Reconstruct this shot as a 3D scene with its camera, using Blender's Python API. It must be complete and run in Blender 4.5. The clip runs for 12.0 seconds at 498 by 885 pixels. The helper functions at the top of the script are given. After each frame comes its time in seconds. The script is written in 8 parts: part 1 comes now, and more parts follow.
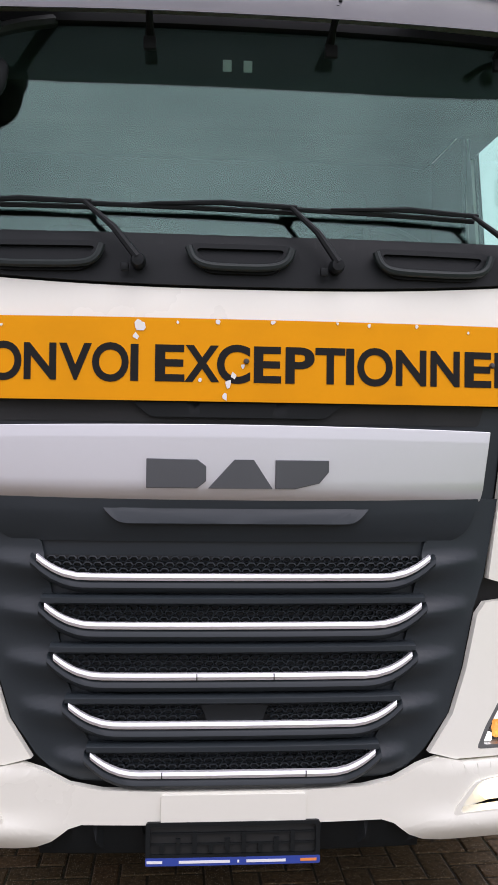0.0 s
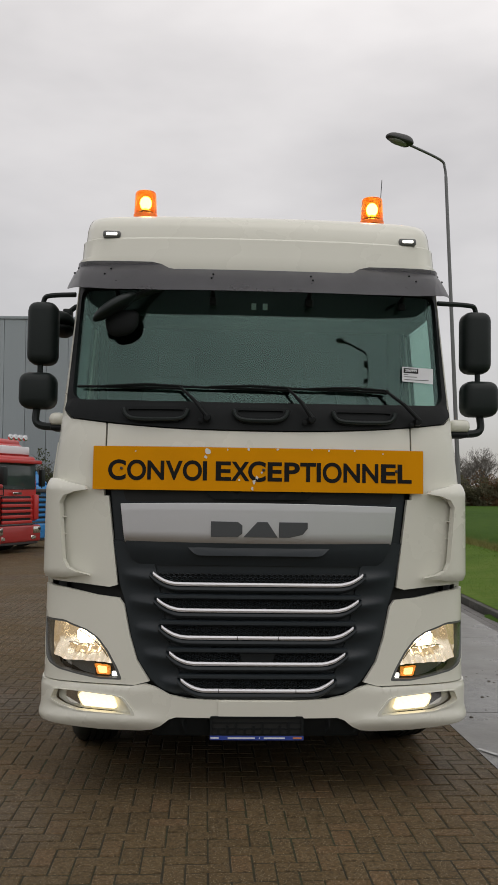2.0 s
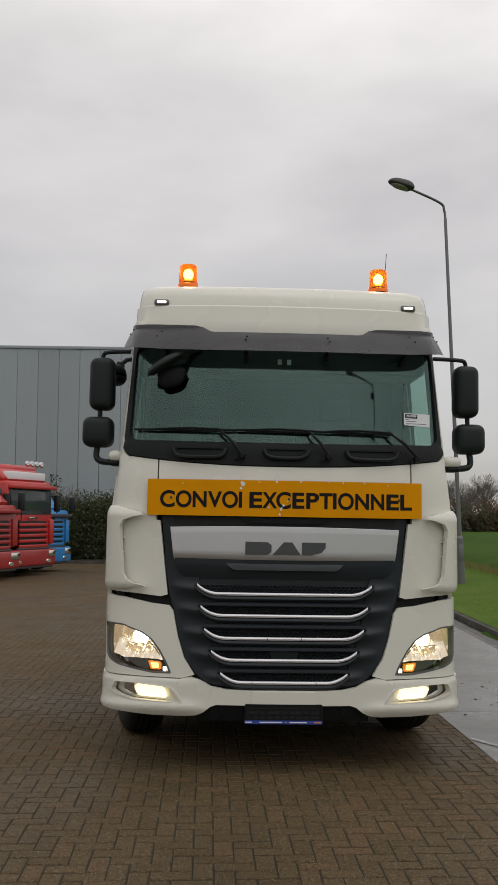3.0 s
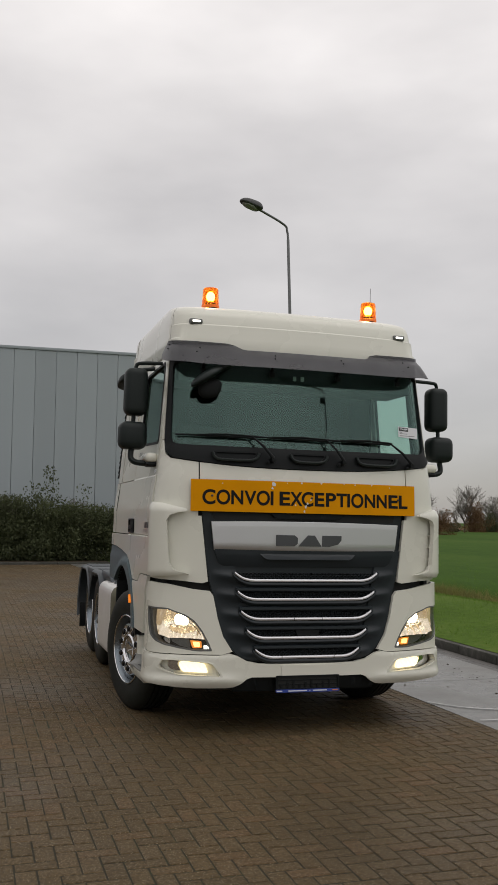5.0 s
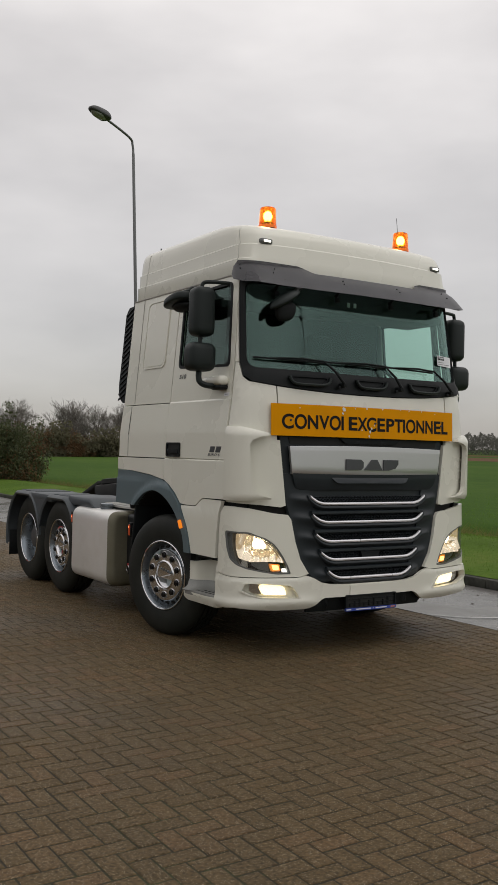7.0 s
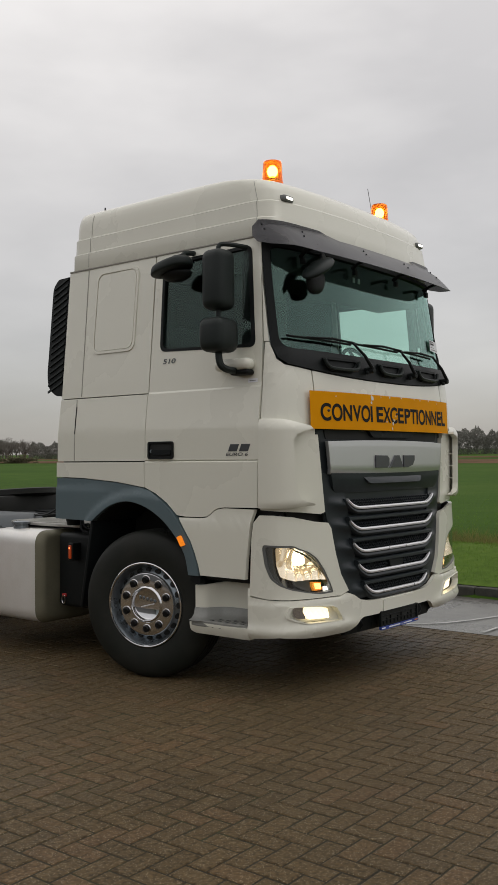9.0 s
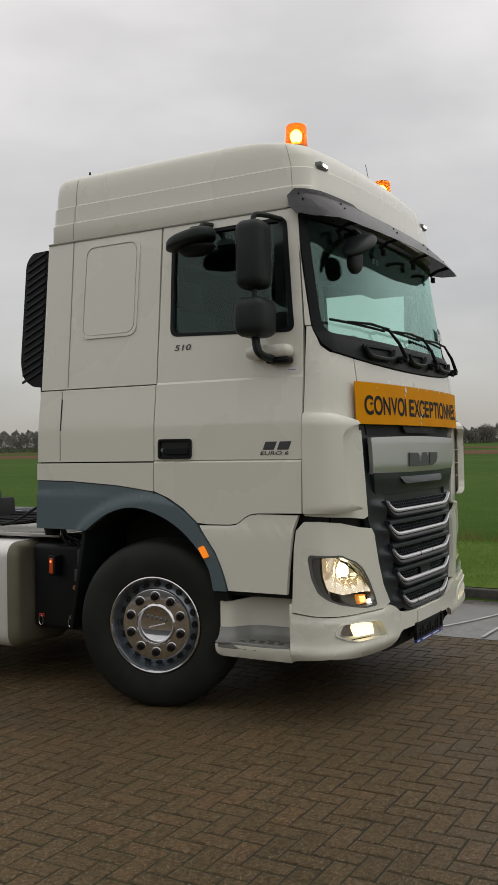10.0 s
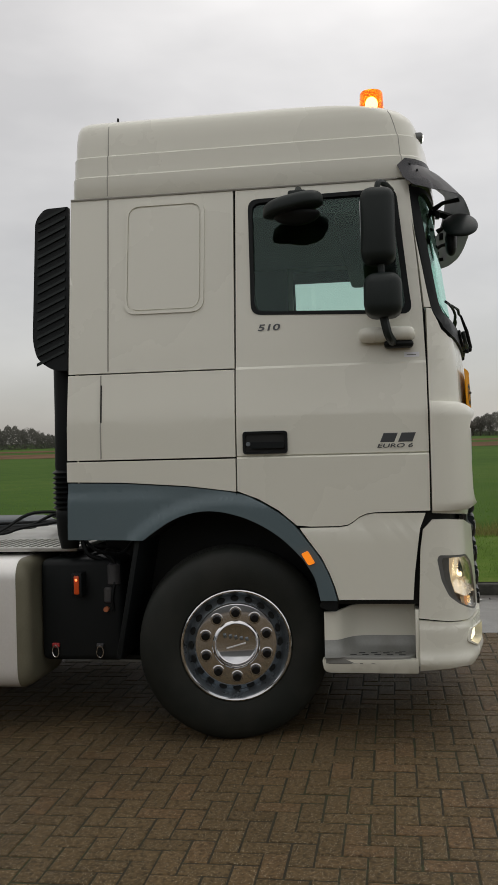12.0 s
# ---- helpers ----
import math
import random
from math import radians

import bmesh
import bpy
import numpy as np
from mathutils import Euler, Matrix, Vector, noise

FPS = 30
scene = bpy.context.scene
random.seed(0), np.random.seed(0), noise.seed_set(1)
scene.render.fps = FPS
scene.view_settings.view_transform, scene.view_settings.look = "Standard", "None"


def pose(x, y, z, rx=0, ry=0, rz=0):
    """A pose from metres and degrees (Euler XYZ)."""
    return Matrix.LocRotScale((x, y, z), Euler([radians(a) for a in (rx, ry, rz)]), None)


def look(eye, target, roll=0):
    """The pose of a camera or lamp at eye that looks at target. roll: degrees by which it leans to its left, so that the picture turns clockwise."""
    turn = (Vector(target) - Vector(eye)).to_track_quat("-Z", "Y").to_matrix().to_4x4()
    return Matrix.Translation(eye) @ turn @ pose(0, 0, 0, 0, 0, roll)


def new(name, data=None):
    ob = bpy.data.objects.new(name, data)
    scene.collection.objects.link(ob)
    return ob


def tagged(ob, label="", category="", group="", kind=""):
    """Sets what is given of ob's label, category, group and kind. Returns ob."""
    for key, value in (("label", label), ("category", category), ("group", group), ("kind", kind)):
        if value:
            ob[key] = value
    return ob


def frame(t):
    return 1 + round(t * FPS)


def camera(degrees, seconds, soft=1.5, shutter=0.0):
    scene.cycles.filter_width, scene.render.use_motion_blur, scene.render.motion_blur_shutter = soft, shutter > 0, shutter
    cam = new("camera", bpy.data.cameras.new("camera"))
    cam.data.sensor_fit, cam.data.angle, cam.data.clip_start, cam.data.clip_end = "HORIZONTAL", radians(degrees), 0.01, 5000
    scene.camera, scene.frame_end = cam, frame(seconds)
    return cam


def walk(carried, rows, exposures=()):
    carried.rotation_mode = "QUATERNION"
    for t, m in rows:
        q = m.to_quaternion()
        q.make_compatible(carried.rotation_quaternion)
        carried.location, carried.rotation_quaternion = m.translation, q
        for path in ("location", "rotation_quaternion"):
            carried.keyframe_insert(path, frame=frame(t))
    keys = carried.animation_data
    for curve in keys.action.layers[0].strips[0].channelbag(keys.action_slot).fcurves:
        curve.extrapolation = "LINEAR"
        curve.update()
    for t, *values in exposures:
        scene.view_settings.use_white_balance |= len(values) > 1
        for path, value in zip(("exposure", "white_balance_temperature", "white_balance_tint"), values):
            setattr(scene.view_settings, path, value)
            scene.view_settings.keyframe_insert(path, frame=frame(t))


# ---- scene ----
cam = camera(30.0, 12.0, soft=0.8)
PATH = [
    (0, (-0.184, -2.858, 1.655), (-0.023, -0.864, 1.622), 0.2),
    (0.5, (-0.187, -3.479, 1.667), (-0.08, -1.482, 1.645), -0.0),
    (1, (-0.223, -4.102, 1.7), (-0.104, -2.106, 1.69), 0.0),
    (1.5, (-0.261, -4.776, 1.72), (-0.163, -2.779, 1.778), 0.1),
    (2, (-0.303, -5.401, 1.735), (-0.209, -3.406, 1.839), 0.2),
    (2.5, (-0.393, -5.991, 1.765), (-0.3, -3.998, 1.904), 0.2),
    (3, (-0.533, -6.509, 1.736), (-0.445, -4.517, 1.894), 0.3),
    (5, (-2.619, -7.104, 1.676), (-2.048, -5.194, 1.842), 0.6),
    (5.5, (-3.336, -6.945, 1.657), (-2.61, -5.086, 1.778), 0.5),
    (6, (-3.995, -6.725, 1.655), (-3.166, -4.906, 1.728), 0.9),
    (6.5, (-4.517, -6.404, 1.657), (-3.572, -4.642, 1.688), 0.9),
    (8.5, (-5.889, -4.189, 1.647), (-4.441, -2.809, 1.66), -0.2),
    (9, (-5.952, -3.45, 1.603), (-4.393, -2.196, 1.621), -0.8),
    (9.5, (-5.971, -2.772, 1.61), (-4.328, -1.631, 1.625), -1.0),
    (10, (-6.006, -2.1, 1.649), (-4.268, -1.111, 1.648), -1.2),
    (10.5, (-6.086, -1.432, 1.656), (-4.262, -0.612, 1.655), -1.1),
    (11, (-6.116, -0.776, 1.672), (-4.231, -0.108, 1.663), -1.3),
    (11.5, (-6.206, -0.134, 1.669), (-4.264, 0.345, 1.656), -1.4),
    (12, (-6.233, 0.452, 1.651), (-4.257, 0.76, 1.638), -1.6),
]
from mathutils.bvhtree import BVHTree

EXPOSURES = [(0, 1.10, 6050, 22), (0.5, 0.57, 6000, 17), (1, 0.19, 6200, 12), (1.5, 0.06, 6350, 10), (2, -0.03, 6500, 11), (3, -0.09, 6500, 11), (5, -0.06, 6530, 11), (6, -0.03, 6550, 11), (8.5, -0.03, 6530, 10), (12, -0.02, 6500, 9)]
walk(cam, [(t, look(eye, target, roll)) for t, eye, target, roll in PATH], EXPOSURES)

# ---- world and sun: a bright overcast day ----
world = bpy.data.worlds.new("overcast")
scene.world = world
world.use_nodes = True
wn, wl = world.node_tree.nodes, world.node_tree.links
wn.clear()
w_out = wn.new("ShaderNodeOutputWorld")
w_bg = wn.new("ShaderNodeBackground")
w_sky = wn.new("ShaderNodeTexSky")
w_sky.sky_type, w_sky.sun_disc = "NISHITA", False
w_sky.sun_elevation, w_sky.sun_rotation = radians(66), radians(144)
w_tc = wn.new("ShaderNodeTexCoord")
w_map = wn.new("ShaderNodeMapping")
w_map.inputs["Scale"].default_value = (1.4, 1.4, 3.6)
w_map.inputs["Rotation"].default_value = (0.2, 0.1, 0.6)
w_noise = wn.new("ShaderNodeTexNoise")
w_noise.inputs["Scale"].default_value, w_noise.inputs["Detail"].default_value = 1.5, 5.0
w_noise.inputs["Roughness"].default_value = 0.5
w_ramp = wn.new("ShaderNodeValToRGB")
w_ramp.color_ramp.elements[0].position, w_ramp.color_ramp.elements[0].color = 0.3, (0.505, 0.482, 0.463, 1)
w_ramp.color_ramp.elements[1].position, w_ramp.color_ramp.elements[1].color = 0.68, (0.785, 0.751, 0.720, 1)
# the cloud deck is brighter overhead than towards the horizon
w_sep = wn.new("ShaderNodeSeparateXYZ")
w_up = wn.new("ShaderNodeMapRange")
w_up.inputs["From Min"].default_value, w_up.inputs["From Max"].default_value = 0.0, 0.5
w_up.inputs["To Min"].default_value, w_up.inputs["To Max"].default_value = 0.55, 1.28
w_mul = wn.new("ShaderNodeMix")
w_mul.data_type, w_mul.blend_type = "RGBA", "MULTIPLY"
w_mul.inputs["Factor"].default_value = 1.0
w_add = wn.new("ShaderNodeMix")
w_add.data_type, w_add.blend_type = "RGBA", "MIX"
w_add.inputs["Factor"].default_value = 0.02
wl.new(w_tc.outputs["Generated"], w_map.inputs["Vector"])
wl.new(w_map.outputs["Vector"], w_noise.inputs["Vector"])
wl.new(w_noise.outputs["Fac"], w_ramp.inputs["Fac"])
wl.new(w_tc.outputs["Generated"], w_sep.inputs[0])
wl.new(w_sep.outputs["Z"], w_up.inputs["Value"])
# and brighter towards the veiled sun
w_dot = wn.new("ShaderNodeVectorMath")
w_dot.operation = "DOT_PRODUCT"
w_dot.inputs[1].default_value = (0.75, -0.40, 0.0)
w_side = wn.new("ShaderNodeMath")
w_side.operation = "MULTIPLY_ADD"
w_side.inputs[1].default_value, w_side.inputs[2].default_value = 0.135, 1.062
w_lum = wn.new("ShaderNodeMath")
w_lum.operation = "MULTIPLY"
wl.new(w_tc.outputs["Generated"], w_dot.inputs[0])
wl.new(w_dot.outputs["Value"], w_side.inputs[0])
wl.new(w_side.outputs[0], w_lum.inputs[0])
wl.new(w_up.outputs["Result"], w_lum.inputs[1])
wl.new(w_ramp.outputs["Color"], w_mul.inputs[6])
wl.new(w_lum.outputs[0], w_mul.inputs[7])
wl.new(w_mul.outputs[2], w_add.inputs[6])
wl.new(w_sky.outputs["Color"], w_add.inputs[7])
wl.new(w_add.outputs[2], w_bg.inputs["Color"])
w_bg.inputs["Strength"].default_value = 1.0
wl.new(w_bg.outputs["Background"], w_out.inputs["Surface"])

sun_data = bpy.data.lights.new("sun", "SUN")
sun_data.energy, sun_data.angle, sun_data.color = 0.30, radians(40), (1.0, 0.97, 0.92)
sun = new("sun", sun_data)
sun.matrix_world = look((8, -11, 31), (0, 0, 0))

# ---- materials ----
def _nodes(name):
    m = bpy.data.materials.new(name)
    m.use_nodes = True
    return m, m.node_tree.nodes, m.node_tree.links, m.node_tree.nodes["Principled BSDF"]


def surf(name, base, rough=0.5, metal=0.0, var=0.08, scale=3.0, fine=0.0, fscale=90.0, bump=0.0, bscale=120.0,
         coat=0.0, spec=0.5, dirt=None, dirt_amount=0.0, dscale=1.2, per="", per_amount=0.5):
    """Principled paint or plastic with two scales of colour variation, uneven gloss and fine relief."""
    m, n, l, p = _nodes(name)
    tc = n.new("ShaderNodeTexCoord")
    big = n.new("ShaderNodeTexNoise")
    big.inputs["Scale"].default_value, big.inputs["Detail"].default_value = scale, 6.0
    small = n.new("ShaderNodeTexNoise")
    small.inputs["Scale"].default_value, small.inputs["Detail"].default_value = fscale, 4.0
    for t in (big, small):
        l.new(tc.outputs["Object"], t.inputs["Vector"])
    mul = n.new("ShaderNodeMath")
    mul.operation = "MULTIPLY_ADD"
    l.new(big.outputs["Fac"], mul.inputs[0])
    mul.inputs[1].default_value, mul.inputs[2].default_value = 2 * var, 1 - var
    mul2 = n.new("ShaderNodeMath")
    mul2.operation = "MULTIPLY_ADD"
    l.new(small.outputs["Fac"], mul2.inputs[0])
    mul2.inputs[1].default_value, mul2.inputs[2].default_value = 2 * fine, 1 - fine
    prod = n.new("ShaderNodeMath")
    prod.operation = "MULTIPLY"
    l.new(mul.outputs[0], prod.inputs[0])
    l.new(mul2.outputs[0], prod.inputs[1])
    last = prod.outputs[0]
    if per:
        src = n.new("ShaderNodeObjectInfo" if per == "object" else "ShaderNodeNewGeometry")
        rnd = n.new("ShaderNodeMath")
        rnd.operation = "MULTIPLY_ADD"
        l.new(src.outputs["Random" if per == "object" else "Random Per Island"], rnd.inputs[0])
        rnd.inputs[1].default_value, rnd.inputs[2].default_value = per_amount, 1 - per_amount / 2
        pp = n.new("ShaderNodeMath")
        pp.operation = "MULTIPLY"
        l.new(last, pp.inputs[0])
        l.new(rnd.outputs[0], pp.inputs[1])
        last = pp.outputs[0]
    col = n.new("ShaderNodeMix")
    col.data_type, col.blend_type = "RGBA", "MULTIPLY"
    col.inputs["Factor"].default_value = 1.0
    col.inputs[6].default_value = (*base, 1)
    l.new(last, col.inputs[7])
    out = col.outputs[2]
    if dirt:
        dn = n.new("ShaderNodeTexNoise")
        dn.inputs["Scale"].default_value, dn.inputs["Detail"].default_value = dscale, 4.0
        l.new(tc.outputs["Object"], dn.inputs["Vector"])
        dr = n.new("ShaderNodeMapRange")
        dr.inputs["From Min"].default_value, dr.inputs["From Max"].default_value = 0.42, 0.85
        dr.inputs["To Max"].default_value = dirt_amount
        l.new(dn.outputs["Fac"], dr.inputs["Value"])
        dm = n.new("ShaderNodeMix")
        dm.data_type = "RGBA"
        l.new(dr.outputs["Result"], dm.inputs["Factor"])
        l.new(out, dm.inputs[6])
        dm.inputs[7].default_value = (*dirt, 1)
        out = dm.outputs[2]
    l.new(out, p.inputs["Base Color"])
    rr = n.new("ShaderNodeMapRange")
    rr.inputs["To Min"].default_value, rr.inputs["To Max"].default_value = max(0.02, rough * 0.82), min(1.0, rough * 1.18)
    l.new(big.outputs["Fac"], rr.inputs["Value"])
    l.new(rr.outputs["Result"], p.inputs["Roughness"])
    p.inputs["Metallic"].default_value = metal
    p.inputs["Coat Weight"].default_value = coat
    p.inputs["Coat Roughness"].default_value = 0.08
    p.inputs["Specular IOR Level"].default_value = spec
    if bump:
        b = n.new("ShaderNodeBump")
        bn = n.new("ShaderNodeTexNoise")
        bn.inputs["Scale"].default_value, bn.inputs["Detail"].default_value = bscale, 4.0
        l.new(tc.outputs["Object"], bn.inputs["Vector"])
        l.new(bn.outputs["Fac"], b.inputs["Height"])
        b.inputs["Strength"].default_value, b.inputs["Distance"].default_value = bump, 0.01
        l.new(b.outputs["Normal"], p.inputs["Normal"])
    return m


def leaf(name, base, share=0.5, **more):
    """Thin leaves, blades and twigs: part of the light comes through from behind."""
    m = surf(name, base, **more)
    n, l = m.node_tree.nodes, m.node_tree.links
    p = n["Principled BSDF"]
    tl, mx = n.new("ShaderNodeBsdfTranslucent"), n.new("ShaderNodeMixShader")
    l.new(p.inputs["Base Color"].links[0].from_socket, tl.inputs["Color"])
    mx.inputs[0].default_value = share
    l.new(p.outputs[0], mx.inputs[1])
    l.new(tl.outputs[0], mx.inputs[2])
    l.new(mx.outputs[0], n["Material Output"].inputs["Surface"])
    return m


def glass(name, tint, gloss=1.0, rough=0.01, glint=(1, 1, 1)):
    """A thin tinted pane: straight transmission, Fresnel-driven gloss."""
    m, n, l, p = _nodes(name)
    n.remove(p)
    out = n["Material Output"]
    tr = n.new("ShaderNodeBsdfTransparent")
    tr.inputs["Color"].default_value = (*tint, 1)
    gl = n.new("ShaderNodeBsdfGlossy")
    gl.inputs["Roughness"].default_value = rough
    gl.inputs["Color"].default_value = (*glint, 1)
    fr = n.new("ShaderNodeLayerWeight")
    fr.inputs["Blend"].default_value = 0.5
    pw = n.new("ShaderNodeMath")
    pw.operation = "POWER"
    pw.inputs[1].default_value = 4.0
    l.new(fr.outputs["Facing"], pw.inputs[0])
    mu = n.new("ShaderNodeMath")
    mu.operation, mu.use_clamp = "MULTIPLY_ADD", True
    mu.inputs[1].default_value, mu.inputs[2].default_value = 0.9, 0.045 * gloss
    mx = n.new("ShaderNodeMixShader")
    l.new(pw.outputs[0], mu.inputs[0])
    l.new(mu.outputs[0], mx.inputs[0])
    l.new(tr.outputs[0], mx.inputs[1])
    l.new(gl.outputs[0], mx.inputs[2])
    l.new(mx.outputs[0], out.inputs["Surface"])
    return m


def glow(name, color, strength, base=(0.8, 0.8, 0.8)):
    m, n, l, p = _nodes(name)
    p.inputs["Base Color"].default_value = (*base, 1)
    p.inputs["Emission Color"].default_value = (*color, 1)
    p.inputs["Emission Strength"].default_value = strength
    p.inputs["Roughness"].default_value = 0.3
    return m


WHITE = surf("white_paint", (0.735, 0.73, 0.64), 0.28, var=0.025, scale=1.3, fine=0.01, coat=0.45, dirt=(0.66, 0.63, 0.53), dirt_amount=0.05, dscale=2.2)
GREYBLUE = surf("fender_plastic", (0.092, 0.134, 0.150), 0.42, var=0.08, scale=2, fine=0.05, bump=0.05, bscale=400, dirt=(0.16, 0.17, 0.18), dirt_amount=0.2)
GUARD = surf("mudguard_plastic", (0.052, 0.064, 0.072), 0.5, var=0.1, scale=2, fine=0.06, bump=0.05, bscale=400, dirt=(0.11, 0.11, 0.11), dirt_amount=0.35)
BLACK = surf("black_plastic", (0.0075, 0.0095, 0.010), 0.5, var=0.12, scale=4, fine=0.08, fscale=300, bump=0.08, bscale=500, spec=0.18, dirt=(0.022, 0.021, 0.02), dirt_amount=0.3)
GRILLE = surf("grille_plastic", (0.020, 0.026, 0.030), 0.38, var=0.1, scale=3, fine=0.05, fscale=250, bump=0.04, bscale=500, spec=0.30, dirt=(0.028, 0.028, 0.028), dirt_amount=0.25)
# near-black for plastic, and for sheets that stand for shade in openings
DARK = surf("dark_plastic_and_shade", (0.0075, 0.0085, 0.0075), 0.7, var=0.1, scale=4)
MIRRORBLACK = surf("mirror_housing", (0.013, 0.0185, 0.0175), 0.45, spec=0.26, var=0.1, scale=6, fine=0.1, fscale=400, bump=0.12, bscale=600)
SILVER = surf("silver_paint", (0.644, 0.650, 0.667), 0.34, metal=0.8, var=0.03, scale=2, fine=0.05, fscale=600, coat=0.2)
LOGO = surf("dark_grey_badge", (0.085, 0.09, 0.095), 0.35, metal=0.5, var=0.05)
CHROME = surf("chrome", (0.72, 0.72, 0.73), 0.07, metal=1.0, var=0.03, scale=5)
STRIP = surf("satin_chrome", (0.80, 0.80, 0.82), 0.36, metal=0.5, var=0.03, scale=5)
STEEL = surf("rim_steel", (0.24, 0.275, 0.305), 0.28, metal=0.75, var=0.1, scale=9, fine=0.05, dirt=(0.16, 0.15, 0.14), dirt_amount=0.5, dscale=6)
RUBBER = surf("tyre_rubber", (0.0115, 0.0135, 0.0108), 0.6, spec=0.28, var=0.2, scale=6, fine=0.15, fscale=120, bump=0.1, bscale=150, dirt=(0.06, 0.054, 0.045), dirt_amount=0.22, dscale=5)
ALU = surf("tank_aluminium", (0.86, 0.85, 0.82), 0.40, metal=0.5, var=0.08, scale=3, fine=0.05, dirt=(0.50, 0.46, 0.37), dirt_amount=0.4, dscale=3)
TANKEND = surf("tank_end_dirty", (0.19, 0.18, 0.125), 0.5, metal=0.35, var=0.15, scale=5, fine=0.1, dirt=(0.11, 0.105, 0.07), dirt_amount=0.7, dscale=4)
YELLOW = surf("sign_yellow", (0.73, 0.298, 0.002), 0.6, spec=0.05, var=0.03, scale=2, fine=0.02, dirt=(0.54, 0.22, 0.004), dirt_amount=0.4, dscale=5)
SIGNBLACK = surf("sign_lettering", (0.009, 0.009, 0.0085), 0.6, spec=0.15, var=0.1)
CHIP = surf("sign_bare_patch", (0.70, 0.68, 0.64), 0.5, var=0.05)
PLATEBLUE = surf("plate_blue", (0.03, 0.06, 0.30), 0.4, var=0.05)
WHITEPLAIN = surf("white_print", (0.75, 0.76, 0.78), 0.5, var=0.03)
ORANGEPRINT = surf("orange_print", (0.75, 0.25, 0.06), 0.5, var=0.03)
SMOKE = surf("smoked_acrylic", (0.040, 0.040, 0.046), 0.3, var=0.15, scale=3, fine=0.06, dirt=(0.10, 0.10, 0.11), dirt_amount=0.4, dscale=4)
SMOKE.node_tree.nodes["Principled BSDF"].inputs["Alpha"].default_value = 0.76
SCREEN = glass("windscreen_glass", (0.80, 0.92, 0.88), 1.15, glint=(0.72, 0.98, 0.91))
SIDEGLASS = glass("side_glass", (0.86, 0.95, 0.92), 1.0, glint=(0.52, 0.64, 0.60))
LENS = glass("clear_lens", (0.92, 0.93, 0.93), 1.0, 0.03)
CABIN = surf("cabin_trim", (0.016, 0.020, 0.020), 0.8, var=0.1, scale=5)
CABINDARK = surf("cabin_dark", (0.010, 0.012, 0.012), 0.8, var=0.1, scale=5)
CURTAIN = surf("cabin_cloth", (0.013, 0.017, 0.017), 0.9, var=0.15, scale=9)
LAMPWHITE = glow("headlamp_light", (1.0, 0.84, 0.56), 9.0)
# reflector emission stands in for bulb light bouncing inside the headlamp
LAMPBOWL = glow("self_glowing_reflector", (1.0, 0.70, 0.38), 0.40, (0.86, 0.80, 0.70))
LAMPBOWL.node_tree.nodes["Principled BSDF"].inputs["Metallic"].default_value = 1.0
LAMPBOWL.node_tree.nodes["Principled BSDF"].inputs["Roughness"].default_value = 0.16
BULBLIT = glow("amber_bulb", (1.0, 0.56, 0.12), 2.2)
FOGFACE = glow("fog_lamp_face", (1.0, 0.81, 0.47), 1.6, (0.8, 0.75, 0.65))
INDICATOR = glow("indicator_lamp", (1.0, 0.36, 0.03), 0.55, (0.72, 0.26, 0.08))
FOGWHITE = glow("fog_lamp_light", (1.0, 0.80, 0.48), 1.6)
LAMPLED = glow("marker_led", (1.0, 0.96, 0.86), 2.2)
AMBERLIT = glow("amber_lit", (1.0, 0.24, 0.012), 0.60, (0.8, 0.25, 0.02))
BEACONLIT = glow("beacon_bulb", (1.0, 0.88, 0.62), 60.0, (0.9, 0.5, 0.1))
REDLIT = glow("red_lit", (1.0, 0.22, 0.06), 2.2, (0.5, 0.02, 0.01))
REDLENS = glow("red_lens", (1.0, 0.13, 0.015), 0.10, (0.36, 0.045, 0.012))
SEAM = surf("panel_seam", (0.33, 0.325, 0.29), 0.6, var=0.05)
REDLATCH = surf("red_latch", (0.42, 0.03, 0.03), 0.45, var=0.1)
ORANGECAP = surf("orange_cap", (0.38, 0.12, 0.05), 0.5, var=0.1)
NUT = surf("nut_cap", (0.016, 0.017, 0.018), 0.22, metal=0.6, var=0.1)
TREAD = surf("step_tread", (0.26, 0.265, 0.25), 0.5, metal=0.3, var=0.1, scale=8, fine=0.1, dirt=(0.14, 0.13, 0.11), dirt_amount=0.5, dscale=9)
CATWALK = surf("catwalk_plate", (0.50, 0.50, 0.47), 0.45, metal=0.5, var=0.1, scale=6, dirt=(0.25, 0.24, 0.2), dirt_amount=0.5, dscale=5)
CHASSIS = surf("chassis_paint", (0.05, 0.05, 0.052), 0.6, var=0.2, scale=6, dirt=(0.09, 0.08, 0.07), dirt_amount=0.6, dscale=6)
REFLECTOR = surf("lamp_reflector", (0.80, 0.77, 0.72), 0.16, metal=1.0, var=0.05, scale=12)
LAMPGREY = surf("lamp_bezel", (0.15, 0.155, 0.15), 0.35, metal=0.4, var=0.05)

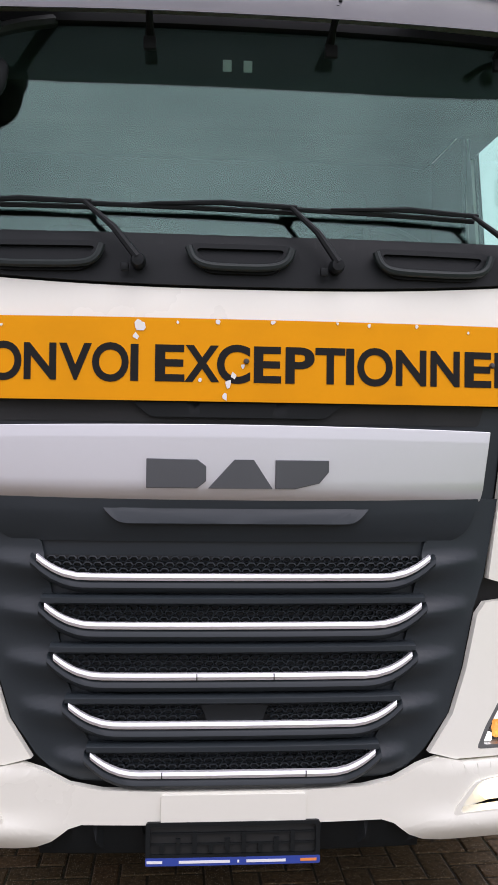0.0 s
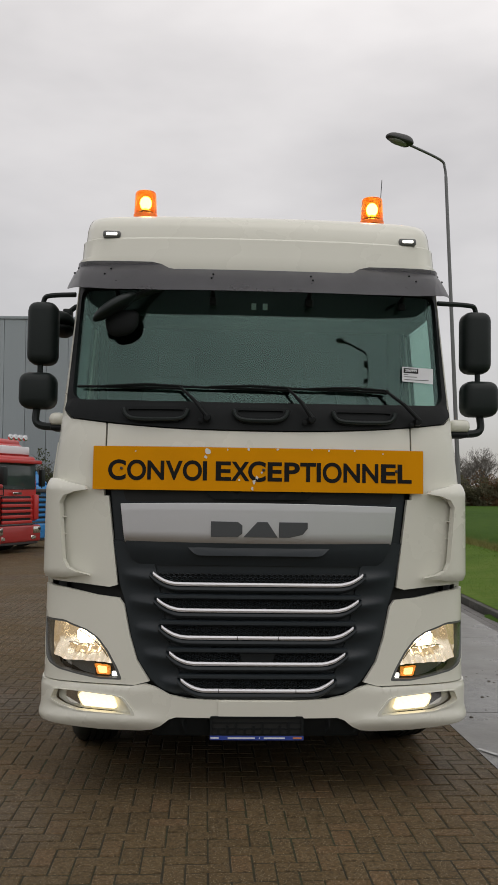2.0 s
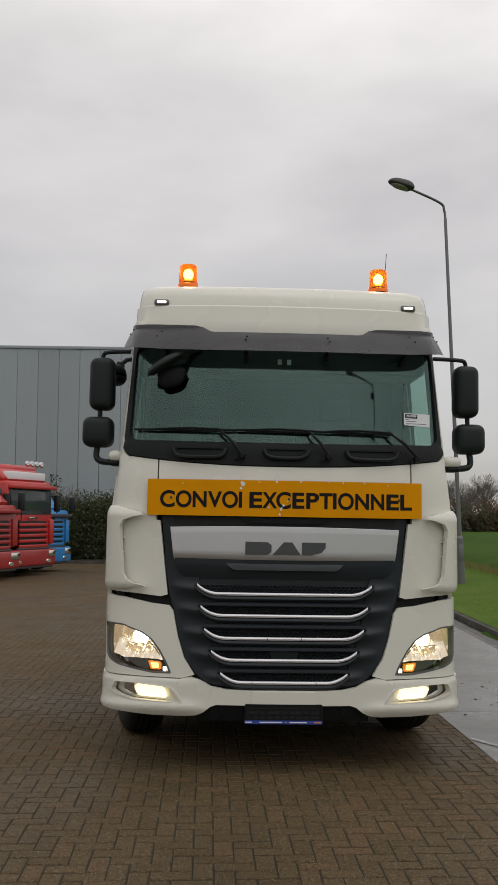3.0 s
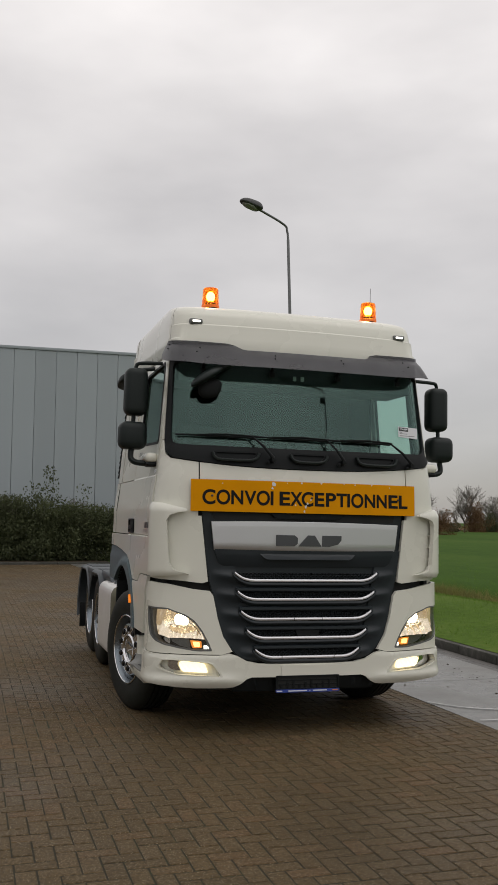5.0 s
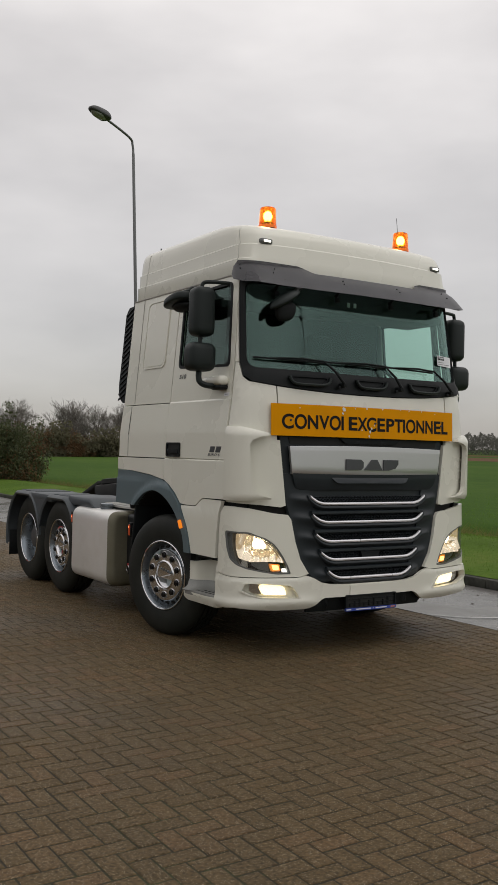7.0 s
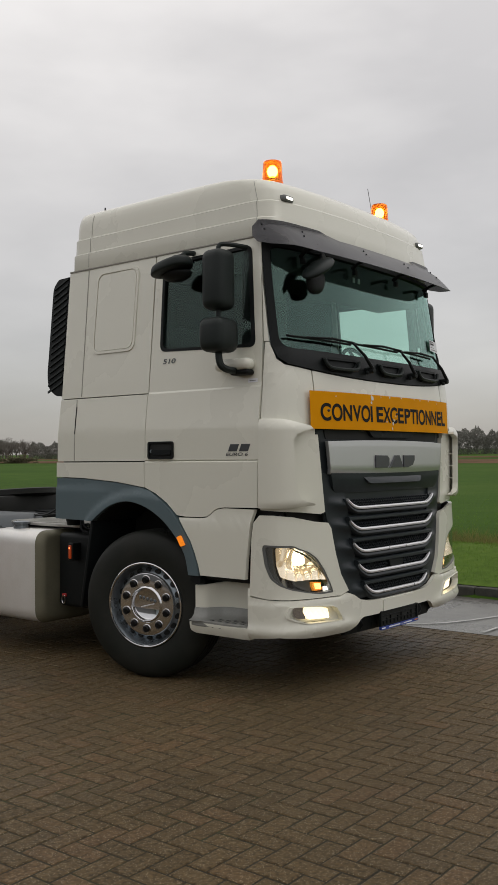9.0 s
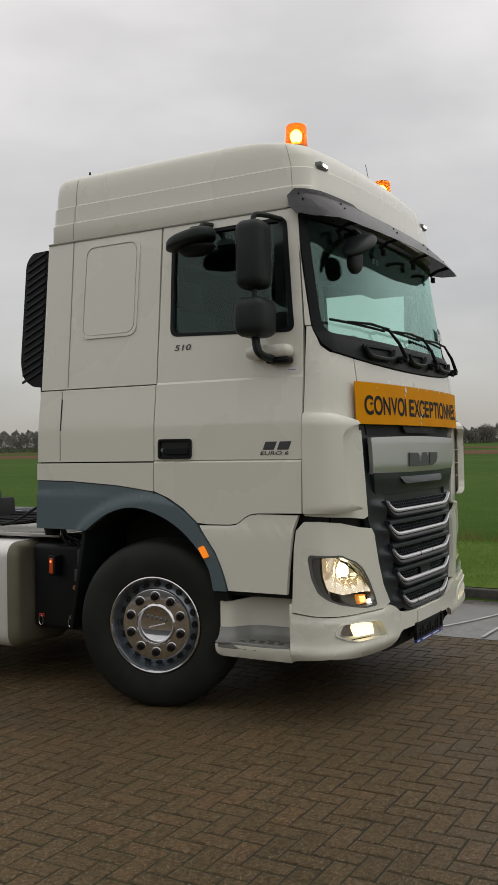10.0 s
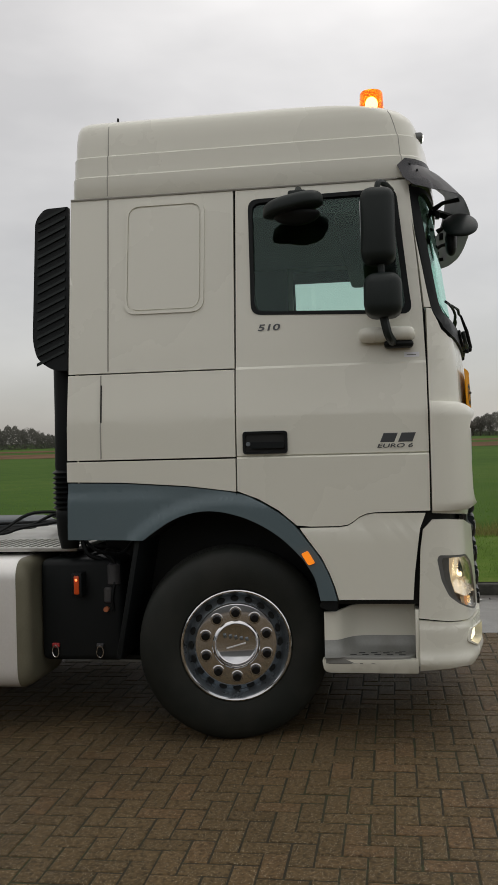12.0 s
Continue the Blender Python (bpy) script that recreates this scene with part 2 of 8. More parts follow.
AMBER, _, _, ap = _nodes("glowing_amber_plastic")
ap.inputs["Base Color"].default_value = (0.85, 0.16, 0.01, 1)
ap.inputs["Roughness"].default_value = 0.12
ap.inputs["Transmission Weight"].default_value = 0.35
# faint glow added to the plastic itself, with no bulb behind it
ap.inputs["Emission Color"].default_value = (1.0, 0.22, 0.01, 1)
ap.inputs["Emission Strength"].default_value = 0.25
DOME = glass("amber_dome", (0.95, 0.33, 0.022), 0.35, 0.12)
_n, _l = DOME.node_tree.nodes, DOME.node_tree.links
_tl = _n.new("ShaderNodeBsdfTranslucent")
_tl.inputs["Color"].default_value = (0.95, 0.30, 0.012, 1)
_mx = _n.new("ShaderNodeMixShader")
_mx.inputs[0].default_value = 0.045
_out = _n["Material Output"]
_l.new(_out.inputs["Surface"].links[0].from_socket, _mx.inputs[1])
_l.new(_tl.outputs[0], _mx.inputs[2])
_l.new(_mx.outputs[0], _out.inputs["Surface"])


# ---- mesh helpers ----
def finish(name, bm, material, smooth=38.0):
    me = bpy.data.meshes.new(name)
    bm.to_mesh(me)
    bm.free()
    me.materials.append(material)
    if smooth:
        me.polygons.foreach_set("use_smooth", [True] * len(me.polygons))
        me.set_sharp_from_angle(angle=radians(smooth))
    return me


def part(name, bm, material, parent=None, label="", smooth=38.0, bevel=0.0):
    ob = new(name, finish(name, bm, material, smooth))
    if parent is not None:
        ob.parent = parent
    if label:
        tagged(ob, label)
    if bevel:
        mod = ob.modifiers.new("edges", "BEVEL")
        mod.width, mod.segments, mod.limit_method, mod.angle_limit = bevel, 2, "ANGLE", radians(40)
        mod.harden_normals = True
    return ob


def thing(name, label, category, group="", kind="", at=(0, 0, 0)):
    ob = new(name)
    ob.location = at
    ob.empty_display_size = 0.2
    return tagged(ob, label, category, group, kind)


def box(bm, lo, hi, bevel=0.0, seg=2, m=None):
    """A box from corner to corner, its edges rounded."""
    c, s = [(a + b) / 2 for a, b in zip(lo, hi)], [abs(b - a) for a, b in zip(lo, hi)]
    r = bmesh.ops.create_cube(bm, size=1.0, matrix=Matrix.Translation(c) @ Matrix.Diagonal((*s, 1)))
    vs = r["verts"]
    if bevel:
        es = list({e for v in vs for e in v.link_edges})
        q = bmesh.ops.bevel(bm, geom=es, offset=min(bevel, 0.49 * min(s)), segments=seg, profile=0.5, affect="EDGES", clamp_overlap=True)
        vs = list({v for f in q["faces"] for v in f.verts} | {v for v in vs if v.is_valid})
    if m is not None:
        bmesh.ops.transform(bm, matrix=m, verts=vs)
    return bm


def boxes(*items, bevel=0.0):
    bm = bmesh.new()
    for lo, hi in items:
        box(bm, lo, hi, bevel)
    return bm


def tube(bm, pts, r, n=8, caps=True, taper=None):
    """A round bar along points; r may be one radius or one for each point."""
    pts = [Vector(p) for p in pts]
    rs = r if isinstance(r, (list, tuple)) else [r] * len(pts)
    rings, prev = [], None
    for i, p in enumerate(pts):
        d = (pts[min(i + 1, len(pts) - 1)] - pts[max(i - 1, 0)]).normalized()
        a = prev - d * prev.dot(d) if prev is not None else d.orthogonal()
        a.normalize()
        prev = a
        b = d.cross(a)
        rings.append([bm.verts.new(p + rs[i] * (math.cos(2 * math.pi * k / n) * a + math.sin(2 * math.pi * k / n) * b)) for k in range(n)])
    for q, s in zip(rings, rings[1:]):
        for k in range(n):
            bm.faces.new((q[k], q[(k + 1) % n], s[(k + 1) % n], s[k]))
    if caps:
        bm.faces.new(rings[0][::-1])
        bm.faces.new(rings[-1])
    return bm


def curve_pts(ctrl, n=8):
    """Catmull-Rom points through the given ones."""
    c = [Vector(p) for p in ctrl]
    out = []
    for i in range(len(c) - 1):
        p0, p1, p2, p3 = c[max(i - 1, 0)], c[i], c[i + 1], c[min(i + 2, len(c) - 1)]
        for k in range(n):
            t = k / n
            out.append(0.5 * (2 * p1 + (p2 - p0) * t + (2 * p0 - 5 * p1 + 4 * p2 - p3) * t * t + (3 * p1 - p0 - 3 * p2 + p3) * t ** 3))
    out.append(c[-1])
    return out


def lathe(bm, profile, n=48, axis="x", centre=(0, 0, 0), closed=False, cap0=True):
    """Turns (along, radius) pairs about an axis."""
    rings = []
    c = Vector(centre)
    for a, r in profile:
        ring = []
        for k in range(n):
            u, v = r * math.cos(2 * math.pi * k / n), r * math.sin(2 * math.pi * k / n)
            ring.append(bm.verts.new(c + Vector({"x": (a, u, v), "y": (u, a, v), "z": (u, v, a)}[axis])))
        rings.append(ring)
    pairs = list(zip(rings, rings[1:])) + ([(rings[-1], rings[0])] if closed else [])
    for q, s in pairs:
        for k in range(n):
            bm.faces.new((q[k], q[(k + 1) % n], s[(k + 1) % n], s[k]))
    if not closed:
        for ring, flip in ((rings[0], True), (rings[-1], False)):
            if profile[0 if flip else -1][1] > 1e-4 and (cap0 or not flip):
                bm.faces.new(ring[::-1] if flip else ring)
    bmesh.ops.recalc_face_normals(bm, faces=bm.faces)
    return bm


def rloop(pts, r=0.03, seg=4):
    """A polygon with its corners rounded; r may be one radius or one for each corner."""
    out, n = [], len(pts)
    for i, p in enumerate(pts):
        p, a, b = Vector(p), Vector(pts[i - 1]), Vector(pts[(i + 1) % n])
        ri = r[i] if isinstance(r, (list, tuple)) else r
        da, db = (a - p).length, (b - p).length
        ri = min(ri, 0.45 * da, 0.45 * db)
        if ri < 1e-4:
            out.append(tuple(p))
            continue
        s, e = p + (a - p) * (ri / da), p + (b - p) * (ri / db)
        for k in range(seg + 1):
            t = k / seg
            out.append(tuple(s * (1 - t) ** 2 + 2 * p * t * (1 - t) + e * t * t))
    return out


# ---- the cab's outer skin, by the way round it (u) and the height (z) ----
SKIN_Z = [0.28, 0.62, 1.15, 1.75, 2.00, 2.14, 2.40, 2.97, 3.03, 3.15, 3.26]
SKIN_Y = [-0.02, -0.02, 0.00, 0.00, 0.01, 0.03, 0.075, 0.155, 0.165, 0.175, 0.195]
SKIN_W = [1.235, 1.240, 1.240, 1.235, 1.205, 1.195, 1.172, 1.125, 1.120, 1.11, 1.10]
CORNER, TURN_LENGTH = 0.14, 0.22


def section(z):
    return float(np.interp(z, SKIN_Z, SKIN_W)), float(np.interp(z, SKIN_Z, SKIN_Y))


def bend(z):
    """Where the front ends and the side begins, at a height."""
    w, yc = section(z)
    xa = w - CORNER
    y0 = yc + 0.10 * (xa / 1.1) ** 2.6
    slope = 0.10 * 2.6 / 1.1 * (xa / 1.1) ** 1.6
    return w, yc, xa, y0, y0 + slope * CORNER, y0 + slope * CORNER + CORNER


def skin0(u, z):
    w, yc, xa, y0, y1, y2 = bend(z)
    s, a = (1 if u >= 0 else -1), abs(u)
    if a <= xa:
        return Vector((s * a, yc + 0.10 * (a / 1.1) ** 2.6, z))
    if a <= xa + TURN_LENGTH:
        t = (a - xa) / TURN_LENGTH
        return Vector((s * (w - CORNER * (1 - t) ** 2), y0 * (1 - t) ** 2 + 2 * y1 * t * (1 - t) + y2 * t * t, z))
    return Vector((s * w, y2 + a - xa - TURN_LENGTH, z))


def skin(u, z, off=0.0):
    p = skin0(u, z)
    if off:
        e = 1e-3
        nrm = (skin0(u + e, z) - skin0(u - e, z)).cross(skin0(u, z + e) - skin0(u, z - e))
        p = p + nrm.normalized() * off
    return p


def fx(x, z):
    """u of a place on the front, by x."""
    w, yc, xa, *_ = bend(z)
    if abs(x) <= xa:
        return x
    t = 1 - math.sqrt(max(0.0, (w - abs(x)) / CORNER))
    return math.copysign(xa + t * TURN_LENGTH, x)


def sy(y, z, s=-1):
    """u of a place on the side, by y; s: -1 or 1 for the two sides."""
    w, yc, xa, y0, y1, y2 = bend(z)
    if y >= y2:
        return s * (xa + TURN_LENGTH + y - y2)
    lo, hi = 0.0, 1.0
    for _ in range(30):
        t = (lo + hi) / 2
        if y0 * (1 - t) ** 2 + 2 * y1 * t * (1 - t) + y2 * t * t < y:
            lo = t
        else:
            hi = t
    return s * (xa + lo * TURN_LENGTH)


def dense(pts, step=0.05):
    """The same open line with points at least every step."""
    out = list(pts[:1])
    for (a, b), (c, d) in zip(pts, pts[1:]):
        n = max(1, math.ceil(math.hypot(c - a, d - b) / step))
        out += [(a + (c - a) * k / n, b + (d - b) * k / n) for k in range(1, n + 1)]
    return out


def smooth_line(pts, n=4):
    return [(p.x, p.z) for p in curve_pts([(a, 0, b) for a, b in pts], n)]


def FL(pts):
    """Front points (x, z) as (u, z)."""
    return [(fx(x, z), z) for x, z in dense(pts)]


def SL(pts, s=-1):
    """Side points (y, z) as (u, z)."""
    return [(sy(y, z, s), z) for y, z in dense(pts)]


def patch(loops, off=0.0, thick=0.02, step=0.07, cuts=(), bulge=None, surface=skin):
    """A panel that lies on a surface: the first loop is its outline, the others are holes. bulge(u, z): more standing proud."""
    bm = bmesh.new()
    edges = []
    for loop in loops:
        vs = [bm.verts.new((u, 0, z)) for u, z in loop]
        edges += [bm.edges.new((vs[i - 1], vs[i])) for i in range(len(vs))]
    bmesh.ops.triangle_fill(bm, use_beauty=True, use_dissolve=False, edges=edges, normal=(0, -1, 0))
    us, zs = [u for u, z in loops[0]], [z for u, z in loops[0]]
    planes = [((k * step, 0, 0), (1, 0, 0)) for k in range(math.ceil(min(us) / step), math.floor(max(us) / step) + 1)]
    planes += [((0, 0, k * step), (0, 0, 1)) for k in range(math.ceil(min(zs) / step), math.floor(max(zs) / step) + 1)]
    planes += [((0, 0, c), (0, 0, 1)) for c in cuts if min(zs) < c < max(zs)]
    for co, no in planes:
        bmesh.ops.bisect_plane(bm, geom=bm.verts[:] + bm.edges[:] + bm.faces[:], plane_co=co, plane_no=no, dist=1e-5)
    front = bm.faces[:]
    rim = [e for e in bm.edges if len(e.link_faces) == 1]
    flat = {v: (v.co.x, v.co.z) for v in bm.verts}
    back = {v: bm.verts.new(v.co) for v in list(flat)}
    for f in front:
        bm.faces.new([back[v] for v in reversed(f.verts)])
    for e in rim:
        a, b = e.verts
        bm.faces.new((a, b, back[b], back[a]))
    for v, (u, z) in flat.items():
        o = off + (bulge(u, z) if bulge else 0.0)
        v.co = surface(u, z, o)
        back[v].co = surface(u, z, o - thick)
    bmesh.ops.recalc_face_normals(bm, faces=bm.faces)
    return bm


def grid_panel(left, right, bottom, top, fr, off, thick, nu=40, bulge=None):
    """A smooth panel on the skin; edges as functions of the height fraction (left, right) and of x (bottom, top)."""
    bm = bmesh.new()
    layers = []
    for o in (off, off - thick):
        rows_ = []
        for f in fr:
            row = []
            for k in range(nu + 1):
                x = left(f) + (right(f) - left(f)) * k / nu
                z = bottom(x) + (top(x) - bottom(x)) * f
                row.append(bm.verts.new(skin(fx(x, z), z, o + (bulge(x, z, f) if bulge else 0))))
            rows_.append(row)
        layers.append(rows_)
    for rows_ in layers:
        for a, b in zip(rows_, rows_[1:]):
            for k in range(nu):
                bm.faces.new((a[k], a[k + 1], b[k + 1], b[k]))
    f, b = layers
    rim = f[0] + [r[-1] for r in f[1:]] + f[-1][-2::-1] + [r[0] for r in f[-2:0:-1]]
    rib = b[0] + [r[-1] for r in b[1:]] + b[-1][-2::-1] + [r[0] for r in b[-2:0:-1]]
    for k in range(len(rim)):
        bm.faces.new((rim[k - 1], rim[k], rib[k], rib[k - 1]))
    bmesh.ops.recalc_face_normals(bm, faces=bm.faces)
    return bm


def pane_grid(left, right, z0, z1, off, thick, nu=40, nz=16):
    """A smooth pane on the skin between two edges, left(z) and right(z) in u."""
    bm = bmesh.new()
    layers = []
    for o in (off, off - thick):
        layers.append([[bm.verts.new(skin(left(z) + (right(z) - left(z)) * k / nu, z, o)) for k in range(nu + 1)] for z in np.linspace(z0, z1, nz + 1)])
    for rows_ in layers:
        for a, b in zip(rows_, rows_[1:]):
            for k in range(nu):
                bm.faces.new((a[k], a[k + 1], b[k + 1], b[k]))
    f, b = layers
    rim = f[0] + [r[-1] for r in f[1:]] + f[-1][-2::-1] + [r[0] for r in f[-2:0:-1]]
    rib = b[0] + [r[-1] for r in b[1:]] + b[-1][-2::-1] + [r[0] for r in b[-2:0:-1]]
    for k in range(len(rim)):
        bm.faces.new((rim[k - 1], rim[k], rib[k], rib[k - 1]))
    bmesh.ops.recalc_face_normals(bm, faces=bm.faces)
    return bm


def text_mesh(words, size, place, heavy=0.022):
    """Built-in lettering as a bmesh; place(x, y) gives the spot for each flat point. Returns the bmesh and its width."""
    cu = bpy.data.curves.new("lettering", "FONT")
    cu.body, cu.size, cu.resolution_u, cu.offset = words, size, 6, heavy * size
    ob = bpy.data.objects.new("lettering", cu)
    scene.collection.objects.link(ob)
    bpy.context.view_layer.update()
    me = bpy.data.meshes.new_from_object(ob.evaluated_get(bpy.context.evaluated_depsgraph_get()))
    bpy.data.objects.remove(ob)
    bpy.data.curves.remove(cu)
    bm = bmesh.new()
    bm.from_mesh(me)
    bpy.data.meshes.remove(me)
    for k in range(-40, 400):
        if bm.verts and min(v.co.x for v in bm.verts) < k * 0.05 < max(v.co.x for v in bm.verts):
            bmesh.ops.bisect_plane(bm, geom=bm.verts[:] + bm.edges[:] + bm.faces[:], plane_co=(k * 0.05, 0, 0), plane_no=(1, 0, 0))
    xs = [v.co.x for v in bm.verts]
    ys = [v.co.y for v in bm.verts]
    x0, x1, y0, y1 = min(xs), max(xs), min(ys), max(ys)
    for v in bm.verts:
        v.co = place((v.co.x - x0) / (x1 - x0), (v.co.y - y0) / (y1 - y0))
    return bm


def letters(words, size, place, material, parent, heavy=0.022, name="letter"):
    """Lettering, one part for each character."""
    bm = text_mesh(words, size, place, heavy)
    left = set(bm.faces)
    while left:
        todo, isle = [left.pop()], []
        while todo:
            f = todo.pop()
            isle.append(f)
            for e in f.edges:
                for g in e.link_faces:
                    if g in left:
                        left.discard(g)
                        todo.append(g)
        one, made = bmesh.new(), {}
        for f in isle:
            for v in f.verts:
                if v not in made:
                    made[v] = one.verts.new(v.co)
            one.faces.new([made[v] for v in f.verts])
        part(name, one, material, parent, smooth=0)
    bm.free()

# ================= the tractor unit =================
truck = thing("tractor_unit", "cream-white three-axle tractor unit with a yellow front board and lit lamps", "truck")


def ledge(u, z):
    """Pressed steps of the cab sides: the lower panels stand prouder, with a narrow groove above the lowest."""
    step = 0.010 * min(1, max(0, (2.024 - z) / 0.014)) + 0.009 * min(1, max(0, (1.530 - z) / 0.008))
    return step - 0.012 * max(0, 1 - abs(z - 1.533) / 0.0045)


LEDGES = (2.010, 2.024, 1.522, 1.5285, 1.533, 1.5375)

# --- front shell panels ---
top_edge = [(x, 2.086 + 0.052 * (abs(x) / 1.0) ** 2.4) for x in np.linspace(-0.895, 0.895, 17)]
part("front_panel", patch([FL([(-0.895, 1.744), (0.895, 1.744)] + [(x, z) for x, z in top_edge[::-1]])], 0, 0.025), WHITE, truck, bevel=0.004)
for s in (-1, 1):
    # corner panel from the grille round to the door
    top = [(s * x, 2.086 + 0.052 * x ** 2.4) for x in np.linspace(0.905, 1.12, 4)]
    loop = FL([(s * 0.905, 1.70), (s * 0.878, 1.70), (s * 0.815, 1.185), (s * 0.86, 1.172), (s * 1.03, 1.19)]) + SL([(0.262, 1.21), (0.262, 2.305), (0.235, 2.305)], s)
    loop += FL([(s * 1.165, 2.28), (s * 1.155, 2.19)]) + FL(top[::-1])
    part("corner_panel", patch([loop], 0, 0.03), WHITE, truck, bevel=0.004)
    # windscreen pillar
    loop = FL([(s * 1.165, 2.312), (s * 1.122, 2.98), (s * 1.09, 3.022)]) + SL([(0.34, 3.022), (0.272, 2.312)], s)
    part("windscreen_pillar", patch([loop], 0, 0.03), WHITE, truck, bevel=0.004)
    # air deflector with its long intake
    def swell(u, z, s=s):
        a = abs(u)
        front = min(1, max(0, (1.42 - a) / 0.34))
        rim = min(1, max(0, (1.80 - z) / 0.06)) * min(1, max(0, (z - 1.205) / 0.05))
        return 0.012 + 0.058 * (front * front * (3 - 2 * front)) * rim ** 0.5
    loop = SL([(0.262, 1.222), (0.262, 1.80)], s) + FL([(s * 1.17, 1.795), (s * 1.10, 1.775), (s * 1.00, 1.752), (s * 0.985, 1.735), (s * 1.06, 1.722), (s * 1.115, 1.70),
               (s * 1.135, 1.66), (s * 1.125, 1.50), (s * 1.112, 1.33), (s * 1.09, 1.285), (s * 1.04, 1.262), (s * 0.965, 1.245), (s * 0.965, 1.236), (s * 1.05, 1.232), (s * 1.15, 1.222)])
    part("air_deflector", patch([loop], 0.0, 0.045, step=0.020, bulge=swell), WHITE, truck, bevel=0.006)
    for z in (1.37, 1.47, 1.57):
        part("intake_vane", patch([FL([(s * 1.124, z), (s * 1.124, z + 0.007), (s * 1.15, z + 0.004), (s * 1.15, z)])], 0.042, 0.05), WHITE, truck)
    # lamp panel
    lamp = FL([(s * 0.772, 0.668), (s * 0.80, 0.735), (s * 0.855, 0.83), (s * 0.915, 0.905), (s * 0.985, 0.950), (s * 1.075, 0.980)]) + SL([(0.10, 1.000), (0.235, 1.008), (0.245, 0.985), (0.225, 0.87), (0.19, 0.79), (0.14, 0.745)], s) + FL([(s * 1.14, 0.715), (s * 1.03, 0.69), (s * 0.90, 0.668)])
    loop = FL([(s * 0.800, 1.112), (s * 0.772, 1.075), (s * 0.735, 0.90), (s * 0.69, 0.76), (s * 0.615, 0.645), (s * 0.70, 0.622), (s * 1.0, 0.628)]) + SL([(0.20, 0.640), (0.345, 0.655), (0.328, 1.02), (0.312, 1.125), (0.262, 1.176), (0.18, 1.176)], s) + FL([(s * 1.12, 1.164), (s * 1.03, 1.146), (s * 0.93, 1.126)])
    inner = [(a, b - 0.02) for a, b in rloop(lamp, 0.02, 3)]
    part("lamp_panel", patch([loop, inner], 0.012, 0.03, step=0.05), WHITE, truck, bevel=0.004)
    # headlamp
    cu = sum(p[0] for p in inner) / len(inner)
    cz = sum(p[1] for p in inner) / len(inner)
    def shrink(f):
        return [(cu + (a - cu) * f, cz + (b - cz) * f) for a, b in inner]
    hl = part("headlamp", patch([shrink(0.995), shrink(0.925)], 0.010, 0.05, step=0.04), LAMPGREY, truck, "grey-rimmed headlamp, lit warm white", bevel=0.003)
    part("back", patch([shrink(0.985)], -0.085, 0.006, step=0.04), REFLECTOR, hl)
    bowl = FL([(s * 0.80, 0.755), (s * 0.86, 0.830), (s * 0.92, 0.893), (s * 0.985, 0.935), (s * 1.075, 0.968), (s * 1.130, 0.985)]) + SL([(0.165, 0.985), (0.160, 0.88), (0.135, 0.80)], s) + FL([(s * 1.10, 0.768), (s * 1.04, 0.770), (s * 0.90, 0.765)])
    def dish_shape(u, z):
        a, b = (abs(u) - 1.0) / 0.12, (z - 0.900) / 0.08
        return 0.030 * min(1.6, a * a + b * b) - 0.02 + 0.007 * math.sin(95 * abs(u) + 20 * z) * min(1, abs(b)) + (0.022 * max(0, (0.862 - z) / 0.08) if z < 0.862 else 0.0)
    part("reflector", patch([rloop(bowl, 0.01, 2)], -0.055, 0.012, step=0.011, bulge=dish_shape), LAMPBOWL, hl, "fluted reflector with bulb light added as its own glow", smooth=60)
    part("beam", patch([FL(rloop([(s * x, z) for x, z in ((0.958, 0.874), (0.962, 0.910), (0.990, 0.934), (1.040, 0.948), (1.066, 0.938), (1.066, 0.888), (1.045, 0.868), (0.995, 0.864))], 0.022))], -0.062, 0.01, step=0.02), LAMPWHITE, hl, "glowing beam opening")
    part("beam", patch([FL(rloop([(s * x, z) for x, z in ((0.893, 0.842), (0.905, 0.872), (0.925, 0.880), (0.928, 0.845))], 0.010))], -0.046, 0.008, step=0.02), FOGWHITE, hl)
    part("trim_bar", patch([FL(rloop([(s * 0.905, 0.856), (s * 1.10, 0.866), (s * 1.10, 0.870), (s * 0.905, 0.860)], 0.002))], -0.026, 0.02), REFLECTOR, hl)
    part("lower_shade", patch([FL(rloop([(s * 0.952, 0.768), (s * 1.04, 0.776), (s * 1.10, 0.782), (s * 1.08, 0.738), (s * 1.02, 0.706), (s * 0.94, 0.686)], 0.004))], -0.036, 0.01), LAMPGREY, hl)
    for guide, r in ((((1.05, 0.962), (0.985, 0.934), (0.925, 0.893), (0.868, 0.830), (0.822, 0.755), (0.795, 0.700)), 0.0026), (((1.04, 0.940), (0.985, 0.912), (0.930, 0.872), (0.882, 0.820), (0.850, 0.770)), 0.003),):
        bm = bmesh.new()
        tube(bm, [skin(fx(s * x, z), z, -0.010) for x, z in smooth_line(guide, 4)], r, 6)
        part("light_guide", bm, REFLECTOR, hl, "thin bright arc along the lamp edge")
    part("lens", patch([shrink(0.95)], 0.004, 0.004, step=0.05), LENS, hl).visible_shadow = False
    ind = FL([(s * 0.850, 0.690), (s * 0.855, 0.742), (s * 0.945, 0.750), (s * 0.925, 0.690)])
    part("indicator", patch([rloop(ind, 0.008)], -0.024, 0.02, step=0.009, bulge=lambda u, z: 0.007 * math.sin(170 * u + 60 * z) * math.sin(150 * z)), INDICATOR, hl, "amber turn indicator")
    part("indicator_bulb", patch([FL(rloop([(s * 0.866, 0.700), (s * 0.870, 0.736), (s * 0.925, 0.740), (s * 0.912, 0.700)], 0.008))], -0.014, 0.01, step=0.02), BULBLIT, hl, "glowing amber bulb")
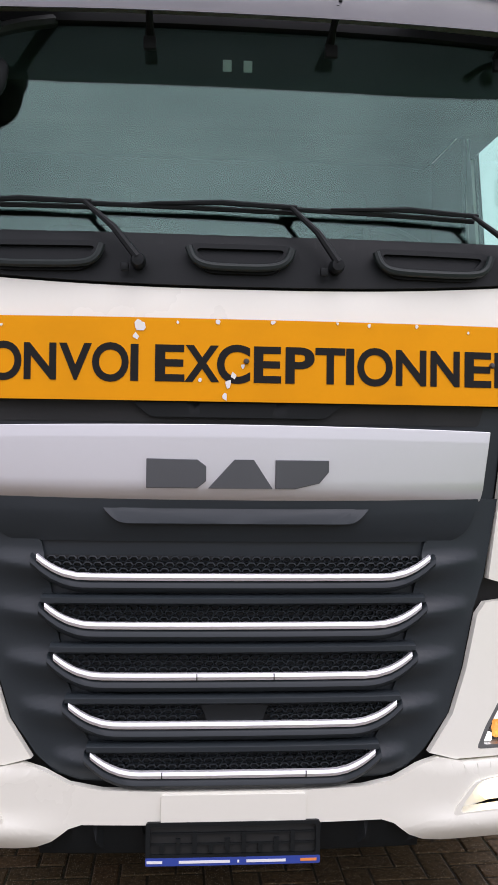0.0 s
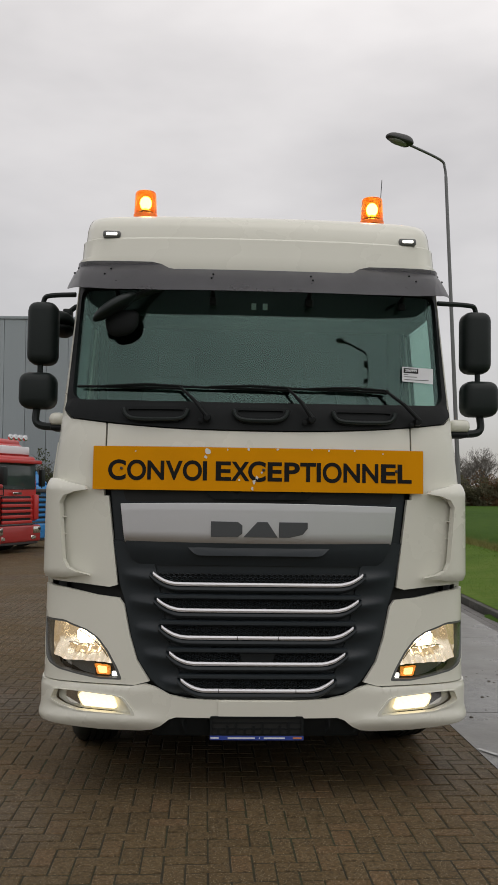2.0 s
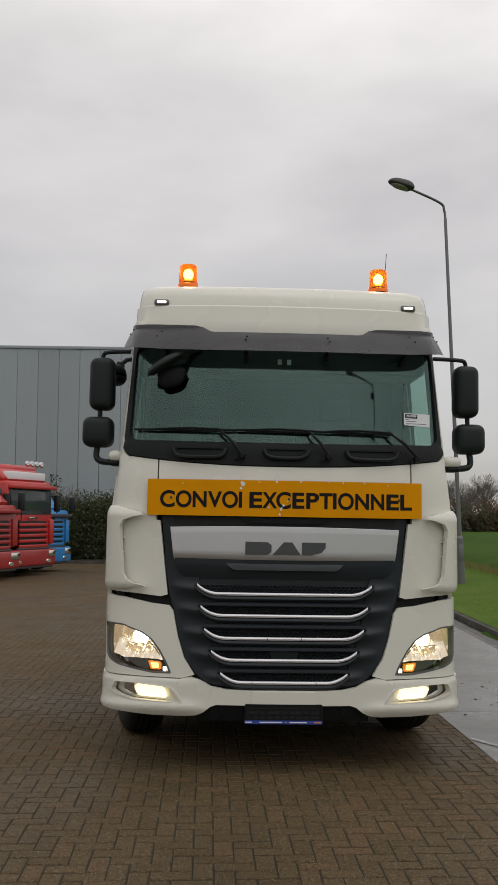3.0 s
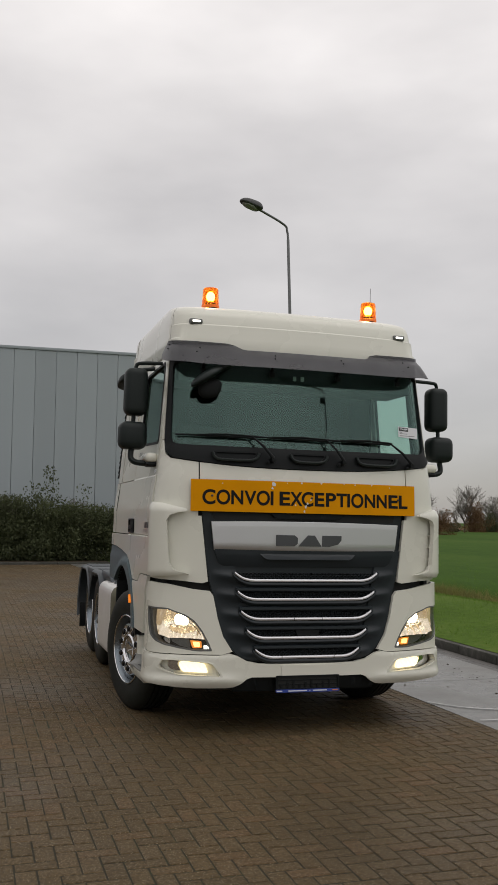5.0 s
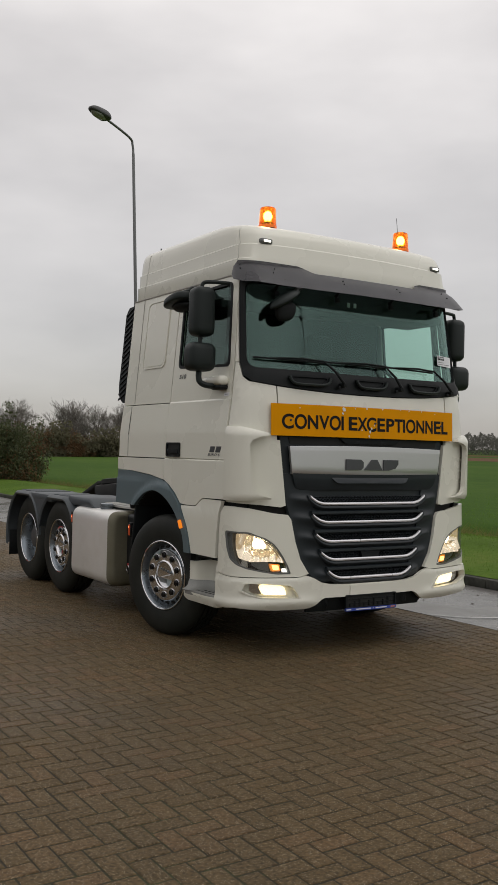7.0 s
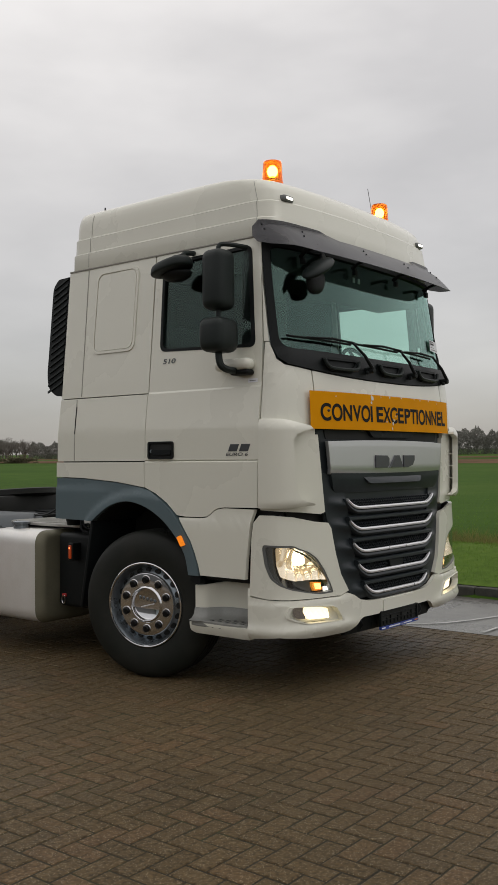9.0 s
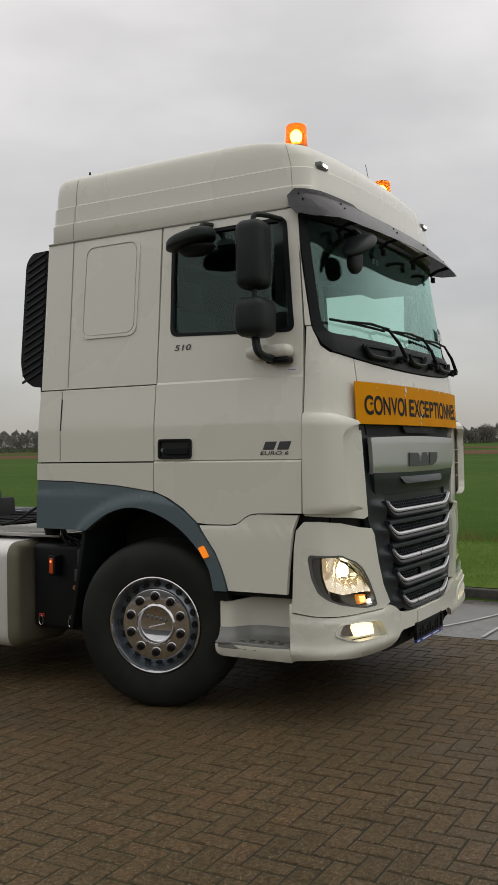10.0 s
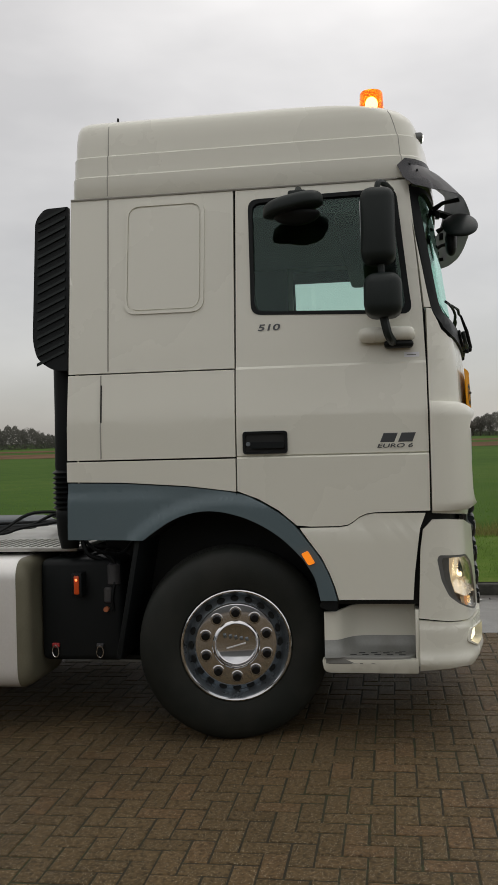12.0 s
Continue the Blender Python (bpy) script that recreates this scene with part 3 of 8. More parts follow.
    for k in range(2):
        for j in range(2):
            x0, zz = 0.780 + 0.031 * k, 0.684 + 0.030 * j
            if k + j < 2 or j == 0:
                part("led", patch([FL(rloop([(s * x0, zz), (s * (x0 + 0.027), zz), (s * (x0 + 0.027), zz + 0.027), (s * (x0 + 0.004 * j), zz + 0.027)], 0.006))], -0.016, 0.01, step=0.009, bulge=lambda u, z: 0.003 * math.sin(300 * u) * math.sin(300 * z)), LAMPLED, hl)
    outer_band = SL([(0.178, 0.994), (0.228, 1.002), (0.232, 0.978), (0.215, 0.87), (0.180, 0.79), (0.140, 0.745), (0.098, 0.722), (0.122, 0.75), (0.150, 0.80), (0.170, 0.86), (0.180, 0.93)], s)
    part("bezel", patch([rloop(outer_band, 0.006, 2)], -0.004, 0.05, step=0.035), LAMPGREY, hl, "dark grey lamp bezel")
    for ob in hl.children:
        if not ob.name.startswith(("back", "lens")):
            ob.location.z = -0.02
    # dark sheet for the shade in the gap between upper and lower panels
    part("gap_trim", patch([FL([(s * 0.70, 1.03), (s * 0.70, 1.25), (s * 1.15, 1.25), (s * 1.15, 1.03)])], -0.10, 0.01), DARK, truck)

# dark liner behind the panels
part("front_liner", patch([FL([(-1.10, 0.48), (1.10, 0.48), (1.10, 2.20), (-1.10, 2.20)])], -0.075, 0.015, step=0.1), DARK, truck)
for s in (-1, 1):
    part("side_liner", patch([SL([(0.12, 0.72), (0.78, 0.72), (0.85, 0.95), (1.10, 1.25), (2.22, 1.30), (2.22, 2.27), (0.12, 2.27)], s)], -0.055, 0.012, step=0.12), DARK, truck)

# --- bumper ---
low = [(0.46, 0.448), (0.50, 0.435), (0.55, 0.395), (0.60, 0.372), (0.66, 0.365), (0.90, 0.366), (1.05, 0.378)]
top = [(0.23, 0.548), (0.40, 0.553), (0.50, 0.572), (0.575, 0.612), (0.64, 0.632), (0.72, 0.616), (1.0, 0.622)]
ring = FL([(-x, z) for x, z in low[::-1]] + [(-0.23, 0.446), (0.23, 0.446)] + low) + SL([(0.14, 0.40), (0.345, 0.375), (0.345, 0.645), (0.20, 0.634)], 1)
ring += FL(top[::-1] + [(-x, z) for x, z in top]) + SL([(0.20, 0.634), (0.345, 0.645), (0.345, 0.375), (0.14, 0.40)], -1)
fogs = []
for s in (-1, 1):
    fogs.append(rloop(FL([(s * 0.700, 0.456), (s * 0.712, 0.486), (s * 0.765, 0.552), (s * 0.80, 0.563), (s * 1.03, 0.585)]) + SL([(0.10, 0.590), (0.115, 0.53)], s) + FL([(s * 1.115, 0.497), (s * 1.03, 0.472)]), 0.03, 4))
def lip(u, z):
    k = min(1, max(0, (abs(u) - 0.45) / 0.30))
    k = k * k * (3 - 2 * k)
    d = min(1, max(0, (0.425 - z) / 0.06))
    return 0.022 + 0.014 * k * math.exp(-((z - 0.430) / 0.035) ** 2) - 0.026 * d * d + 0.007 * k * min(1, max(0, (0.618 - z) / 0.012))
bumper = part("bumper", patch([ring] + fogs, 0, 0.03, step=0.022, bulge=lip), WHITE, truck, "cream-white bumper with scuffed corners", bevel=0.005)
part("tow_cover", patch([FL(rloop([(-0.222, 0.452), (0.222, 0.452), (0.222, 0.541), (-0.222, 0.541)], 0.012))], 0.030, 0.012), WHITE, bumper, bevel=0.004)
part("finger_notch", patch([FL(rloop([(-0.03, 0.446), (0.03, 0.446), (0.022, 0.458), (-0.022, 0.458)], 0.004))], 0.034, 0.01), BLACK, bumper)
for s, fl in zip((-1, 1), fogs):
    cu, cz = sum(p[0] for p in fl) / len(fl), sum(p[1] for p in fl) / len(fl)
    fs = lambda f, du=0: [(cu + du + (a - cu) * f, cz + (b - cz) * f) for a, b in fl]
    fog = part("fog_lamp", patch([fs(1.05), fs(0.96)], 0.037, 0.05, step=0.03), WHITE, truck, "recessed fog lamp in a cream-white pocket, lit warm white", bevel=0.006)
    part("pocket", patch([fs(0.99)], -0.004, 0.02, step=0.03, bulge=lambda u, z: -0.035 * min(1, max(0, (abs(u) - 0.74) / 0.10))), WHITE, fog)
    part("lamp_face", patch([FL(rloop([(s * 0.800, 0.482), (s * 0.828, 0.552), (s * 1.01, 0.570), (s * 1.03, 0.552), (s * 1.00, 0.492)], 0.018))], 0.0, 0.03, step=0.011, bulge=lambda u, z: 0.004 * math.sin(u * 150) * math.sin(z * 130) - 0.02 * (abs(u) - 0.8)), FOGFACE, fog, "glowing fog lamp face")
    part("surround", patch([FL(rloop([(s * 1.012, 0.498), (s * 1.038, 0.550), (s * 1.03, 0.572), (s * 1.105, 0.576), (s * 1.11, 0.53), (s * 1.08, 0.505)], 0.012))], -0.012, 0.02, step=0.03, bulge=lambda u, z: -0.2 * (abs(u) - 1.03)), CHROME, fog, "mirror-bright lamp surround")
# scuffs on the bumper
for pts in ([(0.700, 0.535), (0.706, 0.537), (0.716, 0.505), (0.711, 0.503)], [(0.716, 0.505), (0.712, 0.503), (0.724, 0.522), (0.727, 0.520)], [(0.95, 0.452), (0.99, 0.455), (0.985, 0.449)], [(-0.60, 0.512), (-0.585, 0.517), (-0.59, 0.508)]):
    part("scuff", patch([FL(pts)], 0.0235, 0.002), CHASSIS, bumper)
for pts in ([(0.30, 0.452), (0.335, 0.446), (0.342, 0.452), (0.31, 0.458)], [(0.335, 0.462), (0.342, 0.47), (0.342, 0.448)]):
    part("scuff", patch([SL(pts, -1)], 0.0245, 0.002), CHASSIS, bumper)
# lower grille and plate carrier
part("lower_grille", patch([FL([(-0.60, 0.33), (0.60, 0.33), (0.60, 0.46), (-0.60, 0.46)])], -0.03, 0.03, bulge=lambda u, z: 0.018 * math.sin((z - 0.36) * 60)), BLACK, truck)
plate = part("plate_carrier", patch([rloop([(-0.266, 0.345), (0.266, 0.345), (0.266, 0.458), (-0.266, 0.458)], 0.012), rloop([(-0.252, 0.358), (0.252, 0.358), (0.252, 0.447), (-0.252, 0.447)], 0.008)], 0.034, 0.02), BLACK, truck, "empty black number plate carrier with a blue strip")
part("plate_back", patch([[(-0.255, 0.350), (0.255, 0.350), (0.255, 0.452), (-0.255, 0.452)]], 0.020, 0.006), DARK, plate)
part("advert_strip", patch([rloop([(-0.266, 0.327), (0.266, 0.327), (0.266, 0.351), (-0.266, 0.351)], 0.005)], 0.036, 0.02), PLATEBLUE, plate, "blue strip with unreadable white print")
for x0, x1, mt in ((-0.262, -0.215, WHITEPLAIN), (-0.165, -0.01, WHITEPLAIN), (0.012, 0.018, WHITEPLAIN), (0.04, 0.16, WHITEPLAIN), (0.205, 0.255, ORANGEPRINT)):
    part("print_bar", patch([[(x0, 0.335), (x1, 0.335), (x1, 0.343), (x0, 0.343)]], 0.0375, 0.003), mt, plate)
for k in range(9):
    x, z1 = -0.225 + k * 0.05, 0.385 + 0.02 * (k % 3)
    part("clip", patch([[(x, 0.362), (x + 0.014, 0.362), (x + 0.014, z1), (x, z1)]], 0.028, 0.01), BLACK, plate)
for z in (0.385, 0.418):
    part("carrier_rail", patch([[(-0.25, z), (0.25, z), (0.25, z + 0.006), (-0.25, z + 0.006)]], 0.027, 0.006), BLACK, plate)

# --- grille ---
GRILLE_SIDE = [(0.872, 1.735), (0.84, 1.44), (0.808, 1.19), (0.772, 1.08), (0.735, 0.90), (0.69, 0.76), (0.61, 0.645), (0.55, 0.590), (0.46, 0.566), (0.24, 0.556)]
grille_loop = FL([(-x, z) for x, z in GRILLE_SIDE] + [(x, z) for x, z in GRILLE_SIDE[::-1]])
grille = part("grille", patch([grille_loop], -0.028, 0.02, step=0.06), GRILLE, truck, "dark grey five-bar grille with satin chrome lines", bevel=0.004)


def sweep_x(xs, prof, zshift, yoff, taper, bm=None):
    """A bar across the front: prof (proud, height) pairs, closed, carried along x on the skin."""
    bm = bm or bmesh.new()
    rings = []
    for x in xs:
        k = taper(x)
        zm = sum(h for _, h in prof) / len(prof)
        rings.append([bm.verts.new(skin(fx(x, z), z, yoff + d * k)) for d, h in prof for z in [zm + (h - zm) * (0.35 + 0.65 * k) + zshift(x)]])
    n = len(prof)
    for a, b in zip(rings, rings[1:]):
        for k in range(n):
            bm.faces.new((a[k], a[(k + 1) % n], b[(k + 1) % n], b[k]))
    bm.faces.new(rings[0])
    bm.faces.new(rings[-1][::-1])
    bmesh.ops.recalc_face_normals(bm, faces=bm.faces)
    return bm


ROWS_G = [(1.199, 0.606, 0.79), (1.050, 0.580, 0.755), (0.896, 0.551, 0.715), (0.749, 0.503, 0.665), (0.600, 0.436, 0.56)]
for i, (z0, xe, xo) in enumerate(ROWS_G):
    xs = sorted(set(np.round(np.linspace(-xe, xe, 31), 4)) | {-xe + 0.02, xe - 0.02, -xe + 0.04, xe - 0.04, -xe + 0.06, xe - 0.06})
    rise = lambda x, xe=xe: 0.058 * max(0, (abs(x) - (xe - 0.15)) / 0.15) ** 2.2
    bm = sweep_x(xs, [(0.0, -0.0105), (0.016, -0.010), (0.020, 0.0), (0.016, 0.010), (0.0, 0.0105)], lambda x, z0=z0: z0 + rise(x), 0.011, lambda x: 1.0)
    part("chrome_line", bm, STRIP, grille, "satin chrome line")
    # the swelling bar under the line turns up with it at both ends
    xb = sorted(set(np.round(np.linspace(-xe - 0.02, xe + 0.02, 41), 4)))
    prof = [(-0.01, -0.008), (0.014, -0.010), (0.025, -0.019), (0.028, -0.032), (0.020, -0.044), (0.006, -0.050), (-0.01, -0.052)]
    part("grille_bar", sweep_x(xb, prof, lambda x, z0=z0: z0 + rise(x), 0.0, lambda x: 1.0), GRILLE, grille)
    if i < 4:
        xn = ROWS_G[i + 1][1] + 0.012
        prof = [(-0.01, -0.056), (0.016, -0.058), (0.026, -0.066), (0.026, -0.080), (0.014, -0.088), (-0.01, -0.090)]
        part("upper_bar", sweep_x(np.linspace(-xn, xn, 25), prof, lambda x, z0=z0: z0, 0.0, lambda x: 1.0), GRILLE, grille)
    # honeycomb behind the line
    zt = z0 + 0.060
    bm = bmesh.new()
    px, pz = 0.0315, 0.0185
    for r in range(3):
        for c in range(-int(xe / px), int(xe / px) + 1):
            x = c * px + (px / 2 if r % 2 else 0)
            z = z0 + 0.014 + r * pz
            if abs(x) > xe - 0.05 + 0.02 * r:
                continue
            if i == 3 and abs(x) < 0.10:
                continue
            hexa = [(-0.5, 0), (-0.25, 0.52), (0.25, 0.52), (0.5, 0), (0.25, -0.52), (-0.25, -0.52)]
            a = [bm.verts.new(skin(x + px * p, z + pz * q, -0.006)) for p, q in hexa]
            b = [bm.verts.new(skin(x + px * p * 0.76, z + pz * q * 0.70, -0.003)) for p, q in hexa]
            d = [bm.verts.new(skin(x + px * p * 0.76, z + pz * q * 0.70, -0.022)) for p, q in hexa]
            for k in range(6):
                bm.faces.new((a[k], a[(k + 1) % 6], b[(k + 1) % 6], b[k]))
                bm.faces.new((b[k], b[(k + 1) % 6], d[(k + 1) % 6], d[k]))
    tagged(part("honeycomb", bm, GRILLE, grille, smooth=0), kind="stuff")
    # dark sheet puts the shade inside the slot into colour
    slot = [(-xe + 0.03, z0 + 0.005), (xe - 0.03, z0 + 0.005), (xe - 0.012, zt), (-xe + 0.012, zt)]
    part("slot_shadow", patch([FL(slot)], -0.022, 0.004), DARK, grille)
# cheeks beside the slots: every bar runs out into a tapering shoulder
def shoulders(u, z):
    x, h = abs(u), 0.0
    for z0, xe, xo in ROWS_G:
        a = min(1, max(0, (x - xe + 0.03) / (xo - xe + 0.03)))
        d = z - (z0 + 0.030 + 0.10 * max(0, x - xe))
        h = max(h, 0.036 * (1 - a) ** 0.8 * math.exp(-(d / (0.024 if d > 0 else 0.044)) ** 2))
    return h


for s in (-1, 1):
    outer = [(0.846, 1.44), (0.802, 1.19), (0.766, 1.08), (0.729, 0.90), (0.684, 0.76), (0.604, 0.65), (0.545, 0.598), (0.47, 0.575)]
    inner = [(0.405, 0.575), (0.41, 0.61), (0.470, 0.749), (0.520, 0.896), (0.550, 1.05), (0.575, 1.199), (0.60, 1.30), (0.79, 1.44)]
    part("grille_wing", patch([FL([(s * x, z) for x, z in outer + inner])], -0.012, 0.02, step=0.013, bulge=shoulders), GRILLE, grille, smooth=80)
part("sensor_cover", patch([FL(rloop([(-0.085, 0.758), (0.085, 0.758), (0.112, 0.83), (-0.112, 0.83)], 0.01))], 0.012, 0.03), BLACK, grille, bevel=0.004)
for x, z in ((-0.118, 0.896), (0.118, 0.896), (-0.22, 0.600), (0.22, 0.600)):
    part("joint_line", patch([[(x - 0.0015, z - 0.0095), (x + 0.0015, z - 0.0095), (x + 0.0015, z + 0.0095), (x - 0.0015, z + 0.0095)]], 0.0314, 0.004), DARK, grille)
# lip under the silver panel
part("lower_lip", patch([FL(rloop([(-0.775, 1.452), (-0.735, 1.335), (-0.69, 1.305), (0.69, 1.305), (0.735, 1.335), (0.775, 1.452)], 0.03))], 0.014, 0.05, bulge=lambda u, z: -0.03 * max(0, (1.42 - z) / 0.12) ** 2), GRILLE, grille, bevel=0.006)
part("pull_handle", patch([FL(rloop([(-0.43, 1.425), (-0.36, 1.362), (0.36, 1.362), (0.43, 1.425)], 0.03))], 0.034, 0.03, bulge=lambda u, z: -0.035 * ((z - 1.362) / 0.063) ** 2), GRILLE, grille, bevel=0.010)
# almost flush dark strip painted in for the shade of the deep gap
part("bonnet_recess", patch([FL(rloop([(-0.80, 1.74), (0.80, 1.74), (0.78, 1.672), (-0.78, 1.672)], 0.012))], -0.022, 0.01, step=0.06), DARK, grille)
part("bonnet_catch", patch([FL(rloop([(-0.33, 1.735), (0.33, 1.735), (0.27, 1.688), (-0.27, 1.688)], 0.02))], 0.004, 0.03, step=0.06), BLACK, grille, bevel=0.006)
silver = part("silver_panel", grid_panel(lambda f: -0.775 - 0.028 * f, lambda f: 0.775 + 0.028 * f, lambda x: 1.434 - 0.008 * (1 - (x / 0.78) ** 2), lambda x: 1.656 + 0.012 * (1 - (x / 0.8) ** 2),
    [0, 0.02, 0.05, 0.1, 0.2, 0.3, 0.4, 0.5, 0.6, 0.7, 0.78, 0.83, 0.84, 0.85, 0.9, 0.97, 1.0], 0.019, 0.03, 48, lambda x, z, f: 0.004 - 0.007 * max(0, f - 0.84) - 0.014 * max(0, (0.2 - f) / 0.2) ** 2), SILVER, truck, "brushed silver front panel", smooth=60, bevel=0.003)
for pts in ([(-0.279, 1.472), (-0.279, 1.562), (-0.125, 1.560), (-0.098, 1.540), (-0.098, 1.494), (-0.125, 1.472)],
            [(-0.092, 1.472), (-0.012, 1.561), (0.047, 1.561), (0.106, 1.472)], [(0.114, 1.472), (0.114, 1.561), (0.279, 1.561), (0.279, 1.525), (0.250, 1.490), (0.175, 1.472)]):
    part("badge", patch([FL(pts)], 0.033, 0.010, step=0.05), LOGO, silver, "dark grey emblem block", bevel=0.002)

# --- the yellow board ---
board = part("warning_board", patch([rloop([(-0.966, 1.737), (0.966, 1.737), (0.966, 1.988), (-0.966, 1.988)], 0.004, 2)], 0.028, 0.004, step=0.1), YELLOW, truck, "chipped yellow board with black capitals")
CAPITALS = [("C", -0.877, -0.774), ("O", -0.767, -0.657), ("N", -0.650, -0.553), ("V", -0.545, -0.447), ("O", -0.446, -0.336), ("I", -0.331, -0.307), ("E", -0.257, -0.168), ("X", -0.168, -0.062), ("C", -0.070, 0.032),
            ("E", 0.043, 0.127), ("P", 0.140, 0.230), ("T", 0.232, 0.325), ("I", 0.328, 0.353), ("O", 0.363, 0.475), ("N", 0.485, 0.583), ("N", 0.596, 0.692), ("E", 0.708, 0.798), ("L", 0.808, 0.894)]
for word, xl, xr in CAPITALS:
    tall = 0.004 if word in "CO" else 0.0
    letters(word, 0.15, lambda a, b, xl=xl, xr=xr, o=tall: skin(xl + (xr - xl) * a, 1.7945 - o + (0.112 + 2 * o) * b, 0.0295), SIGNBLACK, board, 0.024 if word in "CO" else 0.029)
rnd = random.Random(5)
for x, z, r in ((-0.30, 1.957, 0.02), (-0.315, 1.93, 0.014), (-0.31, 1.965, 0.018), (-0.19, 1.975, 0.008), (-0.02, 1.815, 0.014), (-0.035, 1.79, 0.016), (-0.045, 1.75, 0.013), (0.01, 1.845, 0.01), (-0.07, 1.98, 0.012), (0.10, 1.983, 0.012), (0.40, 1.978, 0.008), (0.55, 1.982, 0.009), (-0.12, 1.80, 0.008), (-0.72, 1.96, 0.006), (0.72, 1.965, 0.007), (0.30, 1.984, 0.009)):
    r *= 0.8
    pts = [(x + r * rnd.uniform(0.5, 1.1) * math.cos(a), z + r * rnd.uniform(0.5, 1.3) * math.sin(a)) for a in np.linspace(0, 2 * math.pi, 8)[:-1]]
    pts = [(a, min(b, 1.986)) for a, b in pts]
    part("bare_patch", patch([pts], 0.0302, 0.0012), CHIP, board)
for x, z in ((-0.80, 1.86), (0.02, 1.86), (0.80, 1.865)):
    bm = bmesh.new()
    lathe(bm, [(-0.012, 0.0005), (-0.011, 0.006), (-0.003, 0.009), (0.006, 0.009)], 12, "y", skin(x, z, 0.03))
    part("screw", bm, CHASSIS, board)

# --- windscreen, its black surround and wipers ---
low_edge = [(x, 2.092 + 0.052 * abs(x) ** 2.4) for x in np.linspace(-1.10, 1.10, 23)]
outer = FL(low_edge + [(1.150, 2.20), (1.163, 2.30), (1.118, 2.985), (-1.118, 2.985), (-1.163, 2.30), (-1.150, 2.20)])
hole = FL(rloop([(-1.125, 2.272), (-0.6, 2.262), (0, 2.258), (0.6, 2.262), (1.125, 2.272), (1.095, 2.955), (-1.095, 2.955)], [0.08, 0.05, 0.05, 0.05, 0.08, 0.05, 0.05], 5))
surround = part("windscreen_surround", patch([outer, hole], -0.006, 0.03, step=0.06, bulge=lambda u, z: 0.018 * max(0, min(1, (2.27 - z) / 0.05))), BLACK, truck, "black cowl below the windscreen", bevel=0.003)
pane = part("windscreen", pane_grid(lambda z: fx(-1.135 + 0.045 * (z - 2.25) / 0.7, z), lambda z: fx(1.135 - 0.045 * (z - 2.25) / 0.7, z), 2.235, 2.972, -0.022, 0.005), SCREEN, truck, "green-tinted windscreen reflecting clouds")
pane.visible_shadow = False
for x0, x1 in ((-0.81, -0.41), (-0.172, 0.172), (0.41, 0.81)):
    o = FL(rloop([(x0 + 0.055, 2.128), (x1 - 0.055, 2.128), (x1 + 0.005, 2.222), (x0 - 0.005, 2.222)], 0.045, 5))
    i = FL(rloop([(x0 + 0.075, 2.158), (x1 - 0.075, 2.158), (x1 - 0.028, 2.205), (x0 + 0.028, 2.205)], 0.025, 5))
    rec = part("grab_recess", patch([o, i], 0.026, 0.03, step=0.05), BLACK, surround, bevel=0.010)
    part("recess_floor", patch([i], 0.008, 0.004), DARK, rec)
    bm = bmesh.new()
    tube(bm, [skin(fx(x, z), z, 0.040) for x, z in smooth_line([(x0 + 0.012, 2.205), (x0 + 0.030, 2.165), (x0 + 0.075, 2.146), ((x0 + x1) / 2, 2.142), (x1 - 0.075, 2.146), (x1 - 0.030, 2.165), (x1 - 0.012, 2.205)], 5)], 0.012, 8)
    part("grab_bar", bm, MIRRORBLACK, rec, "rounded grab bar")
for xp, xa, xl in ((-0.312, -0.478, -1.075), (0.296, 0.155, -0.47), (0.932, 0.738, 0.13)):
    bm = bmesh.new()
    lathe(bm, [(-0.05, 0.0005), (-0.048, 0.018), (-0.02, 0.024), (0.02, 0.022)], 14, "y", skin(xp, 2.156, 0.03))
    wiper = part("wiper", bm, BLACK, truck, "black windscreen wiper")
    bm = bmesh.new()
    tube(bm, [skin(xp, 2.156, 0.07), skin(xp * 0.5 + xa * 0.5 + 0.01, 2.25, 0.065), skin(xa, 2.338, 0.045)], [0.014, 0.011, 0.007], 8)
    part("wiper_arm", bm, BLACK, wiper)
    bm = bmesh.new()
    tube(bm, [skin(x, z, 0.012) for x, z in zip(np.linspace(xa + 0.02, xl, 9), np.linspace(2.333, 2.345, 9))], 0.008, 6)
    part("wiper_blade", bm, BLACK, wiper)
    bm = bmesh.new()
    xm = xa * 0.5 + xl * 0.5
    tube(bm, [skin(xa + 0.02, 2.338, 0.045), skin(xa - 0.05, 2.343, 0.035), skin(xm + 0.1, 2.350, 0.034), skin(xm - 0.15, 2.346, 0.018)], [0.007, 0.008, 0.009, 0.005], 6)
    part("wiper_bridge", bm, BLACK, wiper)
    part("washer_jet", boxes((skin(xp - 0.04, 2.135, 0.045) - Vector((0.012, 0.01, 0.012)), skin(xp - 0.04, 2.135, 0.045) + Vector((0.012, 0.01, 0.012))), bevel=0.004), BLACK, wiper)
# paper sticker inside the glass, its code left blank
st = part("stock_sticker", patch([[(0.862, 2.415), (1.055, 2.405), (1.057, 2.500), (0.864, 2.505)]], -0.006, 0.001), WHITEPLAIN, truck, "white stock number sticker on the windscreen")
part("number_band", patch([[(0.872, 2.468), (0.965, 2.465), (0.966, 2.495), (0.873, 2.498)]], -0.0045, 0.001), SIGNBLACK, st)
letters("296999", 0.03, lambda a, b: skin(0.880 + 0.078 * a, 2.473 + 0.019 * b, -0.0038), WHITEPLAIN, st)
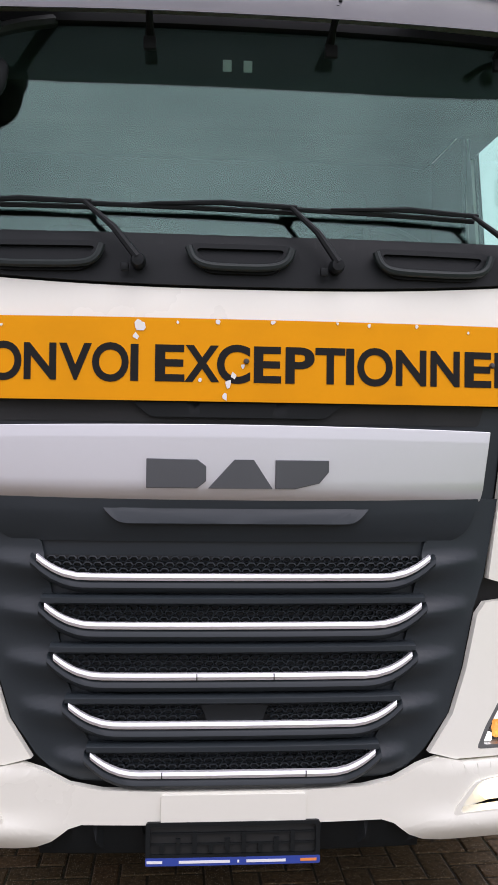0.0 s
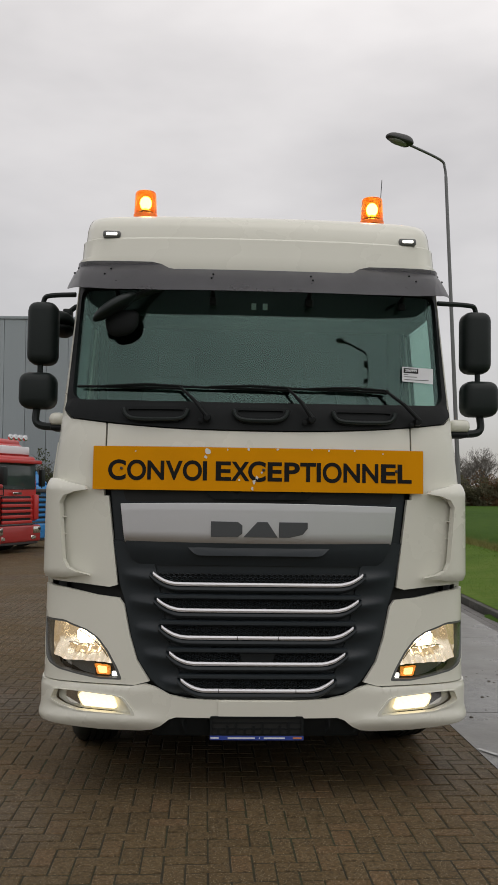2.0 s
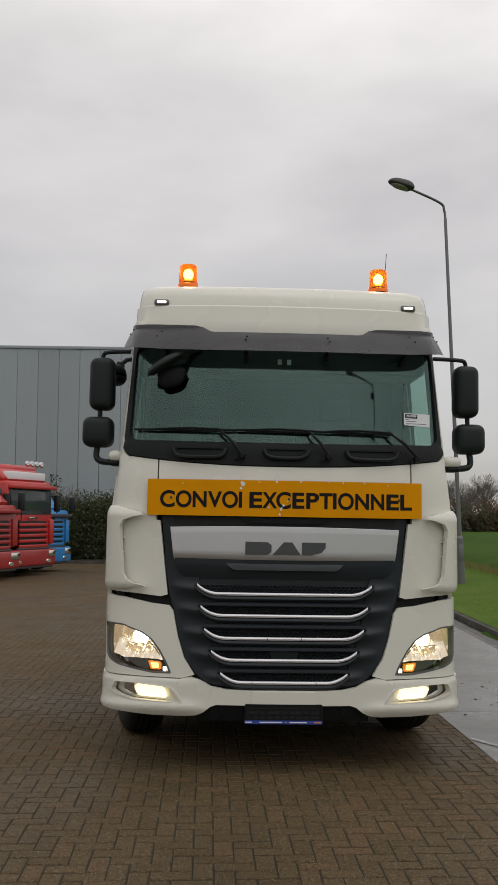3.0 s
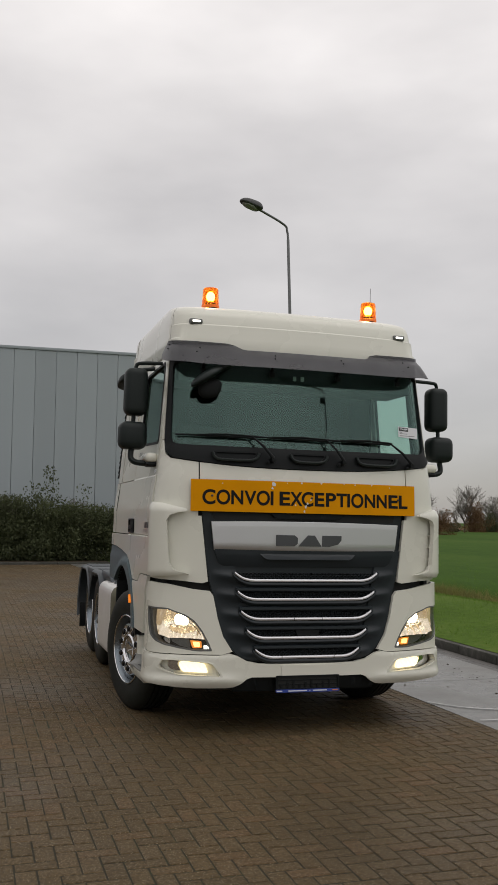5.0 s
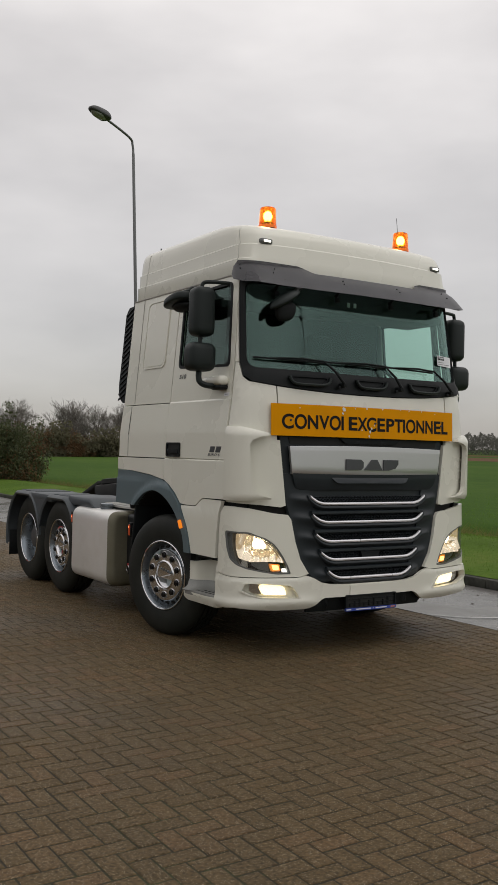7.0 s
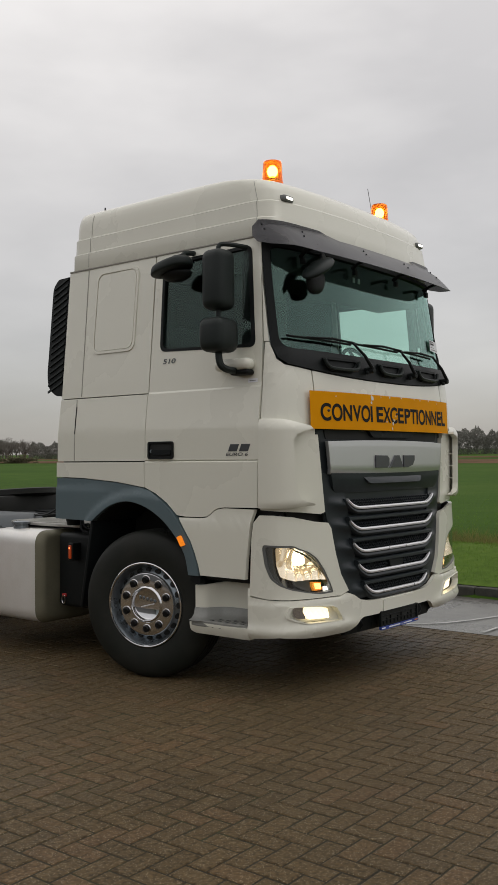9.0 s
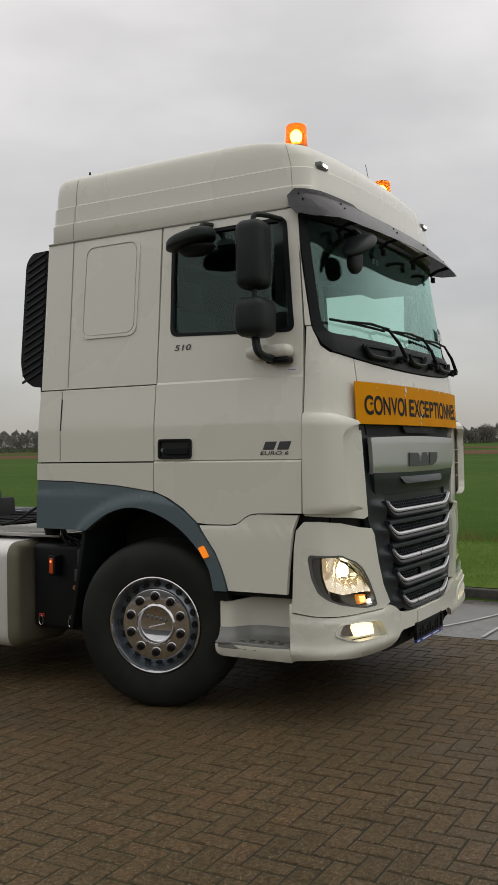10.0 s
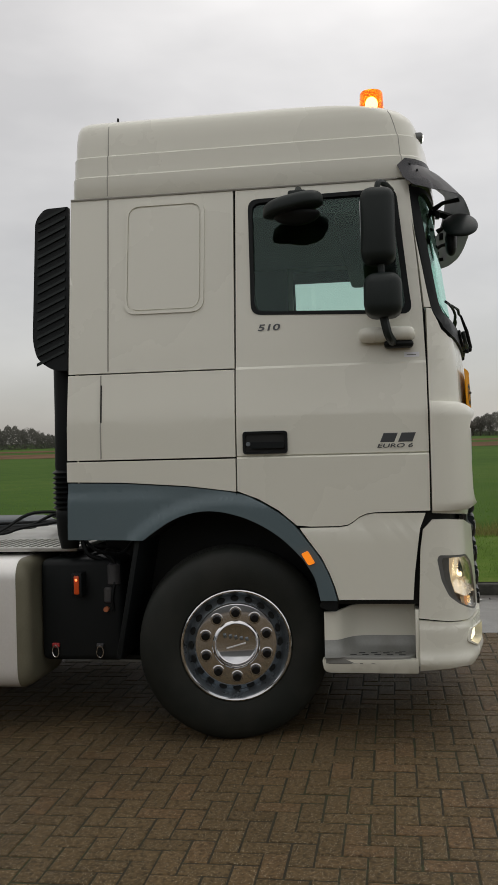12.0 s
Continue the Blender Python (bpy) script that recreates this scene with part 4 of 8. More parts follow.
for z, x1 in ((2.455, 0.90), (2.442, 0.955), (2.424, 1.03)):
    part("print_bar", patch([[(0.876, z), (x1, z), (x1, z + 0.004), (0.876, z + 0.004)]], -0.0045, 0.001), LAMPGREY, st)

# --- sun visor ---
def visor_at(u, z, off=0.0):
    t = (3.10 - z) / 0.20
    zz = 3.03 + 0.5 * max(0, z - 3.03)
    p = skin0(u, zz)
    e = 1e-3
    n = (skin0(u + e, zz) - skin0(u - e, zz)).cross(Vector((0, 0, 1)))
    n.normalize()
    flare = min(1, max(0, (abs(u) - 0.90) / 0.27))
    return Vector((p.x, p.y, z)) + n * (0.016 + off) + Vector((math.copysign(0.075 * flare, u), -0.205 * min(1, max(0.12, (1.235 - abs(u)) / 0.17)), 0)) * max(0, t) ** 0.8
ends = 1.19
vis = [(-ends, 3.095), (-ends, 3.02), (-ends + 0.02, 2.972), (-ends + 0.07, 2.942), (-1.03, 2.922), (-0.90, 2.908), (-0.6, 2.900), (0, 2.900), (0.6, 2.900), (0.90, 2.908), (1.03, 2.922), (ends - 0.07, 2.942), (ends - 0.02, 2.972), (ends, 3.02), (ends, 3.095), (ends - 0.008, 3.118), (ends - 0.04, 3.135),
       (1.05, 3.128), (0.66, 3.116), (0.60, 3.102), (0.555, 3.066), (0.52, 3.058), (-0.52, 3.058), (-0.555, 3.066), (-0.60, 3.102), (-0.66, 3.116), (-1.05, 3.128), (-ends + 0.04, 3.135)]
visor = part("sun_visor", patch([vis], 0, 0.006, step=0.05, surface=visor_at), SMOKE, truck, "smoked grey acrylic sun visor", bevel=0.002)
for x in (-0.86, -0.29, 0.29, 0.86):
    bm = bmesh.new()
    tube(bm, [skin(x, 2.905, 0.0), skin(x, 2.93, 0.06), visor_at(x, 2.955, -0.008)], [0.016, 0.011, 0.014], 8)
    box(bm, skin(x, 2.87, 0.02) - Vector((0.02, 0.012, 0.02)), skin(x, 2.87, 0.02) + Vector((0.02, 0.012, 0.02)), 0.003)
    part("visor_bracket", bm, BLACK, visor)
for x, z in ((-0.9, 3.06), (-0.93, 3.02), (-0.29, 3.02), (-0.30, 2.99), (0.29, 3.02), (0.30, 2.99), (0.9, 3.06), (0.93, 3.02), (-1.13, 3.10), (-1.13, 3.06), (1.13, 3.10), (1.13, 3.06)):
    bm = bmesh.new()
    bmesh.ops.create_uvsphere(bm, u_segments=10, v_segments=6, radius=0.0065, matrix=Matrix.Translation(visor_at(x, z, 0.002)))
    part("visor_bolt", bm, BLACK, visor)

# --- roof ---
ROOF_Z = [3.030, 3.040, 3.150, 3.160, 3.270, 3.280, 3.350, 3.395, 3.430, 3.455, 3.478, 3.498, 3.514, 3.524]
ROOF_IN = [0.000, -0.004, -0.002, 0.012, 0.016, 0.030, 0.034, 0.040, 0.047, 0.057, 0.074, 0.108, 0.20, 0.40]
ROOF_YF = [0.165, 0.162, 0.174, 0.176, 0.196, 0.206, 0.222, 0.245, 0.285, 0.36, 0.50, 0.72, 0.98, 1.25]
bm = bmesh.new()
rings = []
for z, inn, yf in zip(ROOF_Z, ROOF_IN, ROOF_YF):
    w = 1.122 - inn
    yr = 2.258 - 0.35 * inn
    pts = []
    for k in range(9):
        t = k / 8
        pts.append((-w * t * 0.9, yr))
    for k in range(1, 5):
        t = k / 4
        pts.append((-w + 0.1 * w * (1 - t) ** 2, yr - 0.10 * t * t))
    side_y = np.linspace(yr - 0.10, yf + 0.27, 12)[1:]
    pts += [(-w, y) for y in side_y]
    rc = 0.13 + inn * 0.5
    xa = w - rc
    y0 = yf + 0.10 * (xa / 1.1) ** 2.6
    y1 = y0 + 0.21 * rc
    for k in range(1, 9):
        t = 1 - k / 8
        pts.append((-(w - rc * (1 - t) ** 2), y0 * (1 - t) ** 2 + 2 * y1 * t * (1 - t) + (yf + 0.27) * t * t))
    for x in np.linspace(-xa, 0, 9)[1:]:
        pts.append((x, yf + 0.10 * (abs(x) / 1.1) ** 2.6))
    full = pts + [(-x, y) for x, y in pts[-2:0:-1]]
    rings.append([bm.verts.new((x, y, z)) for x, y in full])
for a, b in zip(rings, rings[1:]):
    for k in range(len(a)):
        bm.faces.new((a[k], a[(k + 1) % len(a)], b[(k + 1) % len(a)], b[k]))
bm.faces.new(rings[-1])
bm.faces.new(rings[0][::-1])
bmesh.ops.recalc_face_normals(bm, faces=bm.faces)
roof = part("cab_roof", bm, WHITE, truck, "cream-white high roof with pressed lines", smooth=30)
roof_tree = BVHTree.FromPolygons([v.co.copy() for v in roof.data.vertices], [list(f.vertices) for f in roof.data.polygons])
for s in (-1, 1):
    bm = bmesh.new()
    tube(bm, [(s * (1.1225 - i), 2.03, z) for z, i in zip(ROOF_Z[1:], ROOF_IN[1:])][:9], 0.0028, 5)
    part("roof_seam", bm, SEAM, roof)
    bm = bmesh.new()
    hits = [roof_tree.ray_cast(Vector((s * 3, y, z)), Vector((-s, 0, 0)))[0] for y, z in ((0.358, 3.045), (0.372, 3.15), (0.377, 3.165), (0.386, 3.268), (0.392, 3.284), (0.410, 3.35), (0.425, 3.395), (0.438, 3.42), (0.455, 3.44))]
    tube(bm, [p for p in hits if p], 0.0024, 5)
    part("roof_seam", bm, SEAM, roof)
    # marker lamp
    z0 = 3.300
    yb = 0.218 + 0.10 * (0.895 / 1.1) ** 2.6
    mk = part("roof_marker", boxes(((s * 0.915 - 0.055, yb - 0.03, z0 - 0.022), (s * 0.915 + 0.055, yb + 0.05, z0 + 0.022)), bevel=0.014), LAMPGREY, truck, "small lit roof marker lamp")
    part("lens", boxes(((s * 0.915 - 0.034, yb - 0.036, z0 - 0.009), (s * 0.915 + 0.034, yb - 0.02, z0 + 0.009)), bevel=0.006), LAMPLED, mk)
    # beacon
    bm = bmesh.new()
    cx, cy = s * 0.735 + 0.004, 0.53
    lathe(bm, [(3.44, 0.070), (3.497, 0.072), (3.504, 0.070), (3.508, 0.066)], 28, "z", (cx, cy, 0))
    bc = part("beacon", bm, BLACK, truck, "amber rotating beacon, lit")
    bm = bmesh.new()
    prof = [(3.500, 0.0755)]
    for k in range(16):
        prof += [(3.506 + k * 0.010, 0.0750 - 0.0005 * k), (3.511 + k * 0.010, 0.0738 - 0.0005 * k)]
    prof += [(3.670, 0.062), (3.676, 0.045), (3.678, 0.0005)]
    lathe(bm, prof, 28, "z", (cx, cy, 0))
    dome = part("dome", bm, DOME, bc, "ribbed amber plastic dome")
    dome.visible_shadow = False
    bm = bmesh.new()
    bmesh.ops.create_uvsphere(bm, u_segments=20, v_segments=12, radius=0.037, matrix=Matrix.Translation((cx, cy, 3.602)) @ Matrix.Diagonal((1, 1, 1.15, 1)))
    part("lamp_bulb", bm, BEACONLIT, bc, "bright lamp inside the dome")
    bm = bmesh.new()
    lathe(bm, [(3.516, 0.05), (3.545, 0.045), (3.56, 0.02), (3.57, 0.012)], 20, "z", (cx, cy, 0))
    part("lamp_socket", bm, BLACK, bc)
    bm = bmesh.new()
    lathe(bm, [(3.498, 0.0775), (3.522, 0.0775), (3.524, 0.074)], 28, "z", (cx, cy, 0))
    part("dome_ring", bm, AMBER, bc, "orange collar with a faint added glow")
    bc.location.z = -0.02
bm = bmesh.new()
tube(bm, [(0.80, 0.62, 3.47), (0.80, 0.62, 3.52)], 0.012, 8)
tube(bm, [(0.80, 0.62, 3.50), (0.835, 0.70, 3.84)], 0.0025, 5)
part("antenna", bm, BLACK, truck, "thin black rod antenna")
bm = bmesh.new()
tube(bm, [(-0.98, 2.0, 3.44), (-0.98, 2.0, 3.53)], [0.012, 0.006], 6)
part("roof_stub", bm, BLACK, truck)

# --- cab sides ---
FENDER_TOP = [(2.262, 1.405), (1.95, 1.398), (1.58, 1.372), (1.31, 1.335), (1.19, 1.290), (1.08, 1.225), (0.99, 1.150), (0.92, 1.060), (0.86, 0.98), (0.82, 0.90), (0.79, 0.82), (0.772, 0.752)]
FENDER_IN = [(0.862, 0.752), (0.875, 0.82), (0.893, 0.88), (0.925, 0.935), (0.965, 0.99), (1.05, 1.075), (1.14, 1.14), (1.25, 1.195), (1.36, 1.228), (1.45, 1.240), (1.53, 1.235), (1.61, 1.215), (1.68, 1.185), (1.76, 1.135), (1.83, 1.085), (2.268, 1.090)]
for s in (-1, 1):
    side = lambda pts, s=s: SL(pts, s)
    # door
    outline = side([(0.350, 3.020), (0.312, 2.66), (0.283, 2.31), (0.272, 2.0), (0.270, 1.53), (0.272, 1.225), (0.56, 1.220), (0.605, 1.214), (0.645, 1.197), (0.675, 1.173), (0.705, 1.156), (0.75, 1.149), (0.905, 1.148)] +
                   [(0.98, 1.155), (1.08, 1.240), (1.19, 1.303), (1.300, 1.345), (1.300, 2.0), (1.292, 3.020)])
    win = side(rloop([(0.345, 2.285), (1.205, 2.318), (1.215, 2.955), (0.415, 2.968)], 0.055, 5))
    door = part("cab_door", patch([outline, win], 0, 0.03, cuts=LEDGES, bulge=ledge), WHITE, truck, "cream-white cab door, closed", smooth=14, bevel=0.004)
    cu, cz = sum(p[0] for p in win) / len(win), sum(p[1] for p in win) / len(win)
    grow = lambda f, g=0.0: [(cu + (a - cu) * f, cz + (b - cz) * f) for a, b in win]
    part("window_seal", patch([grow(1.02), grow(0.955)], 0.004, 0.02), BLACK, door)
    wg = part("window_pane", pane_grid(lambda z, s=s: min(sy(0.36, z, s), sy(1.21, z, s)), lambda z, s=s: max(sy(0.36, z, s), sy(1.21, z, s)), 2.29, 2.965, -0.014, 0.004, 12, 8), SIDEGLASS, door, "green-tinted side window")
    wg.visible_shadow = False
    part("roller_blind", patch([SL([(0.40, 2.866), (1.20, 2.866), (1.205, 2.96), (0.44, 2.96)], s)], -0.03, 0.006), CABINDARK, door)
    part("quarter_post", patch([SL([(0.39, 2.30), (0.47, 2.30), (0.50, 2.95), (0.44, 2.95)], s)], -0.018, 0.02), BLACK, door)
    # dark filler strip added so no light shows through the pillar gap
    part("pillar_liner", patch([SL([(0.245, 2.24), (0.325, 2.24), (0.395, 2.98), (0.325, 2.98)], s)], -0.05, 0.012, step=0.1), DARK, truck)
    # lower door skirt
    skirt = side([(0.296, 1.212), (0.56, 1.214), (0.608, 1.207), (0.648, 1.190), (0.678, 1.166), (0.708, 1.149), (0.752, 1.142), (0.966, 1.140), (0.912, 1.064), (0.852, 0.983), (0.812, 0.90), (0.782, 0.82), (0.764, 0.755), (0.372, 0.755), (0.360, 0.90), (0.340, 1.05), (0.328, 1.13)])
    part("door_skirt", patch([skirt], 0.016, 0.03, bulge=lambda u, z: 0.008 * min(1, max(0, (1.145 - z) / 0.03))), WHITE, door, bevel=0.006)
    # handle
    hr = side(rloop([(1.02, 1.545), (1.265, 1.545), (1.265, 1.668), (1.02, 1.668)], 0.02))
    hc, hz = sum(p[0] for p in hr) / len(hr), sum(p[1] for p in hr) / len(hr)
    hd = part("door_handle", patch([hr, [(hc + (a - hc) * 0.88, hz + (b - hz) * 0.8) for a, b in hr]], 0.024, 0.03), BLACK, door, "black recessed door handle", bevel=0.004)
    part("pocket", patch([hr], 0.0115, 0.003), DARK, hd)
    part("grip", patch([side(rloop([(1.035, 1.574), (1.222, 1.574), (1.222, 1.610), (1.035, 1.610)], 0.012))], 0.030, 0.018), BLACK, hd, bevel=0.006)
    bm = bmesh.new()
    lathe(bm, [(0, 0.0005), (0, 0.012), (0.01, 0.012)], 12, "x", skin(sy(1.236, 1.60, s), 1.60, 0.018))
    part("lock", bm, STEEL, hd)
    # badges
    if s == -1:
        letters("510", 0.05, lambda a, b: skin(sy(1.195 - 0.120 * a - 0.018 * b, 2.3, -1), 2.220 + 0.036 * b, 0.0035), LOGO, door, 0.020, "number_badge")
        letters("EURO 6", 0.04, lambda a, b: skin(sy(0.540 - 0.185 * a - 0.008 * b, 1.6, -1), 1.562 + 0.022 * b, 0.016), LOGO, door, 0.015, "emission_badge")
        for y0, y1 in ((0.525, 0.44), (0.43, 0.345)):
            part("model_badge", patch([SL([(y0, 1.592), (y0 - 0.075, 1.592), (y0 - 0.095, 1.640), (y0 - 0.02, 1.640)], -1)], 0.013, 0.006), LOGO, door, "dark emblem block", bevel=0.002)
        part("dealer_sticker", patch([SL([(0.385, 2.044), (0.305, 2.044), (0.305, 2.070), (0.385, 2.070)], -1)], 0.002, 0.001), WHITEPLAIN, door, "small silver sticker")
        part("print_bar", patch([SL([(0.372, 2.054), (0.322, 2.054), (0.322, 2.058), (0.372, 2.058)], -1)], 0.0032, 0.001), LAMPGREY, door)
    # rear side of the cab
    upper = side([(1.306, 3.020), (1.308, 2.020), (2.262, 2.020), (2.252, 3.020)])
    side_up = part("upper_side_panel", patch([upper], 0, 0.03), WHITE, truck, bevel=0.003)
    mid = side([(1.308, 2.011), (1.308, 1.532), (2.268, 1.532), (2.262, 2.011)])
    part("locker_door", patch([mid], 0.008, 0.03), WHITE, truck, "cream-white locker door below the sleeper", bevel=0.004)
    lowp = side([(1.308, 1.523), (1.308, 1.342)] + [(1.58, 1.378), (1.95, 1.404), (2.268, 1.412), (2.268, 1.523)])
    part("lower_side_panel", patch([lowp], 0.017, 0.03), WHITE, truck, bevel=0.004)
    bm = bmesh.new()
    tube(bm, [skin(sy(2.03, z, s), z, 0.001) for z in np.linspace(2.03, 3.015, 6)], 0.004, 6)
    part("panel_seam", bm, SEAM, side_up)
    bm = bmesh.new()
    tube(bm, [skin(sy(2.07, z, s), z, 0.0085) for z in np.linspace(1.538, 2.005, 4)], 0.004, 6)
    part("panel_seam", bm, SEAM, side_up)
    bm = bmesh.new()
    tube(bm, [skin(sy(2.066, z, s), z, 0.0095) for z in np.linspace(1.74, 1.95, 3)], 0.0045, 5)
    part("panel_gap", bm, DARK, side_up)
    em = side(rloop([(1.478, 2.345), (1.935, 2.345), (1.920, 2.978), (1.466, 2.980)], 0.075, 8))
    ec, ez = sum(p[0] for p in em) / len(em), sum(p[1] for p in em) / len(em)
    part("pressed_frame", patch([em, [(ec + (a - ec) * 0.93, ez + (b - ez) * 0.95) for a, b in em]], 0.009, 0.016), WHITE, side_up, bevel=0.006)
    part("pressed_field", patch([[(ec + (a - ec) * 0.90, ez + (b - ez) * 0.925) for a, b in em]], 0.006, 0.012), WHITE, side_up, bevel=0.006)
    # rain rail under the roof
    bm = bmesh.new()
    tube(bm, [(s * 1.122, y, 3.026) for y in np.linspace(0.40, 2.25, 6)], 0.007, 6)
    part("roof_gutter", bm, SEAM, roof)
    # wheel arch
    fender = part("wheel_arch", patch([side(smooth_line(FENDER_TOP[2:][::-1]) + FENDER_TOP[:2][::-1] + [FENDER_IN[-1]] + smooth_line(FENDER_IN[:-1])[::-1])], 0.016, 0.05, step=0.03, bulge=lambda u, z, s=s: (lambda p: 0.022 * min(1, max(0, (0.705 - math.hypot((p.y - 1.36) * 0.92, p.z - 0.62)) / 0.035)) + 0.010 * min(1, max(0, (1.345 - p.z) / 0.03)) * min(1, max(0, (p.y - 1.55) / 0.25)))(skin0(u, z))), GREYBLUE, truck, "blue-grey plastic wheel arch", bevel=0.01)
    bm = bmesh.new()
    arch = smooth_line(FENDER_IN[:15], 3)
    ring0 = [bm.verts.new((s * 1.255, y, z)) for y, z in arch]
    ring1 = [bm.verts.new((s * 0.80, y, z)) for y, z in arch]
    ring2 = [bm.verts.new((s * 0.80, y + (y - 1.36) * 0.02, z + 0.012)) for y, z in arch]
    ring3 = [bm.verts.new((s * 1.255, y + (y - 1.36) * 0.02, z + 0.012)) for y, z in arch]
    for a, b in ((ring0, ring1), (ring1, ring2), (ring2, ring3), (ring3, ring0)):
        for k in range(len(arch) - 1):
            bm.faces.new((a[k], a[k + 1], b[k + 1], b[k]))
    part("arch_liner", bm, DARK, fender)
    part("arch_tip", patch([side(rloop([(0.772, 0.748), (0.862, 0.748), (0.868, 0.712), (0.80, 0.690), (0.772, 0.692)], 0.012))], 0.014, 0.05), BLACK, fender, bevel=0.006)
    part("arch_seam", patch([side([(1.303, 1.225), (1.307, 1.225), (1.307, 1.338), (1.303, 1.338)])], 0.0175, 0.004), DARK, fender)
    bm = boxes(((s * 1.0 - 0.25, 1.85, 0.42), (s * 1.0 + 0.25, 1.885, 1.12)), bevel=0.015)
    for v in bm.verts:
        v.co.y += 0.13 * ((1.12 - v.co.z) / 0.7) ** 1.3 if v.co.z < 1.12 else 0
    part("arch_flap", bm, BLACK, fender)
    part("arch_back", boxes(((s * 0.78 - 0.015, 0.80, 0.62), (s * 0.78 + 0.015, 2.2, 1.24))), DARK, fender)
    part("side_marker", patch([side(rloop([(0.885, 0.955), (0.920, 0.943), (0.958, 1.005), (0.923, 1.02)], 0.008))], 0.052, 0.03), AMBERLIT, truck, "lit amber side marker on the wheel arch", bevel=0.003)
    # entry step
    z0 = 0.360
    step_u = part("entry_step", patch([side(rloop([(0.352, z0), (0.850, z0), (0.862, 0.438), (0.352, 0.438)], [0.01, 0.05, 0.01, 0.005]))], 0.030, 0.05, bulge=lambda u, z: -0.03 * max(0, (0.395 - z) / 0.04) ** 1.5), WHITE, truck, "cream-white entry step with a grey tread", bevel=0.008)
    line = curve_pts([(1.075, 0.355, 0), (1.075, 0.50, 0), (1.078, 0.62, 0), (1.100, 0.690, 0), (1.150, 0.735, 0), (1.192, 0.765, 0), (1.214, 0.800, 0), (1.220, 0.850, 0)], 4)
    bm = bmesh.new()
    rows_ = []
    for k, p in enumerate(line):
        d = (line[min(k + 1, len(line) - 1)] - line[max(k - 1, 0)]).normalized()
        q = p + Vector((-d.y, d.x, 0)) * 0.018
        top = 0.705 - 0.022 * max(0, (p.x - 1.08) / 0.14)
        rows_.append([bm.verts.new((s * v.x, v.y, z)) for v, z in ((p, 0.42), (p, top), (q, top), (q, 0.42))])
    for a, b in zip(rows_, rows_[1:]):
        for k in range(4):
            bm.faces.new((a[k], a[(k + 1) % 4], b[(k + 1) % 4], b[k]))
    bm.faces.new(rows_[0])
    bm.faces.new(rows_[-1][::-1])
    bmesh.ops.recalc_face_normals(bm, faces=bm.faces)
    part("step_back", bm, WHITE, step_u, smooth=40, bevel=0.005)
    # the tread sheet turns up against the back of the step
    bm = bmesh.new()
    prev = None
    for k, p in enumerate(line):
        d = (line[min(k + 1, len(line) - 1)] - line[max(k - 1, 0)]).normalized()
        n_ = Vector((d.y, -d.x, 0))
        row = [bm.verts.new((s * (p + n_ * o).x, (p + n_ * o).y, z)) for o, z in ((0.075, 0.450), (0.040, 0.462), (0.016, 0.484), (0.006, 0.520), (0.003, 0.530), (-0.004, 0.530), (-0.004, 0.440))]
        if prev:
            for j in range(7):
                bm.faces.new((prev[j], prev[(j + 1) % 7], row[(j + 1) % 7], row[j]))
        prev = row
    bmesh.ops.recalc_face_normals(bm, faces=bm.faces)
    part("tread_upturn", bm, TREAD, step_u, smooth=60)
    part("step_side", boxes(((s * 1.15 - 0.10, 0.345, 0.40), (s * 1.15 + 0.10, 0.365, 0.70)), bevel=0.004), WHITE, step_u)
    bm = bmesh.new()
    plan = [(1.06, 0.362), (1.15, 0.362), (1.205, 0.372), (1.240, 0.398), (1.258, 0.440), (1.266, 0.52), (1.268, 0.846), (1.06, 0.846)]
    lo_, hi_ = [[bm.verts.new((s * x, y, z)) for x, y in plan] for z in (0.412, 0.454)]
    bm.faces.new(lo_[::-1])
    bm.faces.new(hi_)
    for k in range(len(plan)):
        bm.faces.new((lo_[k], lo_[(k + 1) % len(plan)], hi_[(k + 1) % len(plan)], hi_[k]))
    bmesh.ops.recalc_face_normals(bm, faces=bm.faces)
    part("tread", bm, TREAD, step_u, "grey slotted tread", bevel=0.006)
    for k in range(5):
        for j in range(3):
            y = 0.42 + 0.065 * k + 0.02 * (j % 2)
            x = s * (1.13 + 0.045 * j)
            part("slot", boxes(((x - 0.008, y, 0.4535), (x + 0.008, y + 0.035, 0.4555))), DARK, step_u)
    # mirrors
    mx = lambda x, s=s: s * x if s < 0 else x + 0.055 * min(1, max(0, (x - 1.15) / 0.11))
    arm = bmesh.new()
    tube(arm, curve_pts([(mx(1.15), 0.43, 2.955), (mx(1.30), 0.47, 2.955), (mx(1.355), 0.50, 2.94), (mx(1.365), 0.50, 2.86)], 5), 0.016, 8)
    tube(arm, curve_pts([(mx(1.20), 0.44, 2.125), (mx(1.33), 0.45, 2.125), (mx(1.385), 0.47, 2.16), (mx(1.38), 0.49, 2.26)], 5), 0.024, 8)
    tube(arm, [(mx(1.375), 0.49, 2.24), (mx(1.365), 0.50, 2.90)], 0.018, 8)
    mirror = part("mirror", arm, MIRRORBLACK, truck, "black exterior mirror pair on a tubular arm")
    bm = box(bmesh.new(), (mx(1.262), 0.41, 2.515), (mx(1.452), 0.60, 2.912), 0.06, 4)
    for v in bm.verts:
        k = (v.co.z - 2.515) / 0.4
        v.co.y += 0.012 * math.sin(k * 3.1) * (1 if v.co.y < 0.5 else -1)
    part("main_housing", bm, MIRRORBLACK, mirror, smooth=60)
    bm = box(bmesh.new(), (mx(1.262), 0.39, 2.235), (mx(1.492), 0.585, 2.462), 0.06, 4)
    part("wide_housing", bm, MIRRORBLACK, mirror, smooth=60)
